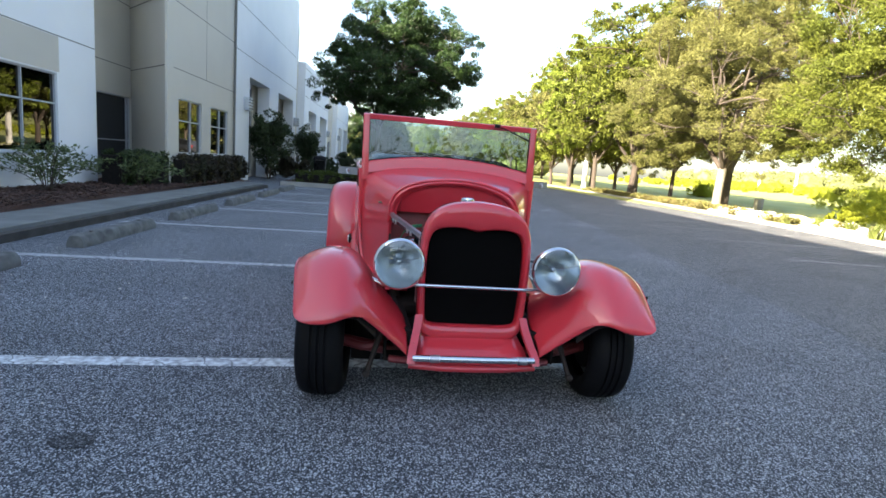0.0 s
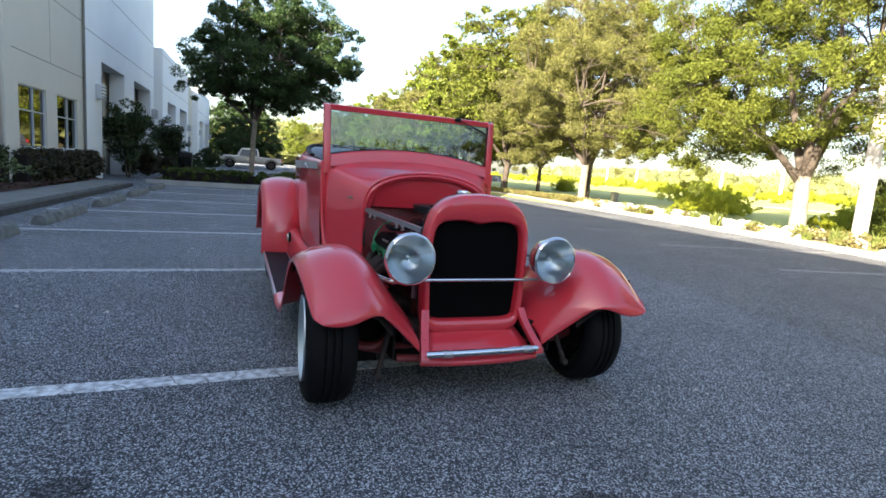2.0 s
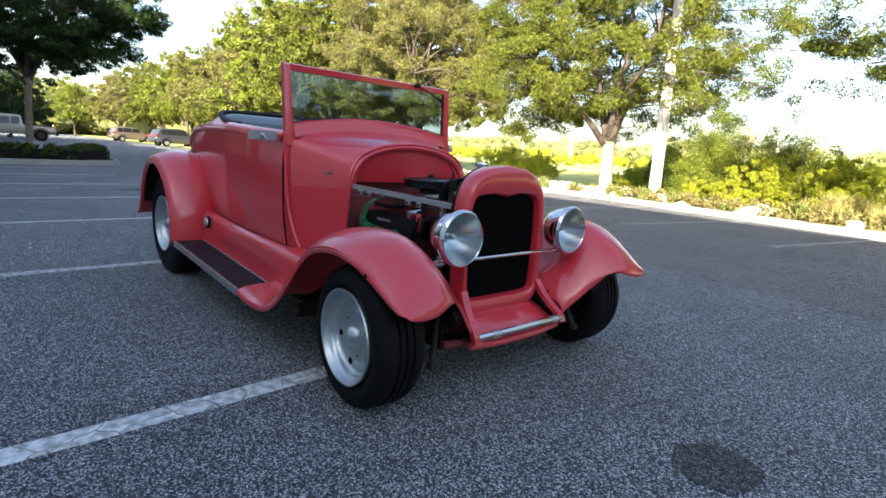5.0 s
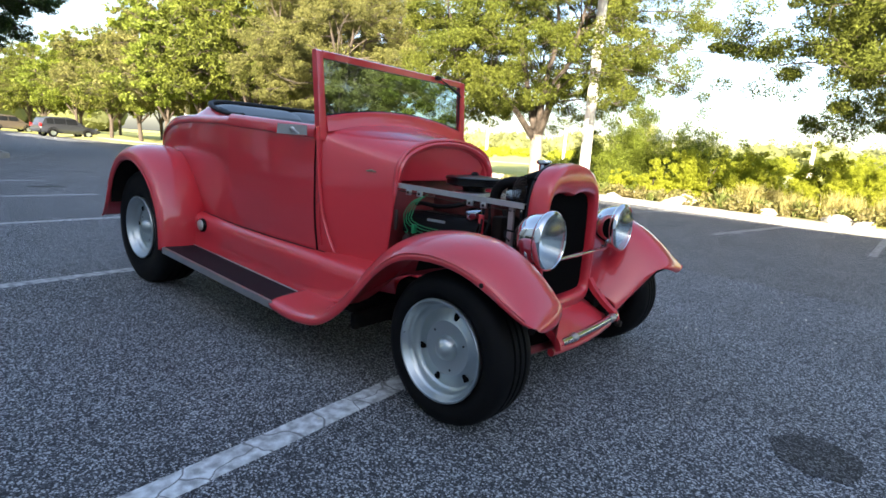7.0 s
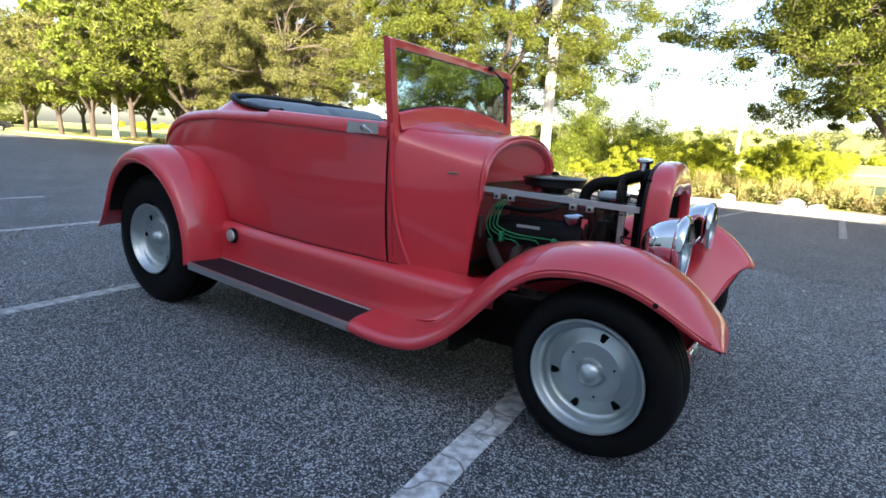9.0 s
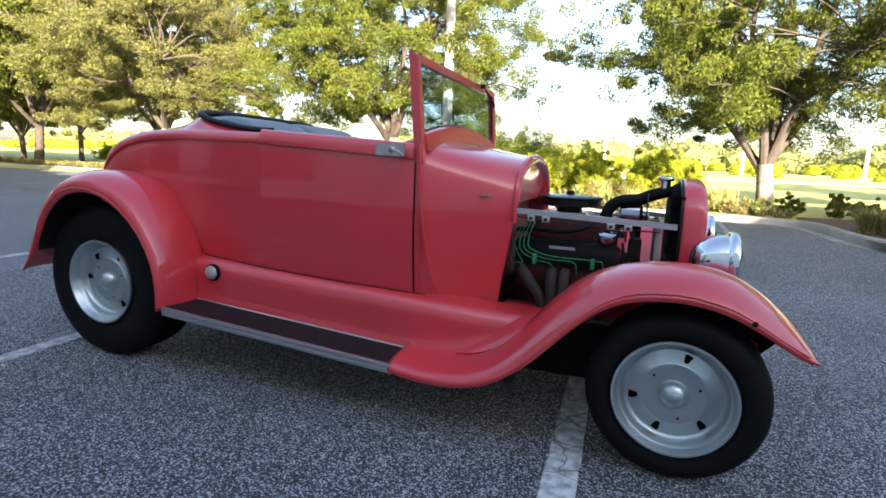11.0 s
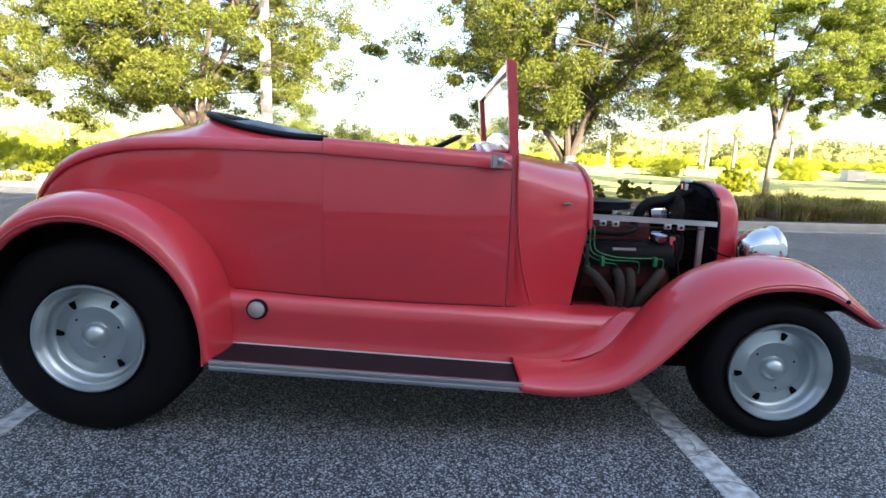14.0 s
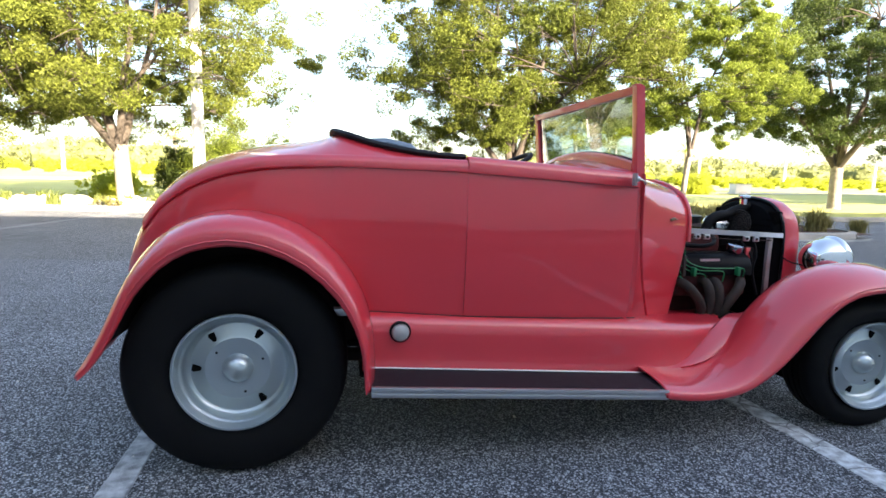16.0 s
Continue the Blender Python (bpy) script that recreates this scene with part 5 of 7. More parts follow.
        for k in (3, 8, 14):
            bm = bmesh.new()
            lathe(bm, [(0.0, 0.004), (0.004, 0.003), (0.005, 0.0)], Matrix.Translation(line[min(k, len(line) - 1)] + Vector((0.012, 0, 0.006))) @ pose(0, 0, 0, 0, 60), 8)
            part("rivet", bm, PINK, br)
    bm = bmesh.new()
    tube(bm, [(0.232, -0.295, 0.262), (0.237, -0.15, 0.262), (0.238, 0, 0.262), (0.237, 0.15, 0.262), (0.232, 0.295, 0.262)], 0.017, 14)
    bar = part("bumper_bar", bm, CHROME, car, "round chrome bumper bar")
    for y in (-0.19, 0.235):
        bm = bmesh.new()
        tube(bm, [(0.236, y - 0.022, 0.262), (0.237, y + 0.022, 0.262)], 0.0195, 14)
        part("sleeve", bm, ALU, bar)
    bm = bmesh.new()
    tube(bm, [(0.12, -0.40, 0.215), (0.14, -0.2, 0.205), (0.145, 0, 0.203), (0.14, 0.2, 0.205), (0.12, 0.40, 0.215)], 0.022, 10, squash=0.8)
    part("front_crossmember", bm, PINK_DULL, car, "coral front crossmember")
    bm = bmesh.new()
    tube(bm, [(0.198, -0.31, 0.214), (0.212, -0.15, 0.208), (0.216, 0, 0.207), (0.212, 0.15, 0.208), (0.198, 0.31, 0.214)], 0.017, 12)
    part("apron_lip", bm, PINK, car, "rolled coral lip below the bumper bar")


build_shell()


# ---- headlamps ----
def build_headlamp(s):
    lamp = new("headlamp")
    lamp.parent = car
    lamp.matrix_parent_inverse = car.matrix_basis.inverted()
    m = pose(0.10, s * 0.381, 0.695, 0, 90, 0)
    bm = bmesh.new()
    lathe(bm, [(0.0, -0.068), (0.025, -0.066), (0.055, -0.056), (0.08, -0.036), (0.098, -0.006), (0.108, 0.028), (0.111, 0.055), (0.116, 0.06), (0.121, 0.068), (0.1225, 0.078), (0.119, 0.088), (0.112, 0.093), (0.109, 0.088)], m, 48)
    part("bucket", bm, CHROME, lamp, "polished chrome headlamp bucket")
    bm = bmesh.new()
    lathe(bm, [(0.109, 0.085), (0.095, 0.055), (0.075, 0.022), (0.05, 0.0), (0.02, -0.012), (0.0, -0.014)], m, 40)
    part("reflector", bm, mat("silvered_reflector", (0.66, 0.71, 0.76), 0.27, 1.0, second=(0.50, 0.55, 0.58), scale=30, amount=0.4), lamp, "silvered reflector bowl")
    bm = bmesh.new()
    lathe(bm, [(0.0, 0.035), (0.012, 0.03), (0.014, 0.0), (0.014, -0.012)], m, 16)
    part("bulb_shield", bm, CHROME, lamp)
    bm = bmesh.new()
    rows = []
    for k in range(7):
        r = 0.111 * k / 6
        rows.append((max(r, 0.0005), 0.089 + 0.016 * (1 - (k / 6) ** 2)))
    lathe(bm, rows, m, 40)
    part("lens", bm, LENS, lamp, "clear fluted glass lens", shadow=False)
    for k in range(15):
        bm = bmesh.new()
        a = -0.084 + 0.012 * k
        top = math.sqrt(0.1 ** 2 - a ** 2)
        tube(bm, [m @ Vector((-(0.028 + 0.012 * (a / 0.084) ** 2), a, 0.1)), m @ Vector((-top * 0.96, a, 0.096))], 0.0019, 5)
        part("flute", bm, FLUTE, lamp, shadow=False)
    bm = bmesh.new()
    tube(bm, curve_pts([m @ Vector((-(0.026 + 0.014 * (a / 0.088) ** 2), a, 0.1015 - 0.1 * a * a)) for a in np.linspace(-0.088, 0.088, 9)], 3), 0.0022, 6)
    part("prism_edge", bm, FLUTE, lamp, shadow=False)
    bm = bmesh.new()
    tube(bm, curve_pts([(0.09, s * 0.40, 0.58), (0.08, s * 0.44, 0.575), (0.07, s * 0.49, 0.59), (0.065, s * 0.53, 0.612)], 4), [0.016] * 4 + [0.012] * 9, 10)
    lathe(bm, [(0.0, 0.02), (0.012, 0.016), (0.028, 0.006), (0.032, 0.0), (0.032, -0.01)], pose(0.065, s * 0.545, 0.612, s * -20, 0, 0), 18)
    part("lamp_stalk", bm, CHROME, lamp, "chrome lamp stalk on the fender")
    bm = bmesh.new()
    tube(bm, curve_pts([(0.0, s * 0.40, 0.67), (-0.04, s * 0.37, 0.68), (-0.06, s * 0.33, 0.70), (-0.03, s * 0.29, 0.69)], 4), 0.004, 6)
    part("lamp_cable", bm, RUBBER, lamp, "black lamp cable")


both(build_headlamp)
bm = bmesh.new()
tube(bm, [(0.112, -0.40, 0.585), (0.125, -0.2, 0.588), (0.128, 0, 0.589), (0.125, 0.2, 0.588), (0.112, 0.40, 0.585)], 0.0085, 12)
part("lamp_bar", bm, CHROME, car, "thin chrome lamp crossbar")


# ---- engine ----
SMOKED = mat("smoked_chrome", (0.42, 0.46, 0.50), 0.14, 1.0, scale=12, amount=0.3)
SATIN = mat("satin_black_paint", (0.005, 0.005, 0.006), 0.38, second=(0.010, 0.010, 0.010), scale=10, spec=0.05)


def build_engine():
    eng = new("engine")
    eng.parent = car
    eng.matrix_parent_inverse = car.matrix_basis.inverted()
    bm = bmesh.new()
    box(bm, (-0.68, -0.2, 0.3), (-0.22, 0.2, 0.66), 0.02)
    box(bm, (-0.66, -0.13, 0.62), (-0.26, 0.13, 0.80), 0.03)
    box(bm, (-0.66, -0.31, 0.5), (-0.24, 0.31, 0.625), 0.015)
    part("block", bm, ENGINE_RED, eng, "dark oily red engine block")
    for s in (-1, 1):
        bm = bmesh.new()
        rows = []
        for x in (-0.672, -0.66, -0.24, -0.228):
            k = 0.92 if x in (-0.672, -0.228) else 1.0
            rows.append([(x, s * (0.255 + (y - 0.255) * k), 0.64 + (z - 0.64) * k) for y, z in ((0.335, 0.61), (0.335, 0.644), (0.315, 0.692), (0.285, 0.714), (0.215, 0.714), (0.19, 0.692), (0.18, 0.62))])
        loft(bm, rows, True, True)
        cover = part("valve_cover", bm, SATIN, eng, "black finned valve cover")
        for k in range(5):
            bm = bmesh.new()
            y = s * (0.222 + 0.014 * k)
            box(bm, (-0.6, y - 0.003, 0.712), (-0.34, y + 0.003, 0.719))
            part("fin", bm, BLACK, cover, smooth=False)
        bm = bmesh.new()
        box(bm, (-0.52, s * 0.317 - 0.004, 0.680), (-0.41, s * 0.317 + 0.004, 0.692))
        part("script_bar", bm, ALU, cover, "worn pale script bar", smooth=False)
        bm = bmesh.new()
        lathe(bm, [(0.02, -0.03), (0.02, 0.0), (0.036, 0.0), (0.038, 0.004), (0.041, 0.036), (0.039, 0.042), (0.034, 0.044), (0.0, 0.0445)], pose(-0.285, s * 0.262, 0.716, s * -12, 0, 0), 26)
        part("breather", bm, SMOKED, cover, "chrome breather cap")
        # exhaust headers
        for k, (x0, x1) in enumerate(((-0.655, -0.53), (-0.50, -0.49), (-0.44, -0.445), (-0.27, -0.40))):
            bm = bmesh.new()
            tube(bm, curve_pts([(x0, s * 0.29, 0.575), (x0 + (x1 - x0) * 0.25, s * 0.345, 0.575), (x0 + (x1 - x0) * 0.6, s * 0.375, 0.53), (x1, s * 0.37, 0.45), (x1 - 0.02, s * 0.33, 0.33)], 4), 0.024, 12)
            part("exhaust_runner", bm, HEADER_IRON, eng, "dark cast exhaust runner")
        # plug wires
        for k, x in enumerate((-0.62, -0.50, -0.40, -0.29)):
            bm = bmesh.new()
            y = s * (0.338 + 0.004 * k)
            z = 0.612 + 0.013 * k
            back = -0.668 + 0.019 * k
            tube(bm, curve_pts([(-0.655 + 0.008 * k, s * 0.20, 0.775 + 0.006 * k), (back + 0.012, s * 0.265, 0.765 + 0.007 * k), (back + 0.006, s * 0.305, 0.735 + 0.007 * k), (back, s * 0.33, 0.69 + 0.005 * k), (back + 0.018, y, 0.645 + 0.01 * k), (max(min(x, -0.58 + 0.03 * k) - 0.01, back + 0.04), y, z), (x - 0.03, y, z - 0.003), (x, y, z - 0.015), (x + 0.005, s * 0.33, 0.575)], 4), 0.0026, 6)
            part("plug_wire", bm, GREEN, eng, "green spark plug wire")
        for x in (-0.575, -0.33):
            bm = bmesh.new()
            box(bm, (x - 0.008, s * 0.352 - 0.014, 0.612), (x + 0.008, s * 0.352 + 0.014, 0.655), 0.003)
            part("wire_clip", bm, GREEN, eng, "green wire separator")
        bm = bmesh.new()
        box(bm, (-0.24, s * 0.285 - 0.006, 0.655), (-0.214, s * 0.285 + 0.006, 0.745), 0.003)
        part("engine_bracket", bm, PINK, eng, "coral painted bracket at the front of the engine")
    # timing cover with its bolts
    bm = bmesh.new()
    lathe(bm, [(0.0, 0.03), (0.12, 0.03), (0.14, 0.02), (0.15, 0.0), (0.15, -0.01)], pose(-0.222, 0, 0.5, 0, 90, 0), 28)
    timing = part("timing_cover", bm, ENGINE_RED, eng, "oily red timing cover")
    for k in range(8):
        bm = bmesh.new()
        a = 2 * math.pi * k / 8
        lathe(bm, [(0.0, 0.012), (0.007, 0.012), (0.008, 0.0)], pose(-0.212, 0.128 * math.cos(a), 0.5 + 0.128 * math.sin(a), 0, 90, 0), 8)
        part("cover_bolt", bm, ALU, timing)
    # air cleaner
    bm = bmesh.new()
    lathe(bm, [(0.06, 0.79), (0.06, 0.84), (0.135, 0.85), (0.148, 0.855), (0.148, 0.880), (0.154, 0.884), (0.154, 0.891), (0.146, 0.895), (0.085, 0.900), (0.03, 0.905), (0.0, 0.905)], pose(-0.485, 0, 0), 40)
    cleaner = part("air_cleaner", bm, BLACK, eng, "round black air cleaner")
    bm = bmesh.new()
    lathe(bm, [(0.02, 0.905), (0.02, 0.915), (0.012, 0.924), (0.0, 0.926)], pose(-0.485, 0, -0.004), 14)
    part("wing_nut", bm, SOOT, cleaner)
    bm = bmesh.new()
    box(bm, (-0.58, -0.07, 0.76), (-0.40, 0.07, 0.82), 0.01)
    part("carburettor", bm, ALU, eng, "dull metal carburettor")
    # top hose
    bm = bmesh.new()
    hose = curve_pts([(-0.305, -0.06, 0.72), (-0.31, -0.06, 0.80), (-0.30, -0.06, 0.845), (-0.27, -0.058, 0.878), (-0.225, -0.054, 0.892), (-0.175, -0.048, 0.897), (-0.125, -0.042, 0.918), (-0.04, -0.04, 0.948)], 4)
    tube(bm, hose, 0.027, 12)
    part("radiator_hose", bm, RUBBER, eng, "thick black radiator hose")
    bm = bmesh.new()
    lathe(bm, [(0.0, -0.05), (0.05, -0.05), (0.065, -0.04), (0.068, 0.0), (0.065, 0.04), (0.05, 0.05), (0.02, 0.055), (0.02, 0.08), (0.0, 0.08)], pose(-0.205, 0.0, 0.825, 0, 90, 0), 28)
    part("alternator", bm, SMOKED, eng, "polished alternator with dark end")
    # fan
    bm = bmesh.new()
    lathe(bm, [(0.0, 0.02), (0.035, 0.018), (0.04, 0.0), (0.04, -0.02)], pose(-0.17, 0, 0.68, 0, 90, 0), 16)
    fan = part("fan", bm, SOOT, eng, "black cooling fan")
    for k in range(6):
        a = radians(60 * k + 12)
        bm = bmesh.new()
        mm = pose(-0.17, 0, 0.68) @ Matrix.Rotation(a, 4, "X") @ Matrix.Rotation(radians(28), 4, "Z")
        box(bm, (-0.003, -0.035, 0.035), (0.003, 0.035, 0.2), 0.001, 1, mm)
        part("blade", bm, SOOT, fan, smooth=False)
    # wire guard: rings and spokes
    for q in (0.3, 0.5, 0.7, 0.9, 1.1):
        bm = bmesh.new()
        tube(bm, [(-0.135, -0.10 + 0.075 * q * math.cos(a), 0.86 + 0.062 * q * math.sin(a)) for a in (2 * math.pi * k / 20 for k in range(21))], 0.0025, 5, False)
        part("guard_ring", bm, HEADER_IRON, eng, "wire fan guard ring")
    for k in range(6):
        a = math.pi * k / 6
        bm = bmesh.new()
        tube(bm, [(-0.135, -0.10 - 0.082 * math.cos(a), 0.86 - 0.068 * math.sin(a)), (-0.135, -0.10 + 0.082 * math.cos(a), 0.86 + 0.068 * math.sin(a))], 0.002, 5)
        part("guard_spoke", bm, HEADER_IRON, eng, "wire fan guard spoke")
    # black hoses and loose cable along the cover
    for line, r in (([(-0.68, -0.22, 0.74), (-0.6, -0.27, 0.755), (-0.48, -0.28, 0.752), (-0.4, -0.25, 0.765), (-0.36, -0.18, 0.79), (-0.37, -0.1, 0.80)], 0.011), ([(-0.20, -0.27, 0.80), (-0.18, -0.29, 0.72), (-0.20, -0.30, 0.62), (-0.17, -0.31, 0.5)], 0.007), ([(-0.24, -0.25, 0.77), (-0.215, -0.3, 0.70), (-0.225, -0.31, 0.60)], 0.006)):
        bm = bmesh.new()
        tube(bm, curve_pts(line, 4), r, 8)
        part("vacuum_hose", bm, RUBBER, eng, "thin black rubber hose")
    bm = bmesh.new()
    lathe(bm, [(0.0, 0.03), (0.05, 0.03), (0.055, 0.02), (0.055, -0.02), (0.0, -0.02)], pose(-0.2, -0.12, 0.5, 0, 90, 0), 22)
    lathe(bm, [(0.0, 0.03), (0.075, 0.03), (0.08, 0.02), (0.08, -0.02), (0.0, -0.02)], pose(-0.2, 0.0, 0.42, 0, 90, 0), 24)
    part("pulleys", bm, SOOT, eng, "grimy belt pulleys")
    bm = bmesh.new()
    box(bm, (-0.20, -0.24, 0.62), (-0.145, -0.17, 0.74), 0.01)
    part("water_pump", bm, SOOT, eng, "grimy bracket beside the fan")


build_engine()


def build_hood_rail(s):
    bm = bmesh.new()
    a, b = Vector((-0.69, s * 0.405, 0.845)), Vector((-0.015, s * 0.277, 0.808))
    loft(bm, [[p + Vector((0, 0, 0.009)), p + Vector((0, -s * 0.02, 0.009)), p + Vector((0, -s * 0.02, 0.005)), p + Vector((0, -s * 0.004, 0.005)), p + Vector((0, -s * 0.004, -0.014)), p + Vector((0, 0, -0.014))] for p in (a, a.lerp(b, 0.5), b)], True, True)
    rail = part("hood_rail", bm, ALU, car, "bare aluminium hood rail")
    for k in (0.14, 0.23, 0.62, 0.72):
        p = a.lerp(b, k)
        bm = bmesh.new()
        box(bm, p + Vector((-0.016, -0.006 - s * 0.006, -0.04)), p + Vector((0.016, 0.006 - s * 0.006, -0.015)), 0.002)
        tab = part("rail_tab", bm, ALU, rail)
        bm = bmesh.new()
        box(bm, p + Vector((-0.006, s * 0.0005 - 0.002, -0.034)), p + Vector((0.006, s * 0.0005 + 0.002, -0.022)))
        part("bolt_hole", bm, SOOT, tab, "dark bolt hole", smooth=False)
    # thin linkage rod below
    bm = bmesh.new()
    tube(bm, [a + Vector((0.04, -s * 0.01, -0.03)), a.lerp(b, 0.5) + Vector((0, -s * 0.015, -0.035)), b + Vector((-0.05, -s * 0.01, -0.03))], 0.003, 6)
    part("rail_rod", bm, HEADER_IRON, rail)
    bm = bmesh.new()
    box(bm, (-0.70, s * 0.36 - 0.05, 0.412), (-0.46, s * 0.36 + 0.08, 0.424), 0.003)
    part("hood_ledge", bm, PINK, car)
    bm = bmesh.new()
    box(bm, (-0.668, s * 0.393 - 0.006, 0.62), (-0.652, s * 0.393 + 0.006, 0.72), 0.002)
    part("hood_latch", bm, HEADER_IRON, car, "dull metal hood latch")


both(build_hood_rail)


# ---- chassis ----
def build_chassis():
    # Low black pan, added to keep light off the ground below.
    bm = bmesh.new()
    box(bm, (-2.2, -0.40, 0.185), (-1.0, 0.40, 0.20), 0.006)
    box(bm, (-1.0, -0.36, 0.13), (-0.12, 0.36, 0.20), 0.01)
    part("added_belly_pan", bm, SOOT, car, "black pan added to deepen the shade under the engine and floor")
    for s in (-1, 1):
        bm = bmesh.new()
        tube(bm, [(-3.0, s * 0.42, 0.42), (-2.5, s * 0.42, 0.5), (-2.1, s * 0.42, 0.4), (-0.6, s * 0.36, 0.36), (0.12, s * 0.33, 0.32)], 0.05, 8)
        part("frame_rail", bm, SOOT, car, "black chassis rail")
        bm = bmesh.new()
        tube(bm, [(0.18, s * 0.505, 0.162), (0.16, s * 0.482, 0.23), (0.12, s * 0.44, 0.37)], [0.014, 0.012, 0.016], 10)
        lathe(bm, [(0.0, 0.02), (0.016, 0.016), (0.018, 0.0), (0.016, -0.016), (0.0, -0.02)], pose(0.18, s * 0.505, 0.162, 0, 90, 0), 14)
        part("shock_absorber", bm, HEADER_IRON, car, "rusty shock absorber")
        bm = bmesh.new()
        tube(bm, curve_pts([(0.02, s * 0.40, 0.30), (0.05, s * 0.5, 0.25), (0.02, s * 0.6, 0.26)], 4), 0.022, 8)
        part("steering_arm", bm, PINK_DULL, car, "coral steering arm")
    bm = bmesh.new()
    tube(bm, [(0, -0.66, 0.27), (0, -0.4, 0.22), (0, 0.4, 0.22), (0, 0.66, 0.27)], 0.03, 10)
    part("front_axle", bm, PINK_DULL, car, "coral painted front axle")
    bm = bmesh.new()
    tube(bm, [(-2.63, -0.66, 0.39), (-2.63, -0.14, 0.39), (-2.63, 0, 0.39), (-2.63, 0.14, 0.39), (-2.63, 0.66, 0.39)], [0.045, 0.05, 0.14, 0.05, 0.045], 14)
    part("rear_axle", bm, SOOT, car, "black rear axle")
    # Sheets added under the body so the ground there stays dark.
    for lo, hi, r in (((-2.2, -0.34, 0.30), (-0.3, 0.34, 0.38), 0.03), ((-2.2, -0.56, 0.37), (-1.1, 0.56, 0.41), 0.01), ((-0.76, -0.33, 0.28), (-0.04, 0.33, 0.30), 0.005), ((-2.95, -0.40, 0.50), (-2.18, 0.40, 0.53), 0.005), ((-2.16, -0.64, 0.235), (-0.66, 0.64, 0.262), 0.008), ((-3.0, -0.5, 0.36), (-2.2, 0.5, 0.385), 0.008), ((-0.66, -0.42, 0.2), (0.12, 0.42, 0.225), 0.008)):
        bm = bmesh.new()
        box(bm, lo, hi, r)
        part("added_underbody_panel", bm, SOOT, car, "dark panel added to deepen the shade under the car")
    # Upright panels added beside the front wheels to stop light from passing.
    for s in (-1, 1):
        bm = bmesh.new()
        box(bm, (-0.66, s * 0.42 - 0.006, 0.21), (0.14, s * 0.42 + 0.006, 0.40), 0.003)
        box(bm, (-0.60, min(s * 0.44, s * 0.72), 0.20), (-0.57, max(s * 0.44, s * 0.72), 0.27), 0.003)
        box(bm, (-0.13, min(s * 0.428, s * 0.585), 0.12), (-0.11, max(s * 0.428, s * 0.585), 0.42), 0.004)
        part("added_inner_panel", bm, SOOT, car, "black panel added to block light behind the front wheel")
    bm = bmesh.new()
    tube(bm, [(-0.5, -0.3, 0.28), (-1.4, -0.28, 0.24), (-2.2, -0.3, 0.26), (-2.9, -0.36, 0.34)], 0.03, 10)
    part("exhaust_pipe", bm, HEADER_IRON, car, "dull exhaust pipe")
    bm = bmesh.new()
    box(bm, (-2.34, -0.70, 0.545), (-2.22, -0.66, 0.572), 0.003)
    part("fender_brace", bm, ALU, car, "small bare metal fender brace")


build_chassis()


# ---- wheels ----
# Lighter rubber: the light that shoulder lugs catch is put into colour.
TREAD = mat("lightened_tread_rubber", (0.022, 0.022, 0.023), 0.7, second=(0.034, 0.033, 0.032), scale=18, spec=0.15)
SLOT_BLACK = mat("black_slot_hollow", (0.004, 0.004, 0.004), 0.9, scale=8, spec=0.05)


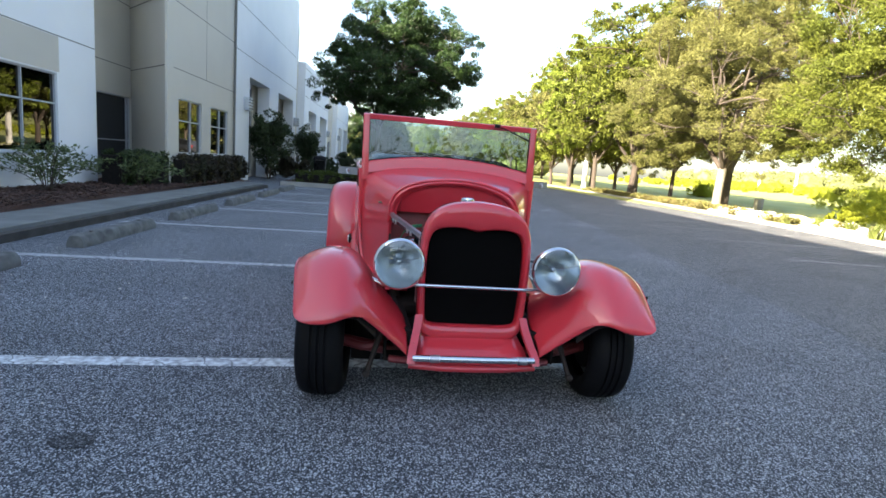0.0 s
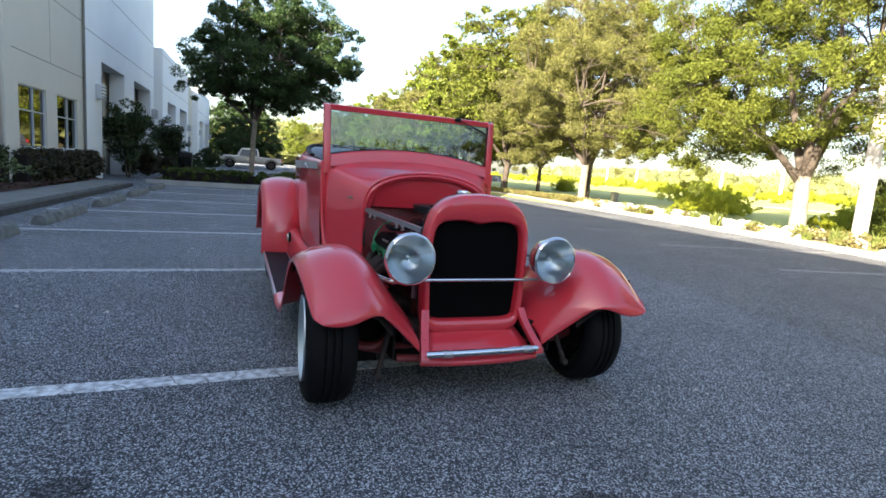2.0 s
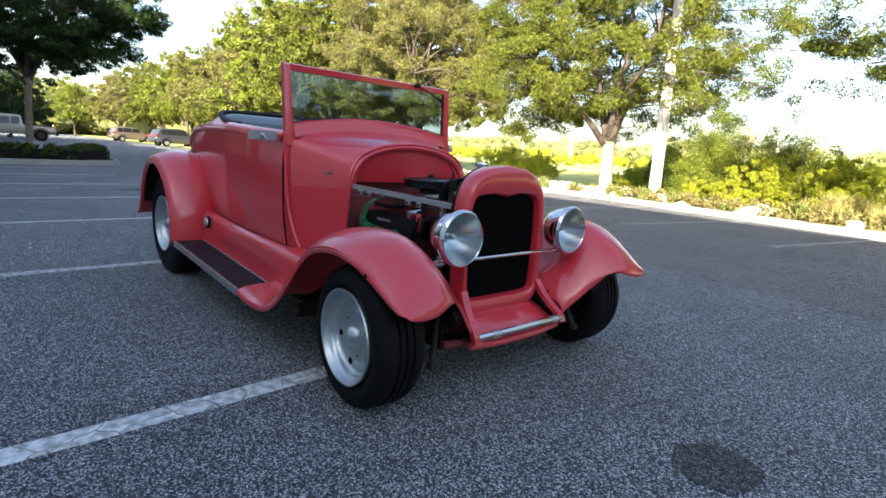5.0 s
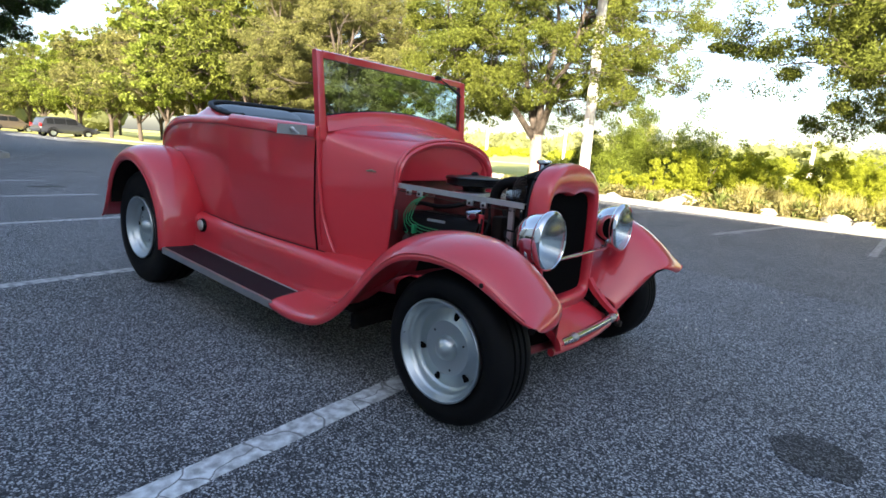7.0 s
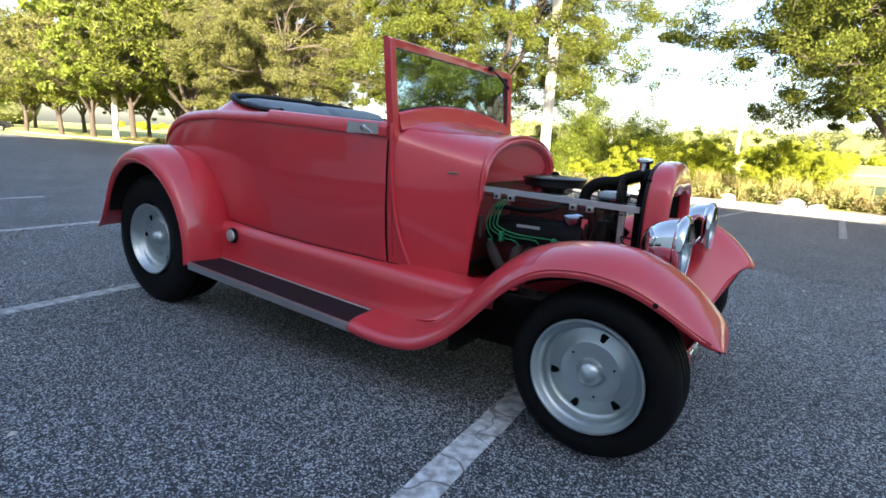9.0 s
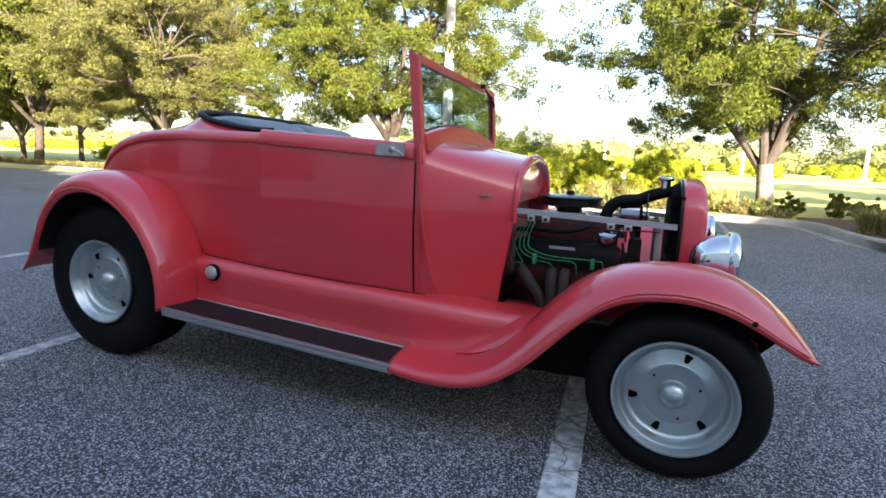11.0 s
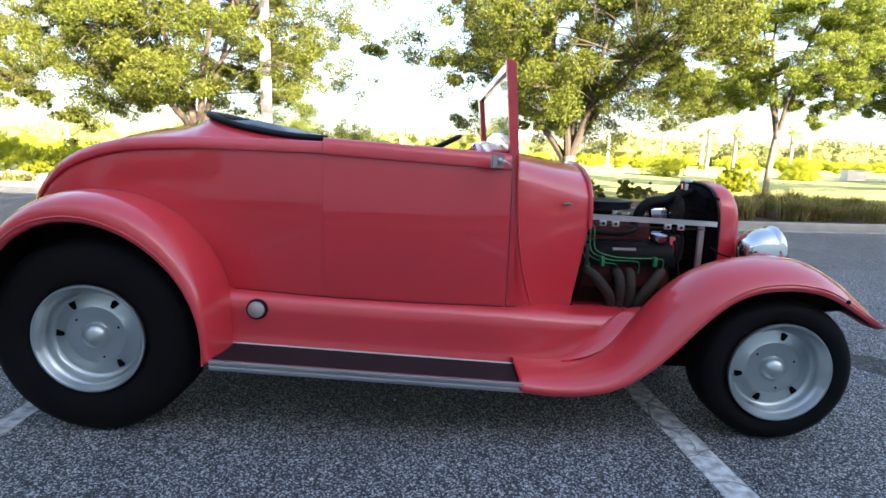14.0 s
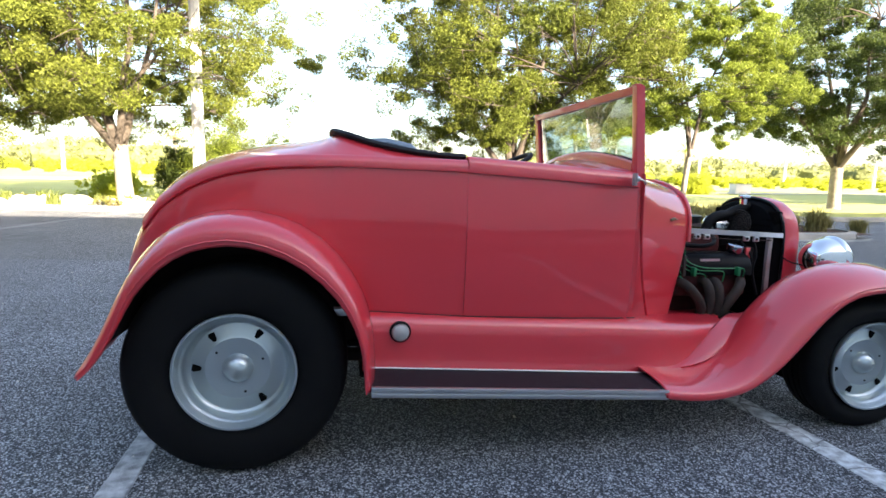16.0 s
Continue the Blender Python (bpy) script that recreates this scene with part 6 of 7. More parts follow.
def build_wheel(x, y, z, s, R, W, rim, slots, steer=0.0):
    wheel = new("wheel")
    wheel.parent = car
    wheel.matrix_parent_inverse = car.matrix_basis.inverted()
    # z axis outward, 0 at the outer tyre face
    m = Matrix.Translation((x, y, 0)) @ Matrix.Rotation(radians(steer), 4, "Z") @ Matrix.Translation((-x, -y, 0)) @ axis_y(x, y, z, s)
    prof = [(rim * 0.96, -W + 0.02), (rim * 1.03, -W + 0.004), (rim * 1.25, -W - 0.004), (R * 0.93, -W + 0.012), (R * 0.985, -W + 0.035), (R, -W + 0.06)]
    grooves = 3
    w0, w1 = -W + 0.06, -0.06
    for g in range(grooves):
        c = w0 + (w1 - w0) * (g + 0.5) / grooves
        prof += [(R + 0.001, c - 0.006), (R - 0.009, c - 0.004), (R - 0.009, c + 0.004), (R + 0.001, c + 0.006)]
    prof += [(R, -0.06), (R * 0.985, -0.035), (R * 0.95, -0.016), (R * 0.88, -0.004), (rim + (R - rim) * 0.45, 0.002), (rim * 1.12, -0.004), (rim * 1.03, -0.012), (rim * 0.96, -0.03)]
    bm = bmesh.new()
    lathe(bm, prof, m, 64)
    tyre = part("tyre", bm, RUBBER, wheel, "black rubber tyre", sharp=50)
    # shoulder lugs share one mesh
    bm = bmesh.new()
    box(bm, (R * 0.945, -0.009, -0.062), (R * 0.981, 0.006, -0.032))
    lug = bpy.data.meshes.new("tread_lug")
    bm.to_mesh(lug)
    bm.free()
    lug.materials.append(TREAD)
    for k in range(56 if R > 0.35 else 0):
        ob = new("tread_lug", lug)
        ob.parent = tyre
        ob.matrix_basis = m @ Matrix.Rotation(2 * math.pi * k / 56, 4, "Z")
    bm = bmesh.new()
    q = rim / 0.205
    lathe(bm, [(0.196 * q, -0.14), (0.198 * q, -0.03), (0.2 * q, -0.006), (0.207 * q, 0.004), (0.2085 * q, 0.0), (0.206 * q, 0.006), (0.199 * q, 0.006), (0.194 * q, -0.002), (0.189 * q, -0.014), (0.184 * q, -0.022), (0.180 * q, -0.026), (0.176 * q, -0.04), (0.172 * q, -0.052), (0.166 * q, -0.059), (0.160 * q, -0.062), (0.118 * q, -0.055), (0.110 * q, -0.0495), (0.075 * q, -0.050), (0.068 * q, -0.052), (0.05 * q, -0.051)], m, 56)
    disc = part("rim", bm, STEEL, wheel, "dull silver steel wheel", sharp=30)
    bm = bmesh.new()
    lathe(bm, [(0.053 * q, -0.052), (0.050 * q, -0.043), (0.043 * q, -0.03), (0.030 * q, -0.017), (0.014 * q, -0.01), (0.0, -0.0085)], m, 32)
    part("hub_cap", bm, STEEL, disc, "domed silver hub cap")
    for a in slots:
        bm = bmesh.new()
        mm = m @ Matrix.Rotation(radians(a), 4, "Z")
        pts = [(0.120, -0.004), (0.126, -0.010), (0.150, -0.017), (0.155, 0.003), (0.148, 0.009), (0.124, 0.006)]
        loft(bm, [[mm @ Vector((r * q, t, h)) for r, t in pts] for h in (-0.075, -0.0545)], True, True)
        part("slot", bm, SLOT_BLACK, disc, "dark vent slot")
    for a in (20, 140, 285):
        bm = bmesh.new()
        mm = m @ Matrix.Rotation(radians(a), 4, "Z") @ Matrix.Translation((0.09 * q, 0, -0.05))
        lathe(bm, [(0.0, 0.003), (0.004, 0.002), (0.005, 0.0)], mm, 8)
        part("rivet", bm, SOOT, disc)
    bm = bmesh.new()
    lathe(bm, [(0.0, -0.18), (0.13, -0.18), (0.14, -0.17), (0.14, -0.10), (0.0, -0.09)], m, 24)
    part("brake_drum", bm, SOOT, wheel, "dark brake drum")


for s in (-1, 1):
    build_wheel(-0.006, s * 0.818, 0.293, s, 0.293, 0.215, 0.1945, (77, 194, 252, 317), -3.5)
    build_wheel(-2.637, s * 0.804, 0.381, s, 0.381, 0.28, 0.2055, (60, 127, 180, 306))


# ---- plants ----
def leaf_cloud(name, centres, radii, per, size, material, parent=None, label="", flat=0.75, seed=1, single=False):
    """Many small folded leaves gathered in clumps, one mesh."""
    rng = np.random.default_rng(seed)
    C = np.repeat(np.asarray(centres, float), per, axis=0)
    R = np.repeat(np.asarray(radii, float), per)
    n = len(C)
    d = rng.normal(size=(n, 3))
    d /= np.linalg.norm(d, axis=1)[:, None]
    r = R * rng.uniform(0.25, 1.0, n) ** 0.6
    P = C + d * r[:, None] * np.array([1, 1, flat])
    a = rng.normal(size=(n, 3)) + d * 0.5
    a /= np.linalg.norm(a, axis=1)[:, None]
    b = np.cross(a, rng.normal(size=(n, 3)) + np.array([0, 0, 0.8]))
    b /= np.linalg.norm(b, axis=1)[:, None] + 1e-9
    s = size * rng.uniform(0.6, 1.4, n)
    a, b = a * s[:, None], b * (s * 0.45)[:, None]
    up = np.cross(a, b)
    up = up / (np.linalg.norm(up, axis=1)[:, None] + 1e-9) * (s * 0.18)[:, None]
    if single:
        V = np.stack([P - a, P + b * 1.3 + up, P + a], axis=1).reshape(-1, 3)
        corners, tris = 3, np.arange(n * 3)
    else:
        V = np.stack([P - a, P + b + up, P + a, P - b + up], axis=1).reshape(-1, 3)
        idx = np.arange(n) * 4
        corners, tris = 4, np.stack([idx, idx + 1, idx + 2, idx, idx + 2, idx + 3], axis=1).ravel()
    me = bpy.data.meshes.new(name)
    me.vertices.add(n * corners)
    me.vertices.foreach_set("co", V.astype(np.float32).ravel())
    me.loops.add(len(tris))
    me.loops.foreach_set("vertex_index", tris.astype(np.int32))
    me.polygons.add(len(tris) // 3)
    me.polygons.foreach_set("loop_start", np.arange(0, len(tris), 3, dtype=np.int32))
    me.update(calc_edges=True)
    me.materials.append(material)
    ob = new(name, me)
    if parent is not None:
        ob.parent = parent
    if label:
        ob["label"] = label
    return ob


def make_tree(seed, height, width, clear, trunk_r, leaf_mat, bark_mat, label, boughs=80, clumps=9, per=300, leaf=0.045, forks=6, name="oak_tree", low=1.6, gaps=(), arch=0.3, spread=1.0, open_side=False, bias=0.0):
    """A tree at the origin: forking trunk, limbs, and separate boughs of leaf sprays with gaps between them."""
    rng = random.Random(seed)
    t = thing(name, (0, 0, 0), label, "tree", "trees of the parking lot")
    bm = bmesh.new()
    lean = Vector((rng.uniform(-.2, .2), rng.uniform(-.2, .2), 0))
    fork = Vector((lean.x * 0.6, lean.y * 0.6, clear))
    tr = curve_pts([(0, 0, -0.15), (0.02, 0, 0.12), (lean.x * 0.2, lean.y * 0.2, clear * 0.5), tuple(fork)], 5)
    n = len(tr)
    tube(bm, tr, [trunk_r * (1.45 - 0.4 * min(i / 4, 1)) * (1 - 0.2 * i / (n - 1)) * (1 + 0.06 * noise.noise(Vector((i * 0.7, seed, 0)))) for i in range(n)], 14)
    part("trunk", bm, bark_mat, t, "tapered grey-brown trunk")
    z0 = low + 0.38 * (height - low)
    heads = []
    for _ in range(9000):
        if len(heads) >= boughs:
            break
        d = Vector((rng.gauss(0, 1), rng.gauss(0, 1), rng.gauss(0, 1))).normalized()
        r = rng.uniform(0.42, 0.93) * (1 + 0.3 * noise.noise(d * 1.5 + Vector((seed * 1.7, 0, 0))))
        p = Vector((d.x * r * width / 2, d.y * r * width / 2 + bias, z0 + d.z * r * ((height - z0) if d.z > 0 else (z0 - low))))
        if p.z < clear + 1.0 and math.hypot(p.x, p.y) < arch * width:
            continue
        if p.z < low + max(math.hypot(p.x, p.y) / (width / 2) - 0.5, 0) * 3.4:
            continue
        if any((p.x - a) ** 2 + (p.y - b) ** 2 < c ** 2 for a, b, c in gaps):
            continue
        along, across = p.x * 0.5 - p.y * 0.87, p.x * 0.87 + p.y * 0.5
        if open_side and along > -0.6 and abs(across) < 1.15 and p.z < clear + 0.75 + 0.42 * along:
            continue
        size = width * rng.uniform(0.062, 0.112) * spread
        if any((p - q).length < 0.5 * (size + u) for q, u in heads):
            continue
        heads.append((p, size))
    limbs = []
    for k in range(forks):
        bm = bmesh.new()
        ang = 2 * math.pi * (k + rng.uniform(-.3, .3)) / forks + seed
        steep = k % 2 == 0
        reach = width / 2 * (rng.uniform(0.2, 0.4) if steep else rng.uniform(0.5, 0.75))
        if any((math.cos(ang) * reach - a) ** 2 + (math.sin(ang) * reach - b) ** 2 < (c + 1.1) ** 2 for a, b, c in gaps):
            reach *= 0.35
        top = clear + (height - clear) * (rng.uniform(0.65, 0.85) if steep else rng.uniform(0.25, 0.5))
        start = tr[-1] - Vector((0, 0, rng.uniform(0.05, 0.35)))
        end = Vector((math.cos(ang) * reach, math.sin(ang) * reach, top))
        mid = start.lerp(end, 0.45) + Vector((rng.uniform(-.35, .35), rng.uniform(-.35, .35), 0.04 * height))
        limb = curve_pts([start, start.lerp(mid, 0.5) + Vector((rng.uniform(-.18, .18), rng.uniform(-.18, .18), 0.1)), mid, mid.lerp(end, 0.5) + Vector((rng.uniform(-.25, .25), rng.uniform(-.25, .25), 0)), end], 4)
        m = len(limb)
        tube(bm, limb, [trunk_r * 0.56 * (1 - 0.88 * (i / (m - 1)) ** 0.7) + 0.008 for i in range(m)], 8)
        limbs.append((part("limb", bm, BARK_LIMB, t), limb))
    for p, size in heads:
        bough, limb = min(limbs, key=lambda l: min((q - p).length for q in l[1][4:]))
        q = min(limb[4:], key=lambda v: (v - p).length + max(v.z - p.z, 0) * 0.4)
        bm = bmesh.new()
        mid = q.lerp(p, 0.5) + Vector((rng.uniform(-.2, .2), rng.uniform(-.2, .2), 0.16))
        tube(bm, curve_pts([q, mid, p], 3), [0.034, 0.03, 0.026, 0.021, 0.017, 0.013, 0.008], 5)
        for _ in range(5):
            e = p + Vector((rng.gauss(0, 1), rng.gauss(0, 1), rng.gauss(0.1, 0.7))).normalized() * size * rng.uniform(0.7, 1.1)
            tube(bm, [p.lerp(mid, rng.uniform(0, 0.5)), p.lerp(e, 0.5) + Vector((0, 0, 0.04)), e], [0.012, 0.009, 0.004], 4)
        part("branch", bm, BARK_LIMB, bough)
    cs, rs = [], []
    for p, size in heads:
        for _ in range(clumps):
            d = Vector((rng.gauss(0, 1), rng.gauss(0, 1), rng.gauss(0.25, 0.9))).normalized()
            c = p + Vector((d.x, d.y, d.z * 0.72)) * size * rng.uniform(0.4, 1.05)
            cs.append(c)
            rs.append(size * rng.uniform(0.24, 0.46))
        if p.z < low + 1.2:
            cs.append(p - Vector((0, 0, size * rng.uniform(0.5, 0.9))))
            rs.append(size * 0.25)
    leaf_cloud("crown", cs, rs, per, leaf, leaf_mat, t, "crown of many small leaves in loose sprays", seed=seed, flat=0.7, single=True)
    return t


def place(t, x, y, z=None, turn=0.0, size=1.0, first=False):
    m = pose(x, y, ground_height(x, y) if z is None else z, 0, 0, turn)
    if first:
        t.matrix_basis = m
        t.scale = (size, size, size)
        return t
    c = copy_thing(t, m)
    c.scale = (size, size, size)
    return c


oak = make_tree(3, 10.6, 11.2, 1.75, 0.25, LEAF, BARK, "large live oak with pale grey trunk and sunlit green crown", 150, 9, 300, 0.047, gaps=((2.6, -1.0, 1.6), (5.6, -0.6, 1.9)), low=1.2, arch=0.2, open_side=True)
place(oak, -8.9, 15.5, first=True)
spreading_oak = make_tree(31, 10.8, 11.6, 1.35, 0.25, LEAF, BARK, "spreading live oak with low hanging sunlit boughs", 150, 9, 300, 0.047, low=1.5, arch=0.16, open_side=True)
place(spreading_oak, 2.75, 12.8, size=0.84, first=True)
olive = make_tree(8, 10.8, 10.8, 1.9, 0.2, LEAF_OLIVE, BARK, "tall olive-green oak with an airy crown", 150, 9, 270, 0.045, forks=8, low=1.3, arch=0.2, open_side=True)
place(olive, -19.8, 15.3, first=True)
lime = make_tree(15, 9.9, 8.4, 2.5, 0.12, LEAF_LIME, BARK, "bright yellow-green tree with slim pale trunk", 100, 9, 290, 0.047, forks=5, low=2.0, open_side=True)
place(lime, 9.6, 14.4, turn=10, size=0.86, first=True)
shady_oak = make_tree(44, 10.4, 10.2, 1.9, 0.27, LEAF_SHADE, BARK, "sturdy oak beside the bright young tree, shade put into its leaf colour", 120, 9, 240, 0.053, low=1.4, open_side=True)
place(shady_oak, 19.4, 17.6, first=True)
far_oak = make_tree(4, 10.4, 10.4, 1.9, 0.2, LEAF, BARK_DARK, "broad oak further along the row, green crown in sun", 135, 8, 58, 0.115)
place(far_oak, -28.5, 15.6, turn=200, size=1.1, first=True)
far_olive = make_tree(9, 10.8, 10.2, 1.8, 0.19, LEAF_OLIVE, BARK_DARK, "olive-green oak further along the row", 135, 8, 58, 0.115)
place(far_olive, -25, 19.5, turn=130, size=1.1, first=True)
far_lime = make_tree(16, 10.8, 9.6, 2.1, 0.17, LEAF_LIME, BARK_DARK, "yellow-green tree further along the row", 125, 8, 58, 0.115)
place(far_lime, -35.5, 16.2, turn=40, size=1.1, first=True)
for kind, x, y, turn, size in ((far_olive, -43, 17.2, 100, 1.08), (far_oak, -50, 18.0, 20, 0.95), (far_lime, -33, 21, 290, 0.9), (far_olive, -58, 18.5, 220, 1.0), (far_lime, -66, 18, 120, 1.0), (far_oak, -75, 17.5, 320, 0.92), (far_olive, -86, 15, 20, 0.85), (far_lime, -97, 11, 70, 0.8), (far_oak, -106, 5, 170, 0.75), (far_olive, -112, -2, 250, 0.72), (far_olive, -46, 23, 30, 0.9), (far_oak, -40, 22, 300, 0.9), (far_olive, 29, 18.5, 60, 1.0), (far_lime, -54, 24, 200, 0.95), (far_oak, -62, 25, 60, 1.0), (far_olive, -71, 24, 340, 1.0), (far_lime, -81, 23, 10, 1.0), (far_oak, -91, 20, 90, 1.1)):
    place(kind, x, y, turn=turn, size=size)
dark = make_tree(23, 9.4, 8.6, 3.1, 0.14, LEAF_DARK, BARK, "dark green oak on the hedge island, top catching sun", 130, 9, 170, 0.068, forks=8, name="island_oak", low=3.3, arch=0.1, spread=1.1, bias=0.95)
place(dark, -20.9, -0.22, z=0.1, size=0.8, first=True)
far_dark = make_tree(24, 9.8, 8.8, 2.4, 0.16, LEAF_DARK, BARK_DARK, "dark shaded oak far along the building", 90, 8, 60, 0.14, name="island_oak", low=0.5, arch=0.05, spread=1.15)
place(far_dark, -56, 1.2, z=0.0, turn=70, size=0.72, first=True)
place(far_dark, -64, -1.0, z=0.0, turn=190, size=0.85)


def bush(x, y, w, h, material, label, seed, leaf=0.06, per=70, name="shrub", group="shrubs", z=None, density=1.0, loose=0.0):
    """A rounded shrub: short stems and leaf clumps down to the ground."""
    rng = random.Random(seed)
    zz = ground_height(x, y) if z is None else z
    t = thing(name, (x, y, zz), label, "shrub", group)
    n = int(max(14, 62 * w * h ** 0.5 * density))
    cs, rs = [], []
    lobes = [(rng.uniform(-.3, .3) * w, rng.uniform(-.3, .3) * w, rng.uniform(0.55, 1.0) * h, rng.uniform(0.22, 0.34) * w) for _ in range(6)]
    lobes[0] = (0.05 * w, 0, h, 0.3 * w)
    for _ in range(n):
        lx, ly, lh, lr = rng.choice(lobes)
        a, r, k = rng.uniform(0, 6.283), math.sqrt(rng.random()), rng.random()
        prof = math.sqrt(max(1 - (k - 0.2) ** 2 / 0.66, 0.02))
        cs.append((lx + math.cos(a) * r * lr * prof, ly + math.sin(a) * r * lr * prof, 0.06 + k * lh * (1 + rng.uniform(-loose, loose))))
        rs.append(rng.uniform(0.45, 0.95) * min(w, h) * 0.14)
    for _ in range(6):
        bm = bmesh.new()
        e = Vector(rng.choice(cs))
        tube(bm, curve_pts([(e.x * 0.1, e.y * 0.1, -0.05), (e.x * 0.45, e.y * 0.45, e.z * 0.5), tuple(e)], 3), [0.022, 0.02, 0.018, 0.015, 0.012, 0.01, 0.008], 5)
        stem = part("stem", bm, BARK_DARK)
        stem.parent = t
    leaf_cloud("foliage", cs, rs, per, leaf, material, t, seed=seed, flat=0.9, single=True)
    return t


def hedge(p0, p1, width, height, z, material, label, seed, leaf=0.045, per=30):
    """A clipped hedge as one dense run of leaves over a dark twig core."""
    rng = random.Random(seed)
    a, b = Vector((*p0, z)), Vector((*p1, z))
    d = b - a
    side = Vector((-d.y, d.x, 0)).normalized()
    t = thing("hedge", a.lerp(b, 0.5), label, "hedge", "clipped hedges")
    cs, rs = [], []
    for _ in range(int(d.length * (width + 2 * height) * 26)):
        f, u = rng.random(), rng.random() * (width + 2 * height)
        if u < height:
            off, zz = -width / 2, u
        elif u < height + width:
            off, zz = u - height - width / 2, height
        else:
            off, zz = width / 2, u - height - width
        p = a + d * f + side * (off * rng.uniform(0.85, 1.0)) + Vector((0, 0, zz + 0.05 * noise.noise(Vector((f * d.length * 1.3, 0, seed)))))
        cs.append(p - t.matrix_basis.translation)
        rs.append(rng.uniform(0.06, 0.12))
    leaf_cloud("foliage", cs, rs, per, leaf, material, t, seed=seed, flat=1.0)
    bm = bmesh.new()
    s2 = side * (width / 2 - 0.07)
    loft(bm, [[p + s2 + Vector((0, 0, 0.02)), p + s2 + Vector((0, 0, height - 0.07)), p - s2 + Vector((0, 0, height - 0.07)), p - s2 + Vector((0, 0, 0.02))] for p in (a, a.lerp(b, 0.5), b)], True, True)
    part("twig_core", bm, SOOT, t, "dark twigs inside the hedge", smooth=False)
    return t


# planting by the building
def loc(x, y):
    p = BLD @ Vector((x, y, 0))
    return p.x, p.y


hedge(loc(-9.9, -2.1), loc(-11.5, -1.75), 0.6, 0.74, 0.12, LEAF_HEDGE, "clipped dark green hedge in the mulch bed", 31)
hedge(loc(-11.6, -1.37), loc(-17.2, -1.36), 0.36, 0.70, 0.12, LEAF_PLUM, "copper-brown clipped hedge below the windows", 32)
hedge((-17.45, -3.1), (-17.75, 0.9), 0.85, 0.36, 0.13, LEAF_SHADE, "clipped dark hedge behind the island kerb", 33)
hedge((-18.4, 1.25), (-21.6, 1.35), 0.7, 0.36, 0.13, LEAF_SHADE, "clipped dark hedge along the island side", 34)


def fountain_shrub(x, y, w, h, z, label, seed):
    """A loose shrub of arching stems with long narrow leaves."""
    rng = random.Random(seed)
    t = thing("shrub", (x, y, z), label, "shrub", "shrubs")
    verts, faces = [], []
    for k in range(46):
        a, out = rng.uniform(0, 6.283), rng.uniform(0.15, 0.52) * w
        hh = h * rng.uniform(0.55, 1.0) * (1 - 0.35 * (out / (0.52 * w)) ** 2)
        d = Vector((math.cos(a), math.sin(a), 0))
        line = curve_pts([d * 0.04 + Vector((0, 0, -0.04)), d * out * 0.35 + Vector((0, 0, hh * 0.6)), d * out * 0.75 + Vector((0, 0, hh * 0.97)), d * out + Vector((0, 0, hh * 0.92))], 4)
        if k % 3 == 0:
            bm = bmesh.new()
            tube(bm, line, [0.009 - 0.0005 * i for i in range(len(line))], 5)
            stem = part("stem", bm, BARK_DARK)
            stem.parent = t
        for _ in range(30):
            p = line[rng.randrange(3, len(line))] + Vector((rng.gauss(0, 0.03), rng.gauss(0, 0.03), rng.gauss(0, 0.03)))
            v = (d * rng.uniform(-0.2, 1.0) + Vector((rng.gauss(0, 0.6), rng.gauss(0, 0.6), rng.uniform(0.0, 1.1)))).normalized() * rng.uniform(0.07, 0.14)
            sd = v.cross(Vector((rng.gauss(0, 1), rng.gauss(0, 1), 0.6))).normalized() * rng.uniform(0.01, 0.018)
            b = len(verts)
            verts += [p, p + v * 0.5 + sd, p + v + Vector((0, 0, -0.02)), p + v * 0.5 - sd]
            faces.append((b, b + 1, b + 2, b + 3))
    me = bpy.data.meshes.new("foliage")
    me.from_pydata(verts, [], faces)
    me.materials.append(LEAF_PALE)
    ob = new("foliage", me)
    ob.parent = t


fountain_shrub(*loc(-10.3, -1.75), 1.9, 0.8, 0.12, "loose sprawling shrub with long pale-edged leaves in mulch", 41)
fountain_shrub(*loc(-7.75, -2.1), 1.5, 1.0, 0.12, "loose arching leafy shrub below the window", 43)


def standard_tree(x, y, h, w, label, seed):
    rng = random.Random(seed)
    t = thing("small_tree", (x, y, 0.15), label, "tree", "small trees by the building")
    bm = bmesh.new()
    for k in range(3):
        a = 2.1 * k + seed
        tube(bm, curve_pts([(0.05 * math.cos(a), 0.05 * math.sin(a), -0.1), (0.12 * math.cos(a), 0.12 * math.sin(a), h * 0.3), (0.35 * w * math.cos(a) * 0.6, 0.35 * w * math.sin(a) * 0.6, h * 0.7)], 4), [0.035 - 0.0028 * i for i in range(9)], 6)
    stem = part("stem", bm, BARK_DARK)
    stem.parent = t
    cs = []
    for _ in range(120):
        v = Vector((rng.gauss(0, 1), rng.gauss(0, 1), rng.gauss(0, 1))).normalized() * rng.uniform(0.3, 1)
        cs.append((v.x * w / 2, v.y * w / 2, h * 0.58 + v.z * h * 0.42))
    leaf_cloud("crown", cs, [w * 0.14] * len(cs), 90, 0.05, LEAF_HEDGE, t, seed=seed)


standard_tree(-19.3, -4.35, 2.45, 1.65, "round-headed small tree with dark leaves", 51)
standard_tree(-27.2, -3.75, 2.4, 1.6, "round-headed small tree with dark leaves", 52)
bush(-21.4, -3.95, 1.5, 0.95, LEAF_PLUM, "copper-leaved shrub by the entrance", 53, z=0.1)
bush(-24.4, -3.85, 1.3, 0.85, LEAF_PLUM, "copper-leaved shrub by the entrance", 56, z=0.1)
bush(-30, -3.35, 1.9, 0.9, LEAF_HEDGE, "dark shrub by the entrance", 54, z=0.1)
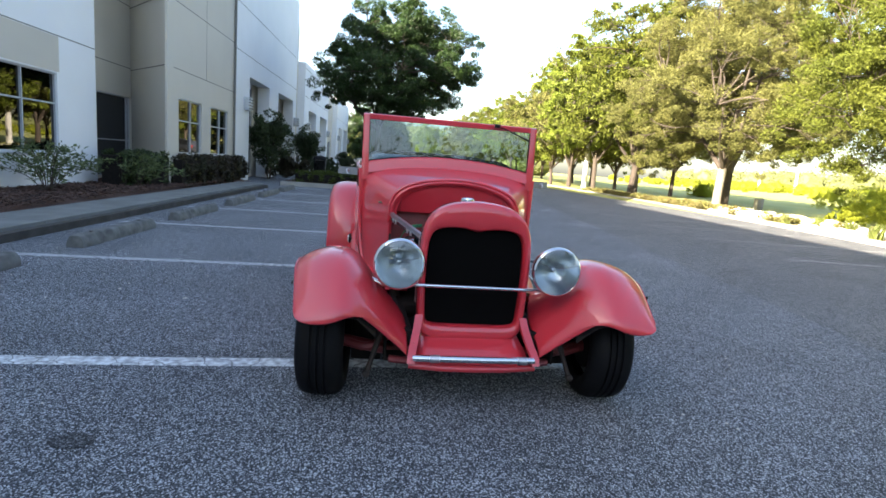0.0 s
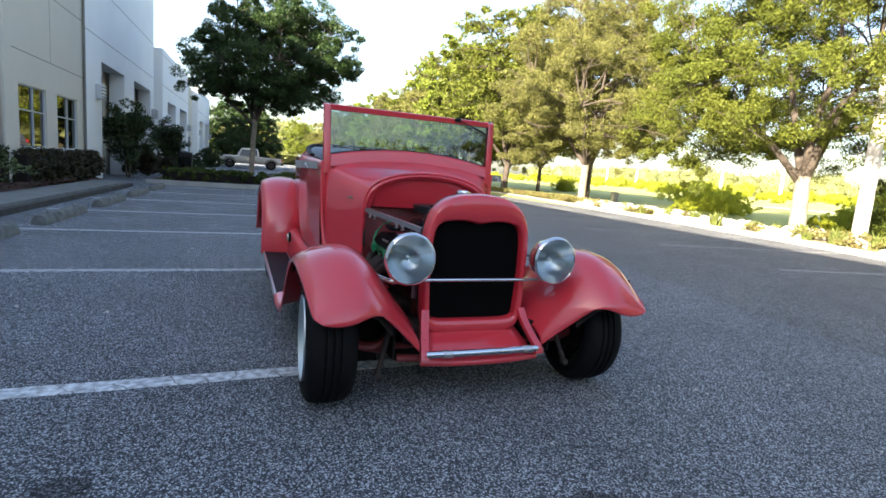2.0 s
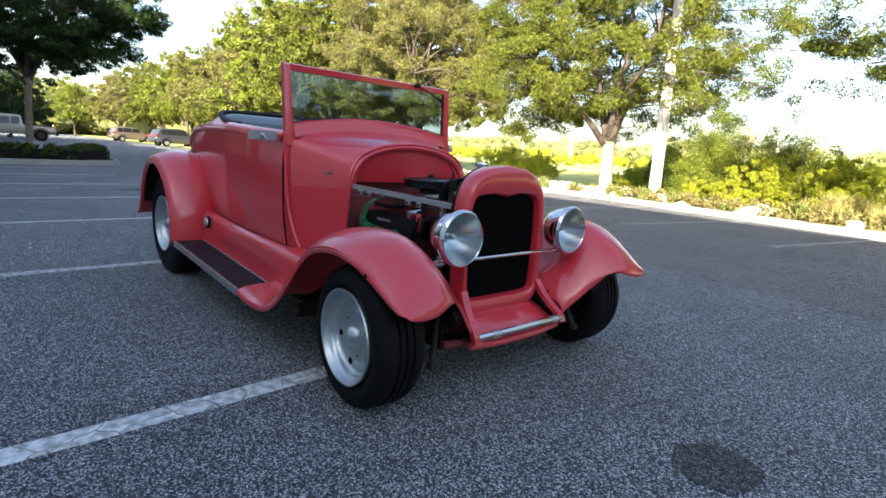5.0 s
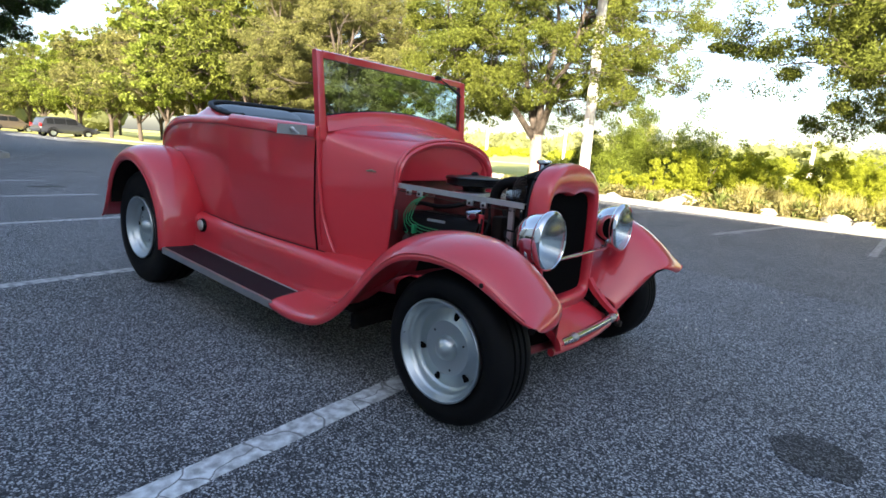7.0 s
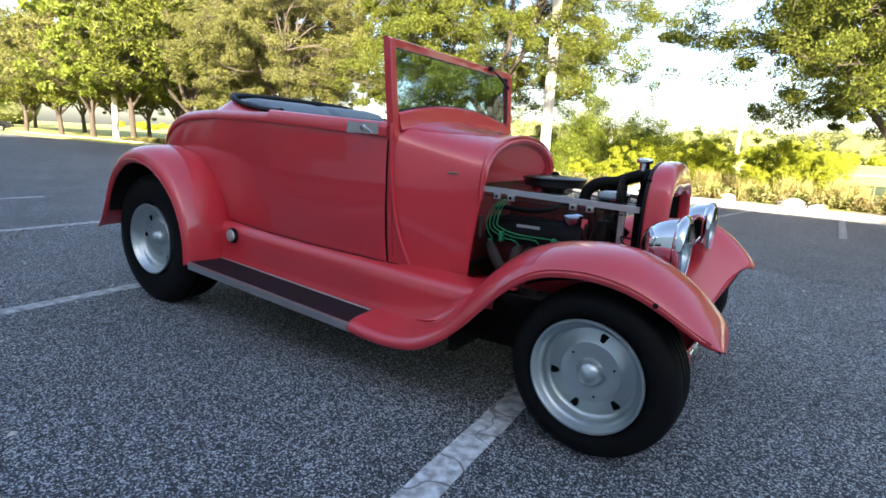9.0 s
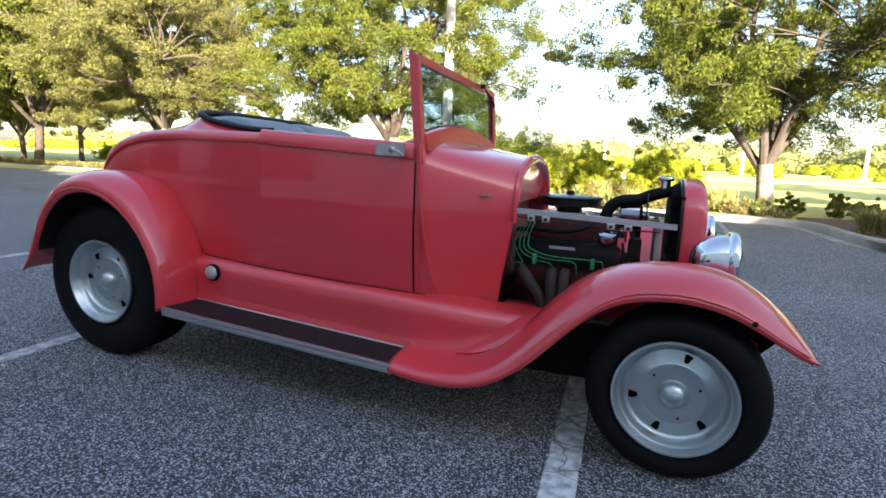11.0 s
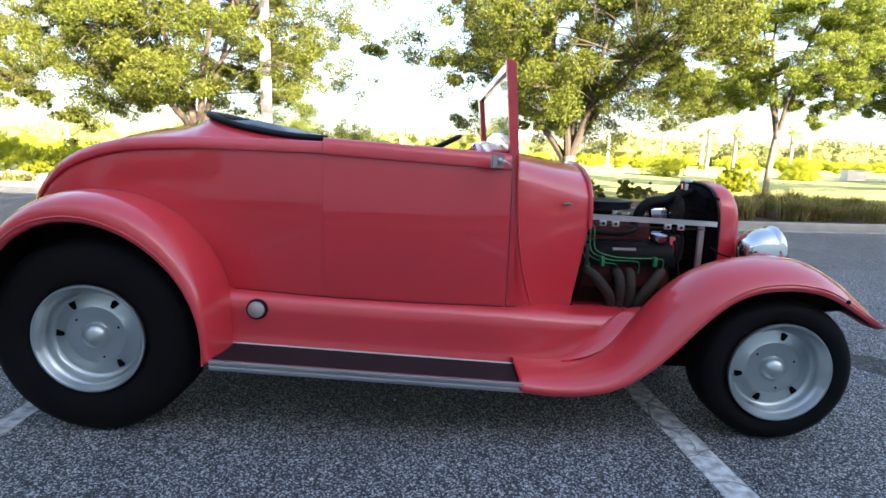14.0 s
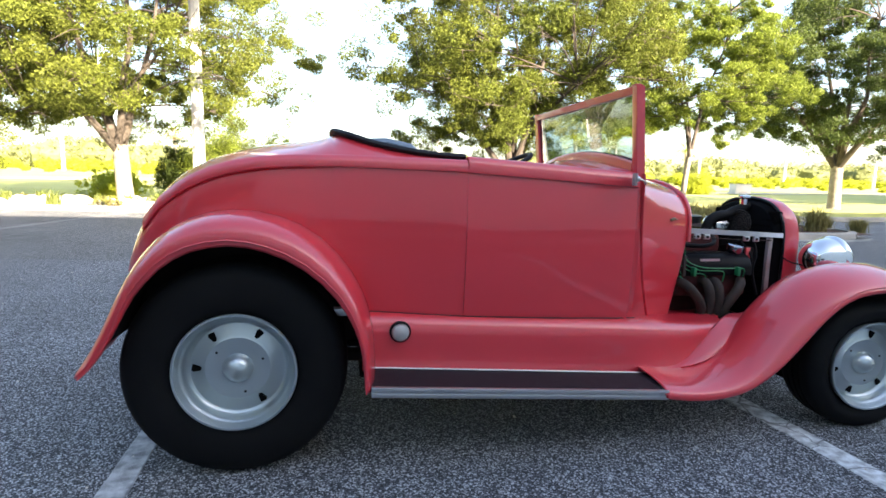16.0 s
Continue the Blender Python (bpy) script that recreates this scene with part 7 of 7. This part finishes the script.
bush(-44, -2.6, 2.3, 1.5, LEAF_HEDGE, "large dark shrub far along the building", 55, z=0.0)


def litter_bin(x, y, z):
    t = thing("litter_bin", (x, y, z), "black square litter bin standing by the hedge island", "bin")
    bm = bmesh.new()
    loft(bm, [[(x + a * w, y + b * w, z + h) for a, b in ((-1, -0.8), (-0.8, -1), (0.8, -1), (1, -0.8), (1, 0.8), (0.8, 1), (-0.8, 1), (-1, 0.8))] for w, h in ((0.25, 0), (0.27, 0.04), (0.3, 0.86))], True, True)
    part("body", bm, BLACK, t)
    bm = bmesh.new()
    loft(bm, [[(x + a * w, y + b * w, z + h) for a, b in ((-1, -0.8), (-0.8, -1), (0.8, -1), (1, -0.8), (1, 0.8), (0.8, 1), (-0.8, 1), (-1, 0.8))] for w, h in ((0.32, 0.865), (0.32, 0.93), (0.27, 1.05), (0.12, 1.1))], True, True)
    part("lid", bm, DARK_TRIM, t)


litter_bin(-26.0, -2.98, 0.0)

# far side shrubs and young trees
FIELD = [(-6.4, 18.9, 3.6, 3.1, LEAF_LIME, 0.95), (-4.6, 19.6, 3.0, 2.7, LEAF_LIME, 0.95), (-8.0, 18.6, 1.8, 2.0, LEAF_SHADE, 1.3), (1.25, 33.5, 4.6, 1.6, LEAF_BUSH, 0.9), (-3.2, 26.4, 3.2, 1.6, LEAF_BUSH, 0.8), (-20, 25, 5.0, 1.2, LEAF_BUSH, 0.8), (-13.4, 25.5, 3.4, 1.2, LEAF_BUSH, 0.9), (-17.0, 19.4, 1.6, 0.55, LEAF_BUSH, 0.9), (16.5, 38, 3.6, 1.5, LEAF_BUSH, 0.6), (15.2, 25.8, 1.7, 0.9, LEAF_BUSH, 0.8), (10.6, 18.4, 1.7, 0.85, LEAF_BUSH, 0.9), (29, 40, 4.0, 1.8, LEAF_BUSH, 0.9), (-30, 34, 6, 1.5, LEAF_BUSH, 0.8), (-10.8, 19.3, 1.3, 0.65, LEAF_BUSH, 0.9), (-38, 27, 3, 1.0, LEAF_BUSH, 0.9), (2.95, 11.4, 0.75, 0.4, LEAF, 0.9), (4.0, 11.8, 0.7, 0.46, LEAF, 0.9), (4.9, 12.2, 0.9, 0.34, LEAF_OLIVE, 0.9), (-5.21, 14.69, 1.27, 0.56, LEAF_BUSH, 0.8), (-3.93, 13.58, 1.36, 0.90, LEAF_BUSH, 0.8), (-2.73, 13.92, 1.90, 1.15, LEAF_BUSH, 0.8), (-1.36, 13.41, 1.90, 1.11, LEAF_BUSH, 0.8), (-0.08, 13.75, 1.72, 1.33, LEAF_BUSH, 0.8), (0.86, 13.32, 1.27, 0.94, LEAF_BUSH, 0.8), (-1.96, 14.69, 2.18, 1.37, LEAF_BUSH, 0.7)]
for i, (x, y, w, h, m, dens) in enumerate(FIELD):
    bush(x, y, w, h, m, "sunlit wild shrub at the edge of the field" if m is LEAF_BUSH else "dense bushy young tree beyond the kerb", 60 + i, 0.036, 110, group="field shrubs", density=1.9 * dens, loose=0.3)


def woods(name, x0, x1, y0, y1, count, h0, h1, material, label, seed, leaf, per):
    """A far belt of trees: lumpy solid crowns, each with a coat of leaves."""
    rng = random.Random(seed)
    verts, faces, cs, rs = [], [], [], []
    ball = bmesh.new()
    bmesh.ops.create_icosphere(ball, subdivisions=2, radius=1.0)
    shape = [v.co.copy() for v in ball.verts]
    tris = [[v.index for v in f.verts] for f in ball.faces]
    ball.free()
    for _ in range(count):
        x, y = rng.uniform(x0, x1), rng.uniform(y0, y1)
        top = h0 + (h1 - h0) * (0.5 + 0.7 * noise.noise(Vector((x * 0.05, y * 0.05, seed)))) * rng.uniform(0.75, 1.15)
        c = Vector((x, y, ground_height(x, y) + top * 0.42))
        w = top * rng.uniform(0.5, 0.8)
        b = len(verts)
        for v in shape:
            k = 1 + 0.42 * noise.noise(v * 1.9 + c) + 0.16 * noise.noise(v * 5 + c)
            verts.append((c.x + v.x * w * k * 0.86, c.y + v.y * w * k * 0.86, c.z + v.z * top * 0.44 * k))
        faces += [[b + i for i in f] for f in tris]
        for v in shape + rng.sample(shape, 20):
            if v.y < 0.5 and v.z > -0.6:
                k = 1 + 0.42 * noise.noise(v * 1.9 + c)
                cs.append((c.x + v.x * w * k, c.y + v.y * w * k, c.z + v.z * top * 0.52 * k))
                rs.append(top * 0.15)
    ob = leaf_cloud(name, cs, rs, per, leaf, material, seed=seed)
    tagged(ob, label, "woods", kind="stuff")
    me = bpy.data.meshes.new(name + "_crowns")
    me.from_pydata(verts, [], faces)
    me.materials.append(material)
    tagged(new(name + "_crowns", me), label, "woods", kind="stuff")


woods("far_woods", -190, 190, 112, 140, 260, 4.0, 7.4, LEAF_FAR, "far line of mixed woodland, haze mixed into its leaf colour", 5, 0.3, 12)
woods("far_thicket", -150, 150, 70, 104, 300, 0.9, 2.4, LEAF_BUSH, "sunlit scrub in front of the far woods", 6, 0.13, 10)
woods("field_scrub", -120, 110, 56, 72, 90, 0.5, 1.3, LEAF_BUSH, "low bright scrub scattered over the field", 7, 0.09, 12)
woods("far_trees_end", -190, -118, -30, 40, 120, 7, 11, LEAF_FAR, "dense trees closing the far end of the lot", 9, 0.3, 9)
# Unseen belt, added so the car's paint reflects dark foliage, not sky.
woods("added_trees_east", 44, 60, -5, 27, 46, 9, 12, LEAF_SHADE, "unseen trees added at the other end to darken the car's reflections", 10, 0.3, 9)


def gravel_path():
    """A pale sandy track across the far field, following the ground."""
    bm = bmesh.new()
    rows = []
    for x in np.arange(-30, 71, 2.0):
        rows.append([(x, y, ground_height(x, y) + 0.04) for y in (40.0, 44.0)])
    loft(bm, rows)
    solo("sandy_track", bm, SAND, "pale sandy track crossing the far field", "track", kind="structure", smooth=False)


SAND = mat("pale_sand", (0.48, 0.44, 0.31), 0.95, second=(0.34, 0.34, 0.15), scale=0.5, amount=0.9, bump=0.3, bump_scale=20)
gravel_path()


# ground cover along the far kerb
def tuft_mesh(name, blades, height, spread, width, material, seed):
    rng = random.Random(seed)
    verts, faces = [], []
    for _ in range(blades):
        a, lean = rng.uniform(0, 6.283), rng.uniform(0.15, 1.0) * spread
        h = height * rng.uniform(0.6, 1.1)
        o = Vector((rng.gauss(0, 0.06), rng.gauss(0, 0.06), 0))
        d, s = Vector((math.cos(a), math.sin(a), 0)), Vector((-math.sin(a), math.cos(a), 0)) * width
        b = len(verts)
        verts += [o - s, o + s, o + d * lean * 0.35 + Vector((0, 0, h * 0.65)) - s * 0.8, o + d * lean * 0.35 + Vector((0, 0, h * 0.65)) + s * 0.8, o + d * lean + Vector((0, 0, h * rng.uniform(0.6, 1.0)))]
        faces += [(b, b + 1, b + 3, b + 2), (b + 2, b + 3, b + 4)]
    me = bpy.data.meshes.new(name)
    me.from_pydata(verts, [], faces)
    me.materials.append(material)
    return me


def scatter(name, mesh, spots, label, category, group, low=0.8, high=1.25):
    for x, y in spots:
        ob = new(name, mesh)
        k = random.uniform(low, high)
        ob.matrix_basis = pose(x, y, ground_height(x, y) + 0.04 if y > 13.2 else 0.1, 0, 0, random.uniform(0, 360))
        ob.scale = (k, k, k * random.uniform(0.85, 1.1))
        tagged(ob, label, category, group)


def kerb_y(x):
    return float(np.interp(x, [p[0] for p in FAR_ROW], [p[1] for p in FAR_ROW]))


grass_a = tuft_mesh("ornamental_grass", 460, 0.40, 0.42, 0.005, DRY_BLADE, 3)
scatter("ornamental_grass", grass_a, [(3.75 + 0.58 * i + random.uniform(-.28, .28), 7.0 + 0.2 * (i % 2) + 0.62 * j + random.uniform(-.25, .25)) for j in range(4) for i in range(9)], "tuft of dull ornamental grass in the kerbed bed", "ornamental grass", "grass tufts", 0.6, 1.45)
gold_a = tuft_mesh("golden_grass", 260, 0.62, 0.32, 0.006, GOLD_BLADE, 9)
scatter("golden_grass", gold_a, [(-1.6 + 0.17 * i + random.uniform(-.2, .2), 11.5 + random.uniform(0, 0.9)) for i in range(20)], "tall tuft of dry golden grass by the kerb", "grass", "golden grass tufts", 0.7, 1.2)
green_a = tuft_mesh("strap_leaf_plant", 60, 0.42, 0.35, 0.014, BLADE, 5)
scatter("strap_leaf_plant", green_a, [(x, kerb_y(x) + random.uniform(0.5, 1.5)) for x in np.linspace(-16, 2.3, 24)], "yellow-green strap-leaved plant along the kerb", "plant", "kerb plants")
cover_spots = [(x + random.uniform(-.3, .3), kerb_y(x) + random.uniform(0.45, 1.4)) for x in np.linspace(-34, 2.4, 60) if x < -17.5 or x > -7 or random.random() < 0.2] + [(x, kerb_y(x) + random.uniform(1.2, 2.4)) for x in np.linspace(-24, 2.4, 26) if x < -17.5 or x > -8]
cover_centres = [(x + random.gauss(0, 0.26), y + random.gauss(0, 0.2), ground_height(x, y) + random.uniform(0.06, 0.24)) for x, y in cover_spots for _ in range(14)]
tagged(leaf_cloud("groundcover", cover_centres, [0.13] * len(cover_centres), 28, 0.045, mat("mottled_groundcover_leaf", (0.19, 0.20, 0.05), 0.6, second=(0.19, 0.14, 0.06), scale=2, amount=0.9, per_island=0.4, translucent=0.3), seed=77), "low mottled groundcover along the kerb", "groundcover", kind="stuff")


def rock_mesh(seed):
    bm = bmesh.new()
    bmesh.ops.create_icosphere(bm, subdivisions=2, radius=0.2)
    for v in bm.verts:
        k = 1 + 0.35 * noise.noise(v.co * 6 + Vector((seed, 0, 0)))
        v.co = Vector((v.co.x * k * 1.3, v.co.y * k, v.co.z * k * 0.7))
    me = bpy.data.meshes.new("rock")
    bm.to_mesh(me)
    bm.free()
    me.materials.append(ROCK)
    return me


rocks = [rock_mesh(i) for i in range(4)]
for i in range(120):
    x = random.uniform(-18.5, -7.2) if i < 108 else random.uniform(-7, 2)
    ob = new("rock", rocks[i % 4])
    yy = kerb_y(x) + random.uniform(0.5, 2.3 if i < 108 else 1.3)
    k = random.uniform(0.5, 1.5)
    ob.matrix_basis = pose(x, yy, ground_height(x, yy) + 0.05, random.uniform(-20, 20), random.uniform(-20, 20), random.uniform(0, 360))
    ob.scale = (k, k, k)
    tagged(ob, "pale rough rock on the sandy strip", "rock", "rocks by the pond")

bm = bmesh.new()
loft(bm, [[(-5 + 11.5 * r * math.cos(a), 22.5 + 4.2 * r * math.sin(a), -0.28) for a in (2 * math.pi * k / 40 for k in range(40))] for r in (1.0, 0.5, 0.01)], True)
solo("pond_water", bm, WATER, "still greenish pond water reflecting the sky", "water", kind="structure")
bm = bmesh.new()
box(bm, (-22.7, 19.5, -0.2), (-22.4, 19.85, 0.7), 0.03)
solo("outfall_block", bm, CONCRETE, "weathered concrete outfall block by the pond", "concrete block")


# ---- poles, boxes, palms ----
def light_pole(x, y, h, r):
    t = thing("light_pole", (x, y, 0), "tall pale concrete light pole standing in the planting strip", "light pole", "light poles")
    bm = bmesh.new()
    rings = []
    for k in range(9):
        f = k / 8
        rr = r * (1 - 0.42 * f)
        rings.append([(x + rr * math.cos(a), y + rr * math.sin(a), -0.2 + (h + 0.2) * f) for a in (2 * math.pi * (i + 0.5) / 8 for i in range(8))])
    loft(bm, rings, True, True)
    part("shaft", bm, POLE_WHITE, t)
    bm = bmesh.new()
    box(bm, (x - 0.9, y - 0.2, h - 0.1), (x + 0.9, y + 0.2, h + 0.1), 0.04)
    part("lamp_head", bm, HEADER_IRON, t)


light_pole(-6.4, 14.3, 12.0, 0.18)
light_pole(-40.5, 17.6, 11.0, 0.21)
for i in range(13):
    x, y = -95 + 15 * i + random.uniform(-3, 3), 72 + random.uniform(-4, 4)
    g = ground_height(x, y)
    bm = bmesh.new()
    tube(bm, [(0, 0, -0.5), (0, 0, 5.5)], [0.24, 0.19], 8)
    ob = solo("field_pole", bm, POLE_WHITE, "slim pale pole standing in the far field", "pole", "far field poles")
    ob.matrix_basis = pose(x, y, g)


def palm(x, y, h, seed):
    rng = random.Random(seed)
    g = ground_height(x, y)
    t = thing("palm_tree", (x, y, g), "slender cabbage palm with shaggy crown in the far field", "palm tree", "far palms")
    bm = bmesh.new()
    tube(bm, [(x, y, g - 0.2), (x + 0.1, y, g + h * 0.5), (x, y, g + h)], [0.24, 0.2, 0.18], 8)
    part("trunk", bm, BARK, t)
    for k in range(26):
        bm = bmesh.new()
        a, el = rng.uniform(0, 6.283), rng.uniform(-0.9, 1.3)
        d = Vector((math.cos(a) * math.cos(el), math.sin(a) * math.cos(el), math.sin(el)))
        s = Vector((-math.sin(a), math.cos(a), 0))
        p = Vector((x, y, g + h))
        tube(bm, [p, p + d * 0.5, p + d * 0.85 + Vector((0, 0, -0.06))], 0.018, 4)
        hub = p + d * 0.8
        for j in range(9):
            f = (j - 4) / 4
            e = hub + (d * math.cos(f * 1.15) + s * math.sin(f * 1.15)) * rng.uniform(0.6, 0.85) + Vector((0, 0, -0.3 - 0.2 * abs(f)))
            m = hub.lerp(e, 0.55) + Vector((0, 0, 0.1))
            w = d.cross(s) * 0.0 + s * 0.035
            q = [bm.verts.new(v) for v in (hub, m - w, e, m + w)]
            bm.faces.new(q)
        part("frond", bm, LEAF_LIME if el > -0.1 else DRY_BLADE, t, smooth=False)


for i, (x, y, h) in enumerate(((23.8, 55, 5.2), (28.8, 55, 4.3), (31.7, 55, 4.2), (40, 58, 4.6), (-20, 60, 5.0))):
    palm(x, y, h, 80 + i)
for x, y in ((34, 41),):
    g = ground_height(x, y)
    t = thing("utility_box", (x, y, g), "pale grey utility cabinet standing in the grass", "utility box", "utility boxes")
    bm = bmesh.new()
    box(bm, (x - 0.8, y - 0.45, g - 0.1), (x + 0.8, y + 0.45, g + 0.9), 0.04)
    part("cabinet", bm, POLE_WHITE, t)
    bm = bmesh.new()
    box(bm, (x - 0.85, y - 0.5, g + 0.903), (x + 0.85, y + 0.5, g + 0.96), 0.02)
    part("lid", bm, CONCRETE, t)


# ---- parked vehicles ----
def parked_vehicle(name, m, label, paint, pickup):
    t = thing(name, m, label, "pickup truck" if pickup else "car", "" if pickup else "parked cars")
    L, W = (5.4, 0.93) if pickup else (4.5, 0.9)

    def add(nm, bm, material, lab="", parent=None, **kw):
        ob = part(nm, bm, material, parent or t, lab, **kw)
        ob.matrix_parent_inverse = Matrix.Identity(4)
        return ob
    bm = bmesh.new()
    if pickup:
        low = [(-L / 2, 0.62, 0.98), (-L / 2 + 0.1, 0.5, 1.06), (-0.55, 0.45, 1.10), (0.9, 0.45, 1.12), (1.15, 0.45, 1.12), (2.3, 0.5, 1.08), (L / 2 - 0.08, 0.52, 1.0), (L / 2, 0.6, 0.9)]
    else:
        low = [(-L / 2, 0.5, 0.85), (-L / 2 + 0.12, 0.36, 1.0), (-1.2, 0.3, 1.02), (0.5, 0.3, 1.0), (1.1, 0.3, 0.96), (1.8, 0.34, 0.84), (L / 2 - 0.1, 0.38, 0.7), (L / 2, 0.45, 0.6)]
    rows = []
    for x, zb, zt in low:
        w = W * (0.86 if abs(abs(x) - L / 2) < 0.01 else 0.97 if abs(abs(x) - L / 2) < 0.15 else 1.0)
        half = [(w * 0.9, zb), (w, zb + 0.15), (w, (zb + zt) / 2), (w * 0.97, zt - 0.04), (w * 0.9, zt), (0.0, zt + 0.02)]
        rows.append([(x, -y, z) for y, z in half] + [(x, y, z) for y, z in reversed(half[:-1])])
    loft(bm, rows, True, True)
    body = add("body", bm, paint)
    bm = bmesh.new()
    cab = [(-0.75, 1.08, 0.86), (-0.62, 1.72, 0.76), (-0.3, 1.80, 0.75), (0.55, 1.80, 0.75), (0.75, 1.74, 0.76), (1.12, 1.1, 0.86)] if pickup else [(-2.1, 0.98, 0.82), (-1.85, 1.45, 0.72), (-1.3, 1.60, 0.68), (-0.1, 1.62, 0.68), (0.35, 1.55, 0.7), (1.15, 0.96, 0.82)]
    rows = [[(x, -w, z), (x, -w * 0.9, z + 0.03), (x, w * 0.9, z + 0.03), (x, w, z), (x, 0.86, 0.98), (x, -0.86, 0.98)] for x, z, w in cab]
    loft(bm, rows, True, True)
    add("cabin", bm, paint)
    xs = ((-0.55, -0.05), (0.02, 0.72)) if pickup else ((-1.75, -1.25), (-1.18, -0.35), (-0.28, 0.45))
    for s in (-1, 1):
        for a, b in xs:
            bm = bmesh.new()
            zt = 1.66 if pickup else 1.5
            zb = 1.16 if pickup else 1.06
            k0, k1 = (0.80, 0.872) if pickup else (0.735, 0.83)
            sh = 0.0
            pts = [(a, s * k1, zb), (b + (0.14 if b > 0.4 else 0), s * k1, zb), (b, s * k0, zt), (a, s * k0, zt)]
            loft(bm, [pts, [(x, y + s * 0.014, z) for x, y, z in pts]], True, True)
            add("side_window", bm, CAR_GLASS, smooth=False)
    bm = bmesh.new()
    if pickup:
        pts = [(0.80, -0.70, 1.7), (0.80, 0.70, 1.7), (1.13, 0.78, 1.16), (1.13, -0.78, 1.16)]
    else:
        pts = [(0.40, -0.62, 1.5), (0.40, 0.62, 1.5), (1.12, 0.72, 1.0), (1.12, -0.72, 1.0)]
    loft(bm, [pts, [(x + 0.02, y, z + 0.02) for x, y, z in pts]], True, True)
    add("windscreen", bm, CAR_GLASS, smooth=False)
    if pickup:
        bm = bmesh.new()
        box(bm, (-2.6, -0.82, 1.085), (-0.8, 0.82, 1.10), 0.01)
        add("bed_cover", bm, DARK_TRIM, "black bed cover")
    for s in (-1, 1):
        for x in ((-1.75, 1.7) if pickup else (-1.35, 1.35)):
            r = 0.42 if pickup else 0.34
            mm = axis_y(x, s * (W + 0.02), r, s)
            bm = bmesh.new()
            lathe(bm, [(r * 0.6, -0.24), (r * 0.95, -0.24), (r, -0.2), (r, -0.05), (r * 0.95, -0.01), (r * 0.62, 0.0), (r * 0.6, -0.02)], mm, 28)
            wheel = add("wheel", bm, RUBBER, "black tyre")
            bm = bmesh.new()
            lathe(bm, [(r * 0.62, -0.02), (r * 0.55, -0.03), (r * 0.2, -0.012), (0.0, -0.01)], mm, 20)
            add("wheel_rim", bm, HEADER_IRON if pickup else STEEL, parent=wheel)
            bm = bmesh.new()
            rings = [[(x + (r + q) * math.cos(a), s * y, r + (r + q) * math.sin(a)) for a in (math.pi * k / 12 for k in range(13))] for q, y in ((0.05, W - 0.15), (0.11, W - 0.15), (0.11, W + (0.07 if pickup else 0.012)), (0.05, W + (0.07 if pickup else 0.012)))]
            loft(bm, rings + [rings[0]])
            add("wheel_arch", bm, DARK_TRIM, "black wheel arch")
        bm = bmesh.new()
        box(bm, (-L / 2 - 0.01, s * 0.78 - 0.1, 0.8), (-L / 2 + 0.12, s * 0.78 + 0.1, 1.0 if pickup else 1.05), 0.02)
        add("tail_lamp", bm, RED_LAMP, "red tail lamp")
        bm = bmesh.new()
        box(bm, (L / 2 - 0.12, s * 0.6 - 0.12, 0.72), (L / 2 + 0.01, s * 0.6 + 0.12, 0.88), 0.03)
        add("head_lamp", bm, CHROME)
    for x0, x1 in ((-L / 2 - 0.12, -L / 2 + 0.05), (L / 2 - 0.05, L / 2 + 0.16)):
        bm = bmesh.new()
        box(bm, (x0, -W * 0.92, 0.45), (x1, W * 0.92, 0.66), 0.04)
        add("bumper", bm, DARK_TRIM if pickup else paint)
    return t


CAR_TAN = mat("tan_car_paint", (0.36, 0.33, 0.28), 0.3, 0.2, coat=0.6, scale=3, amount=0.1)
parked_vehicle("pickup_truck", pose(-49.0, 0.8, 0, 0, 0, -92), "pale tan four-door pickup truck with black wheel arches, parked", CAR_TAN, True)
parked_vehicle("parked_suv", pose(-53, 13.2, 0, 0, 0, 100), "dark grey compact sport utility car parked nose to kerb", CAR_GREY, False)
parked_vehicle("parked_suv", pose(-68, 12.6, 0, 0, 0, 100), "dull bronze sport utility car parked under trees", mat("bronze_car_paint", (0.16, 0.13, 0.10), 0.3, 0.4, coat=0.6, scale=3, amount=0.1), False)
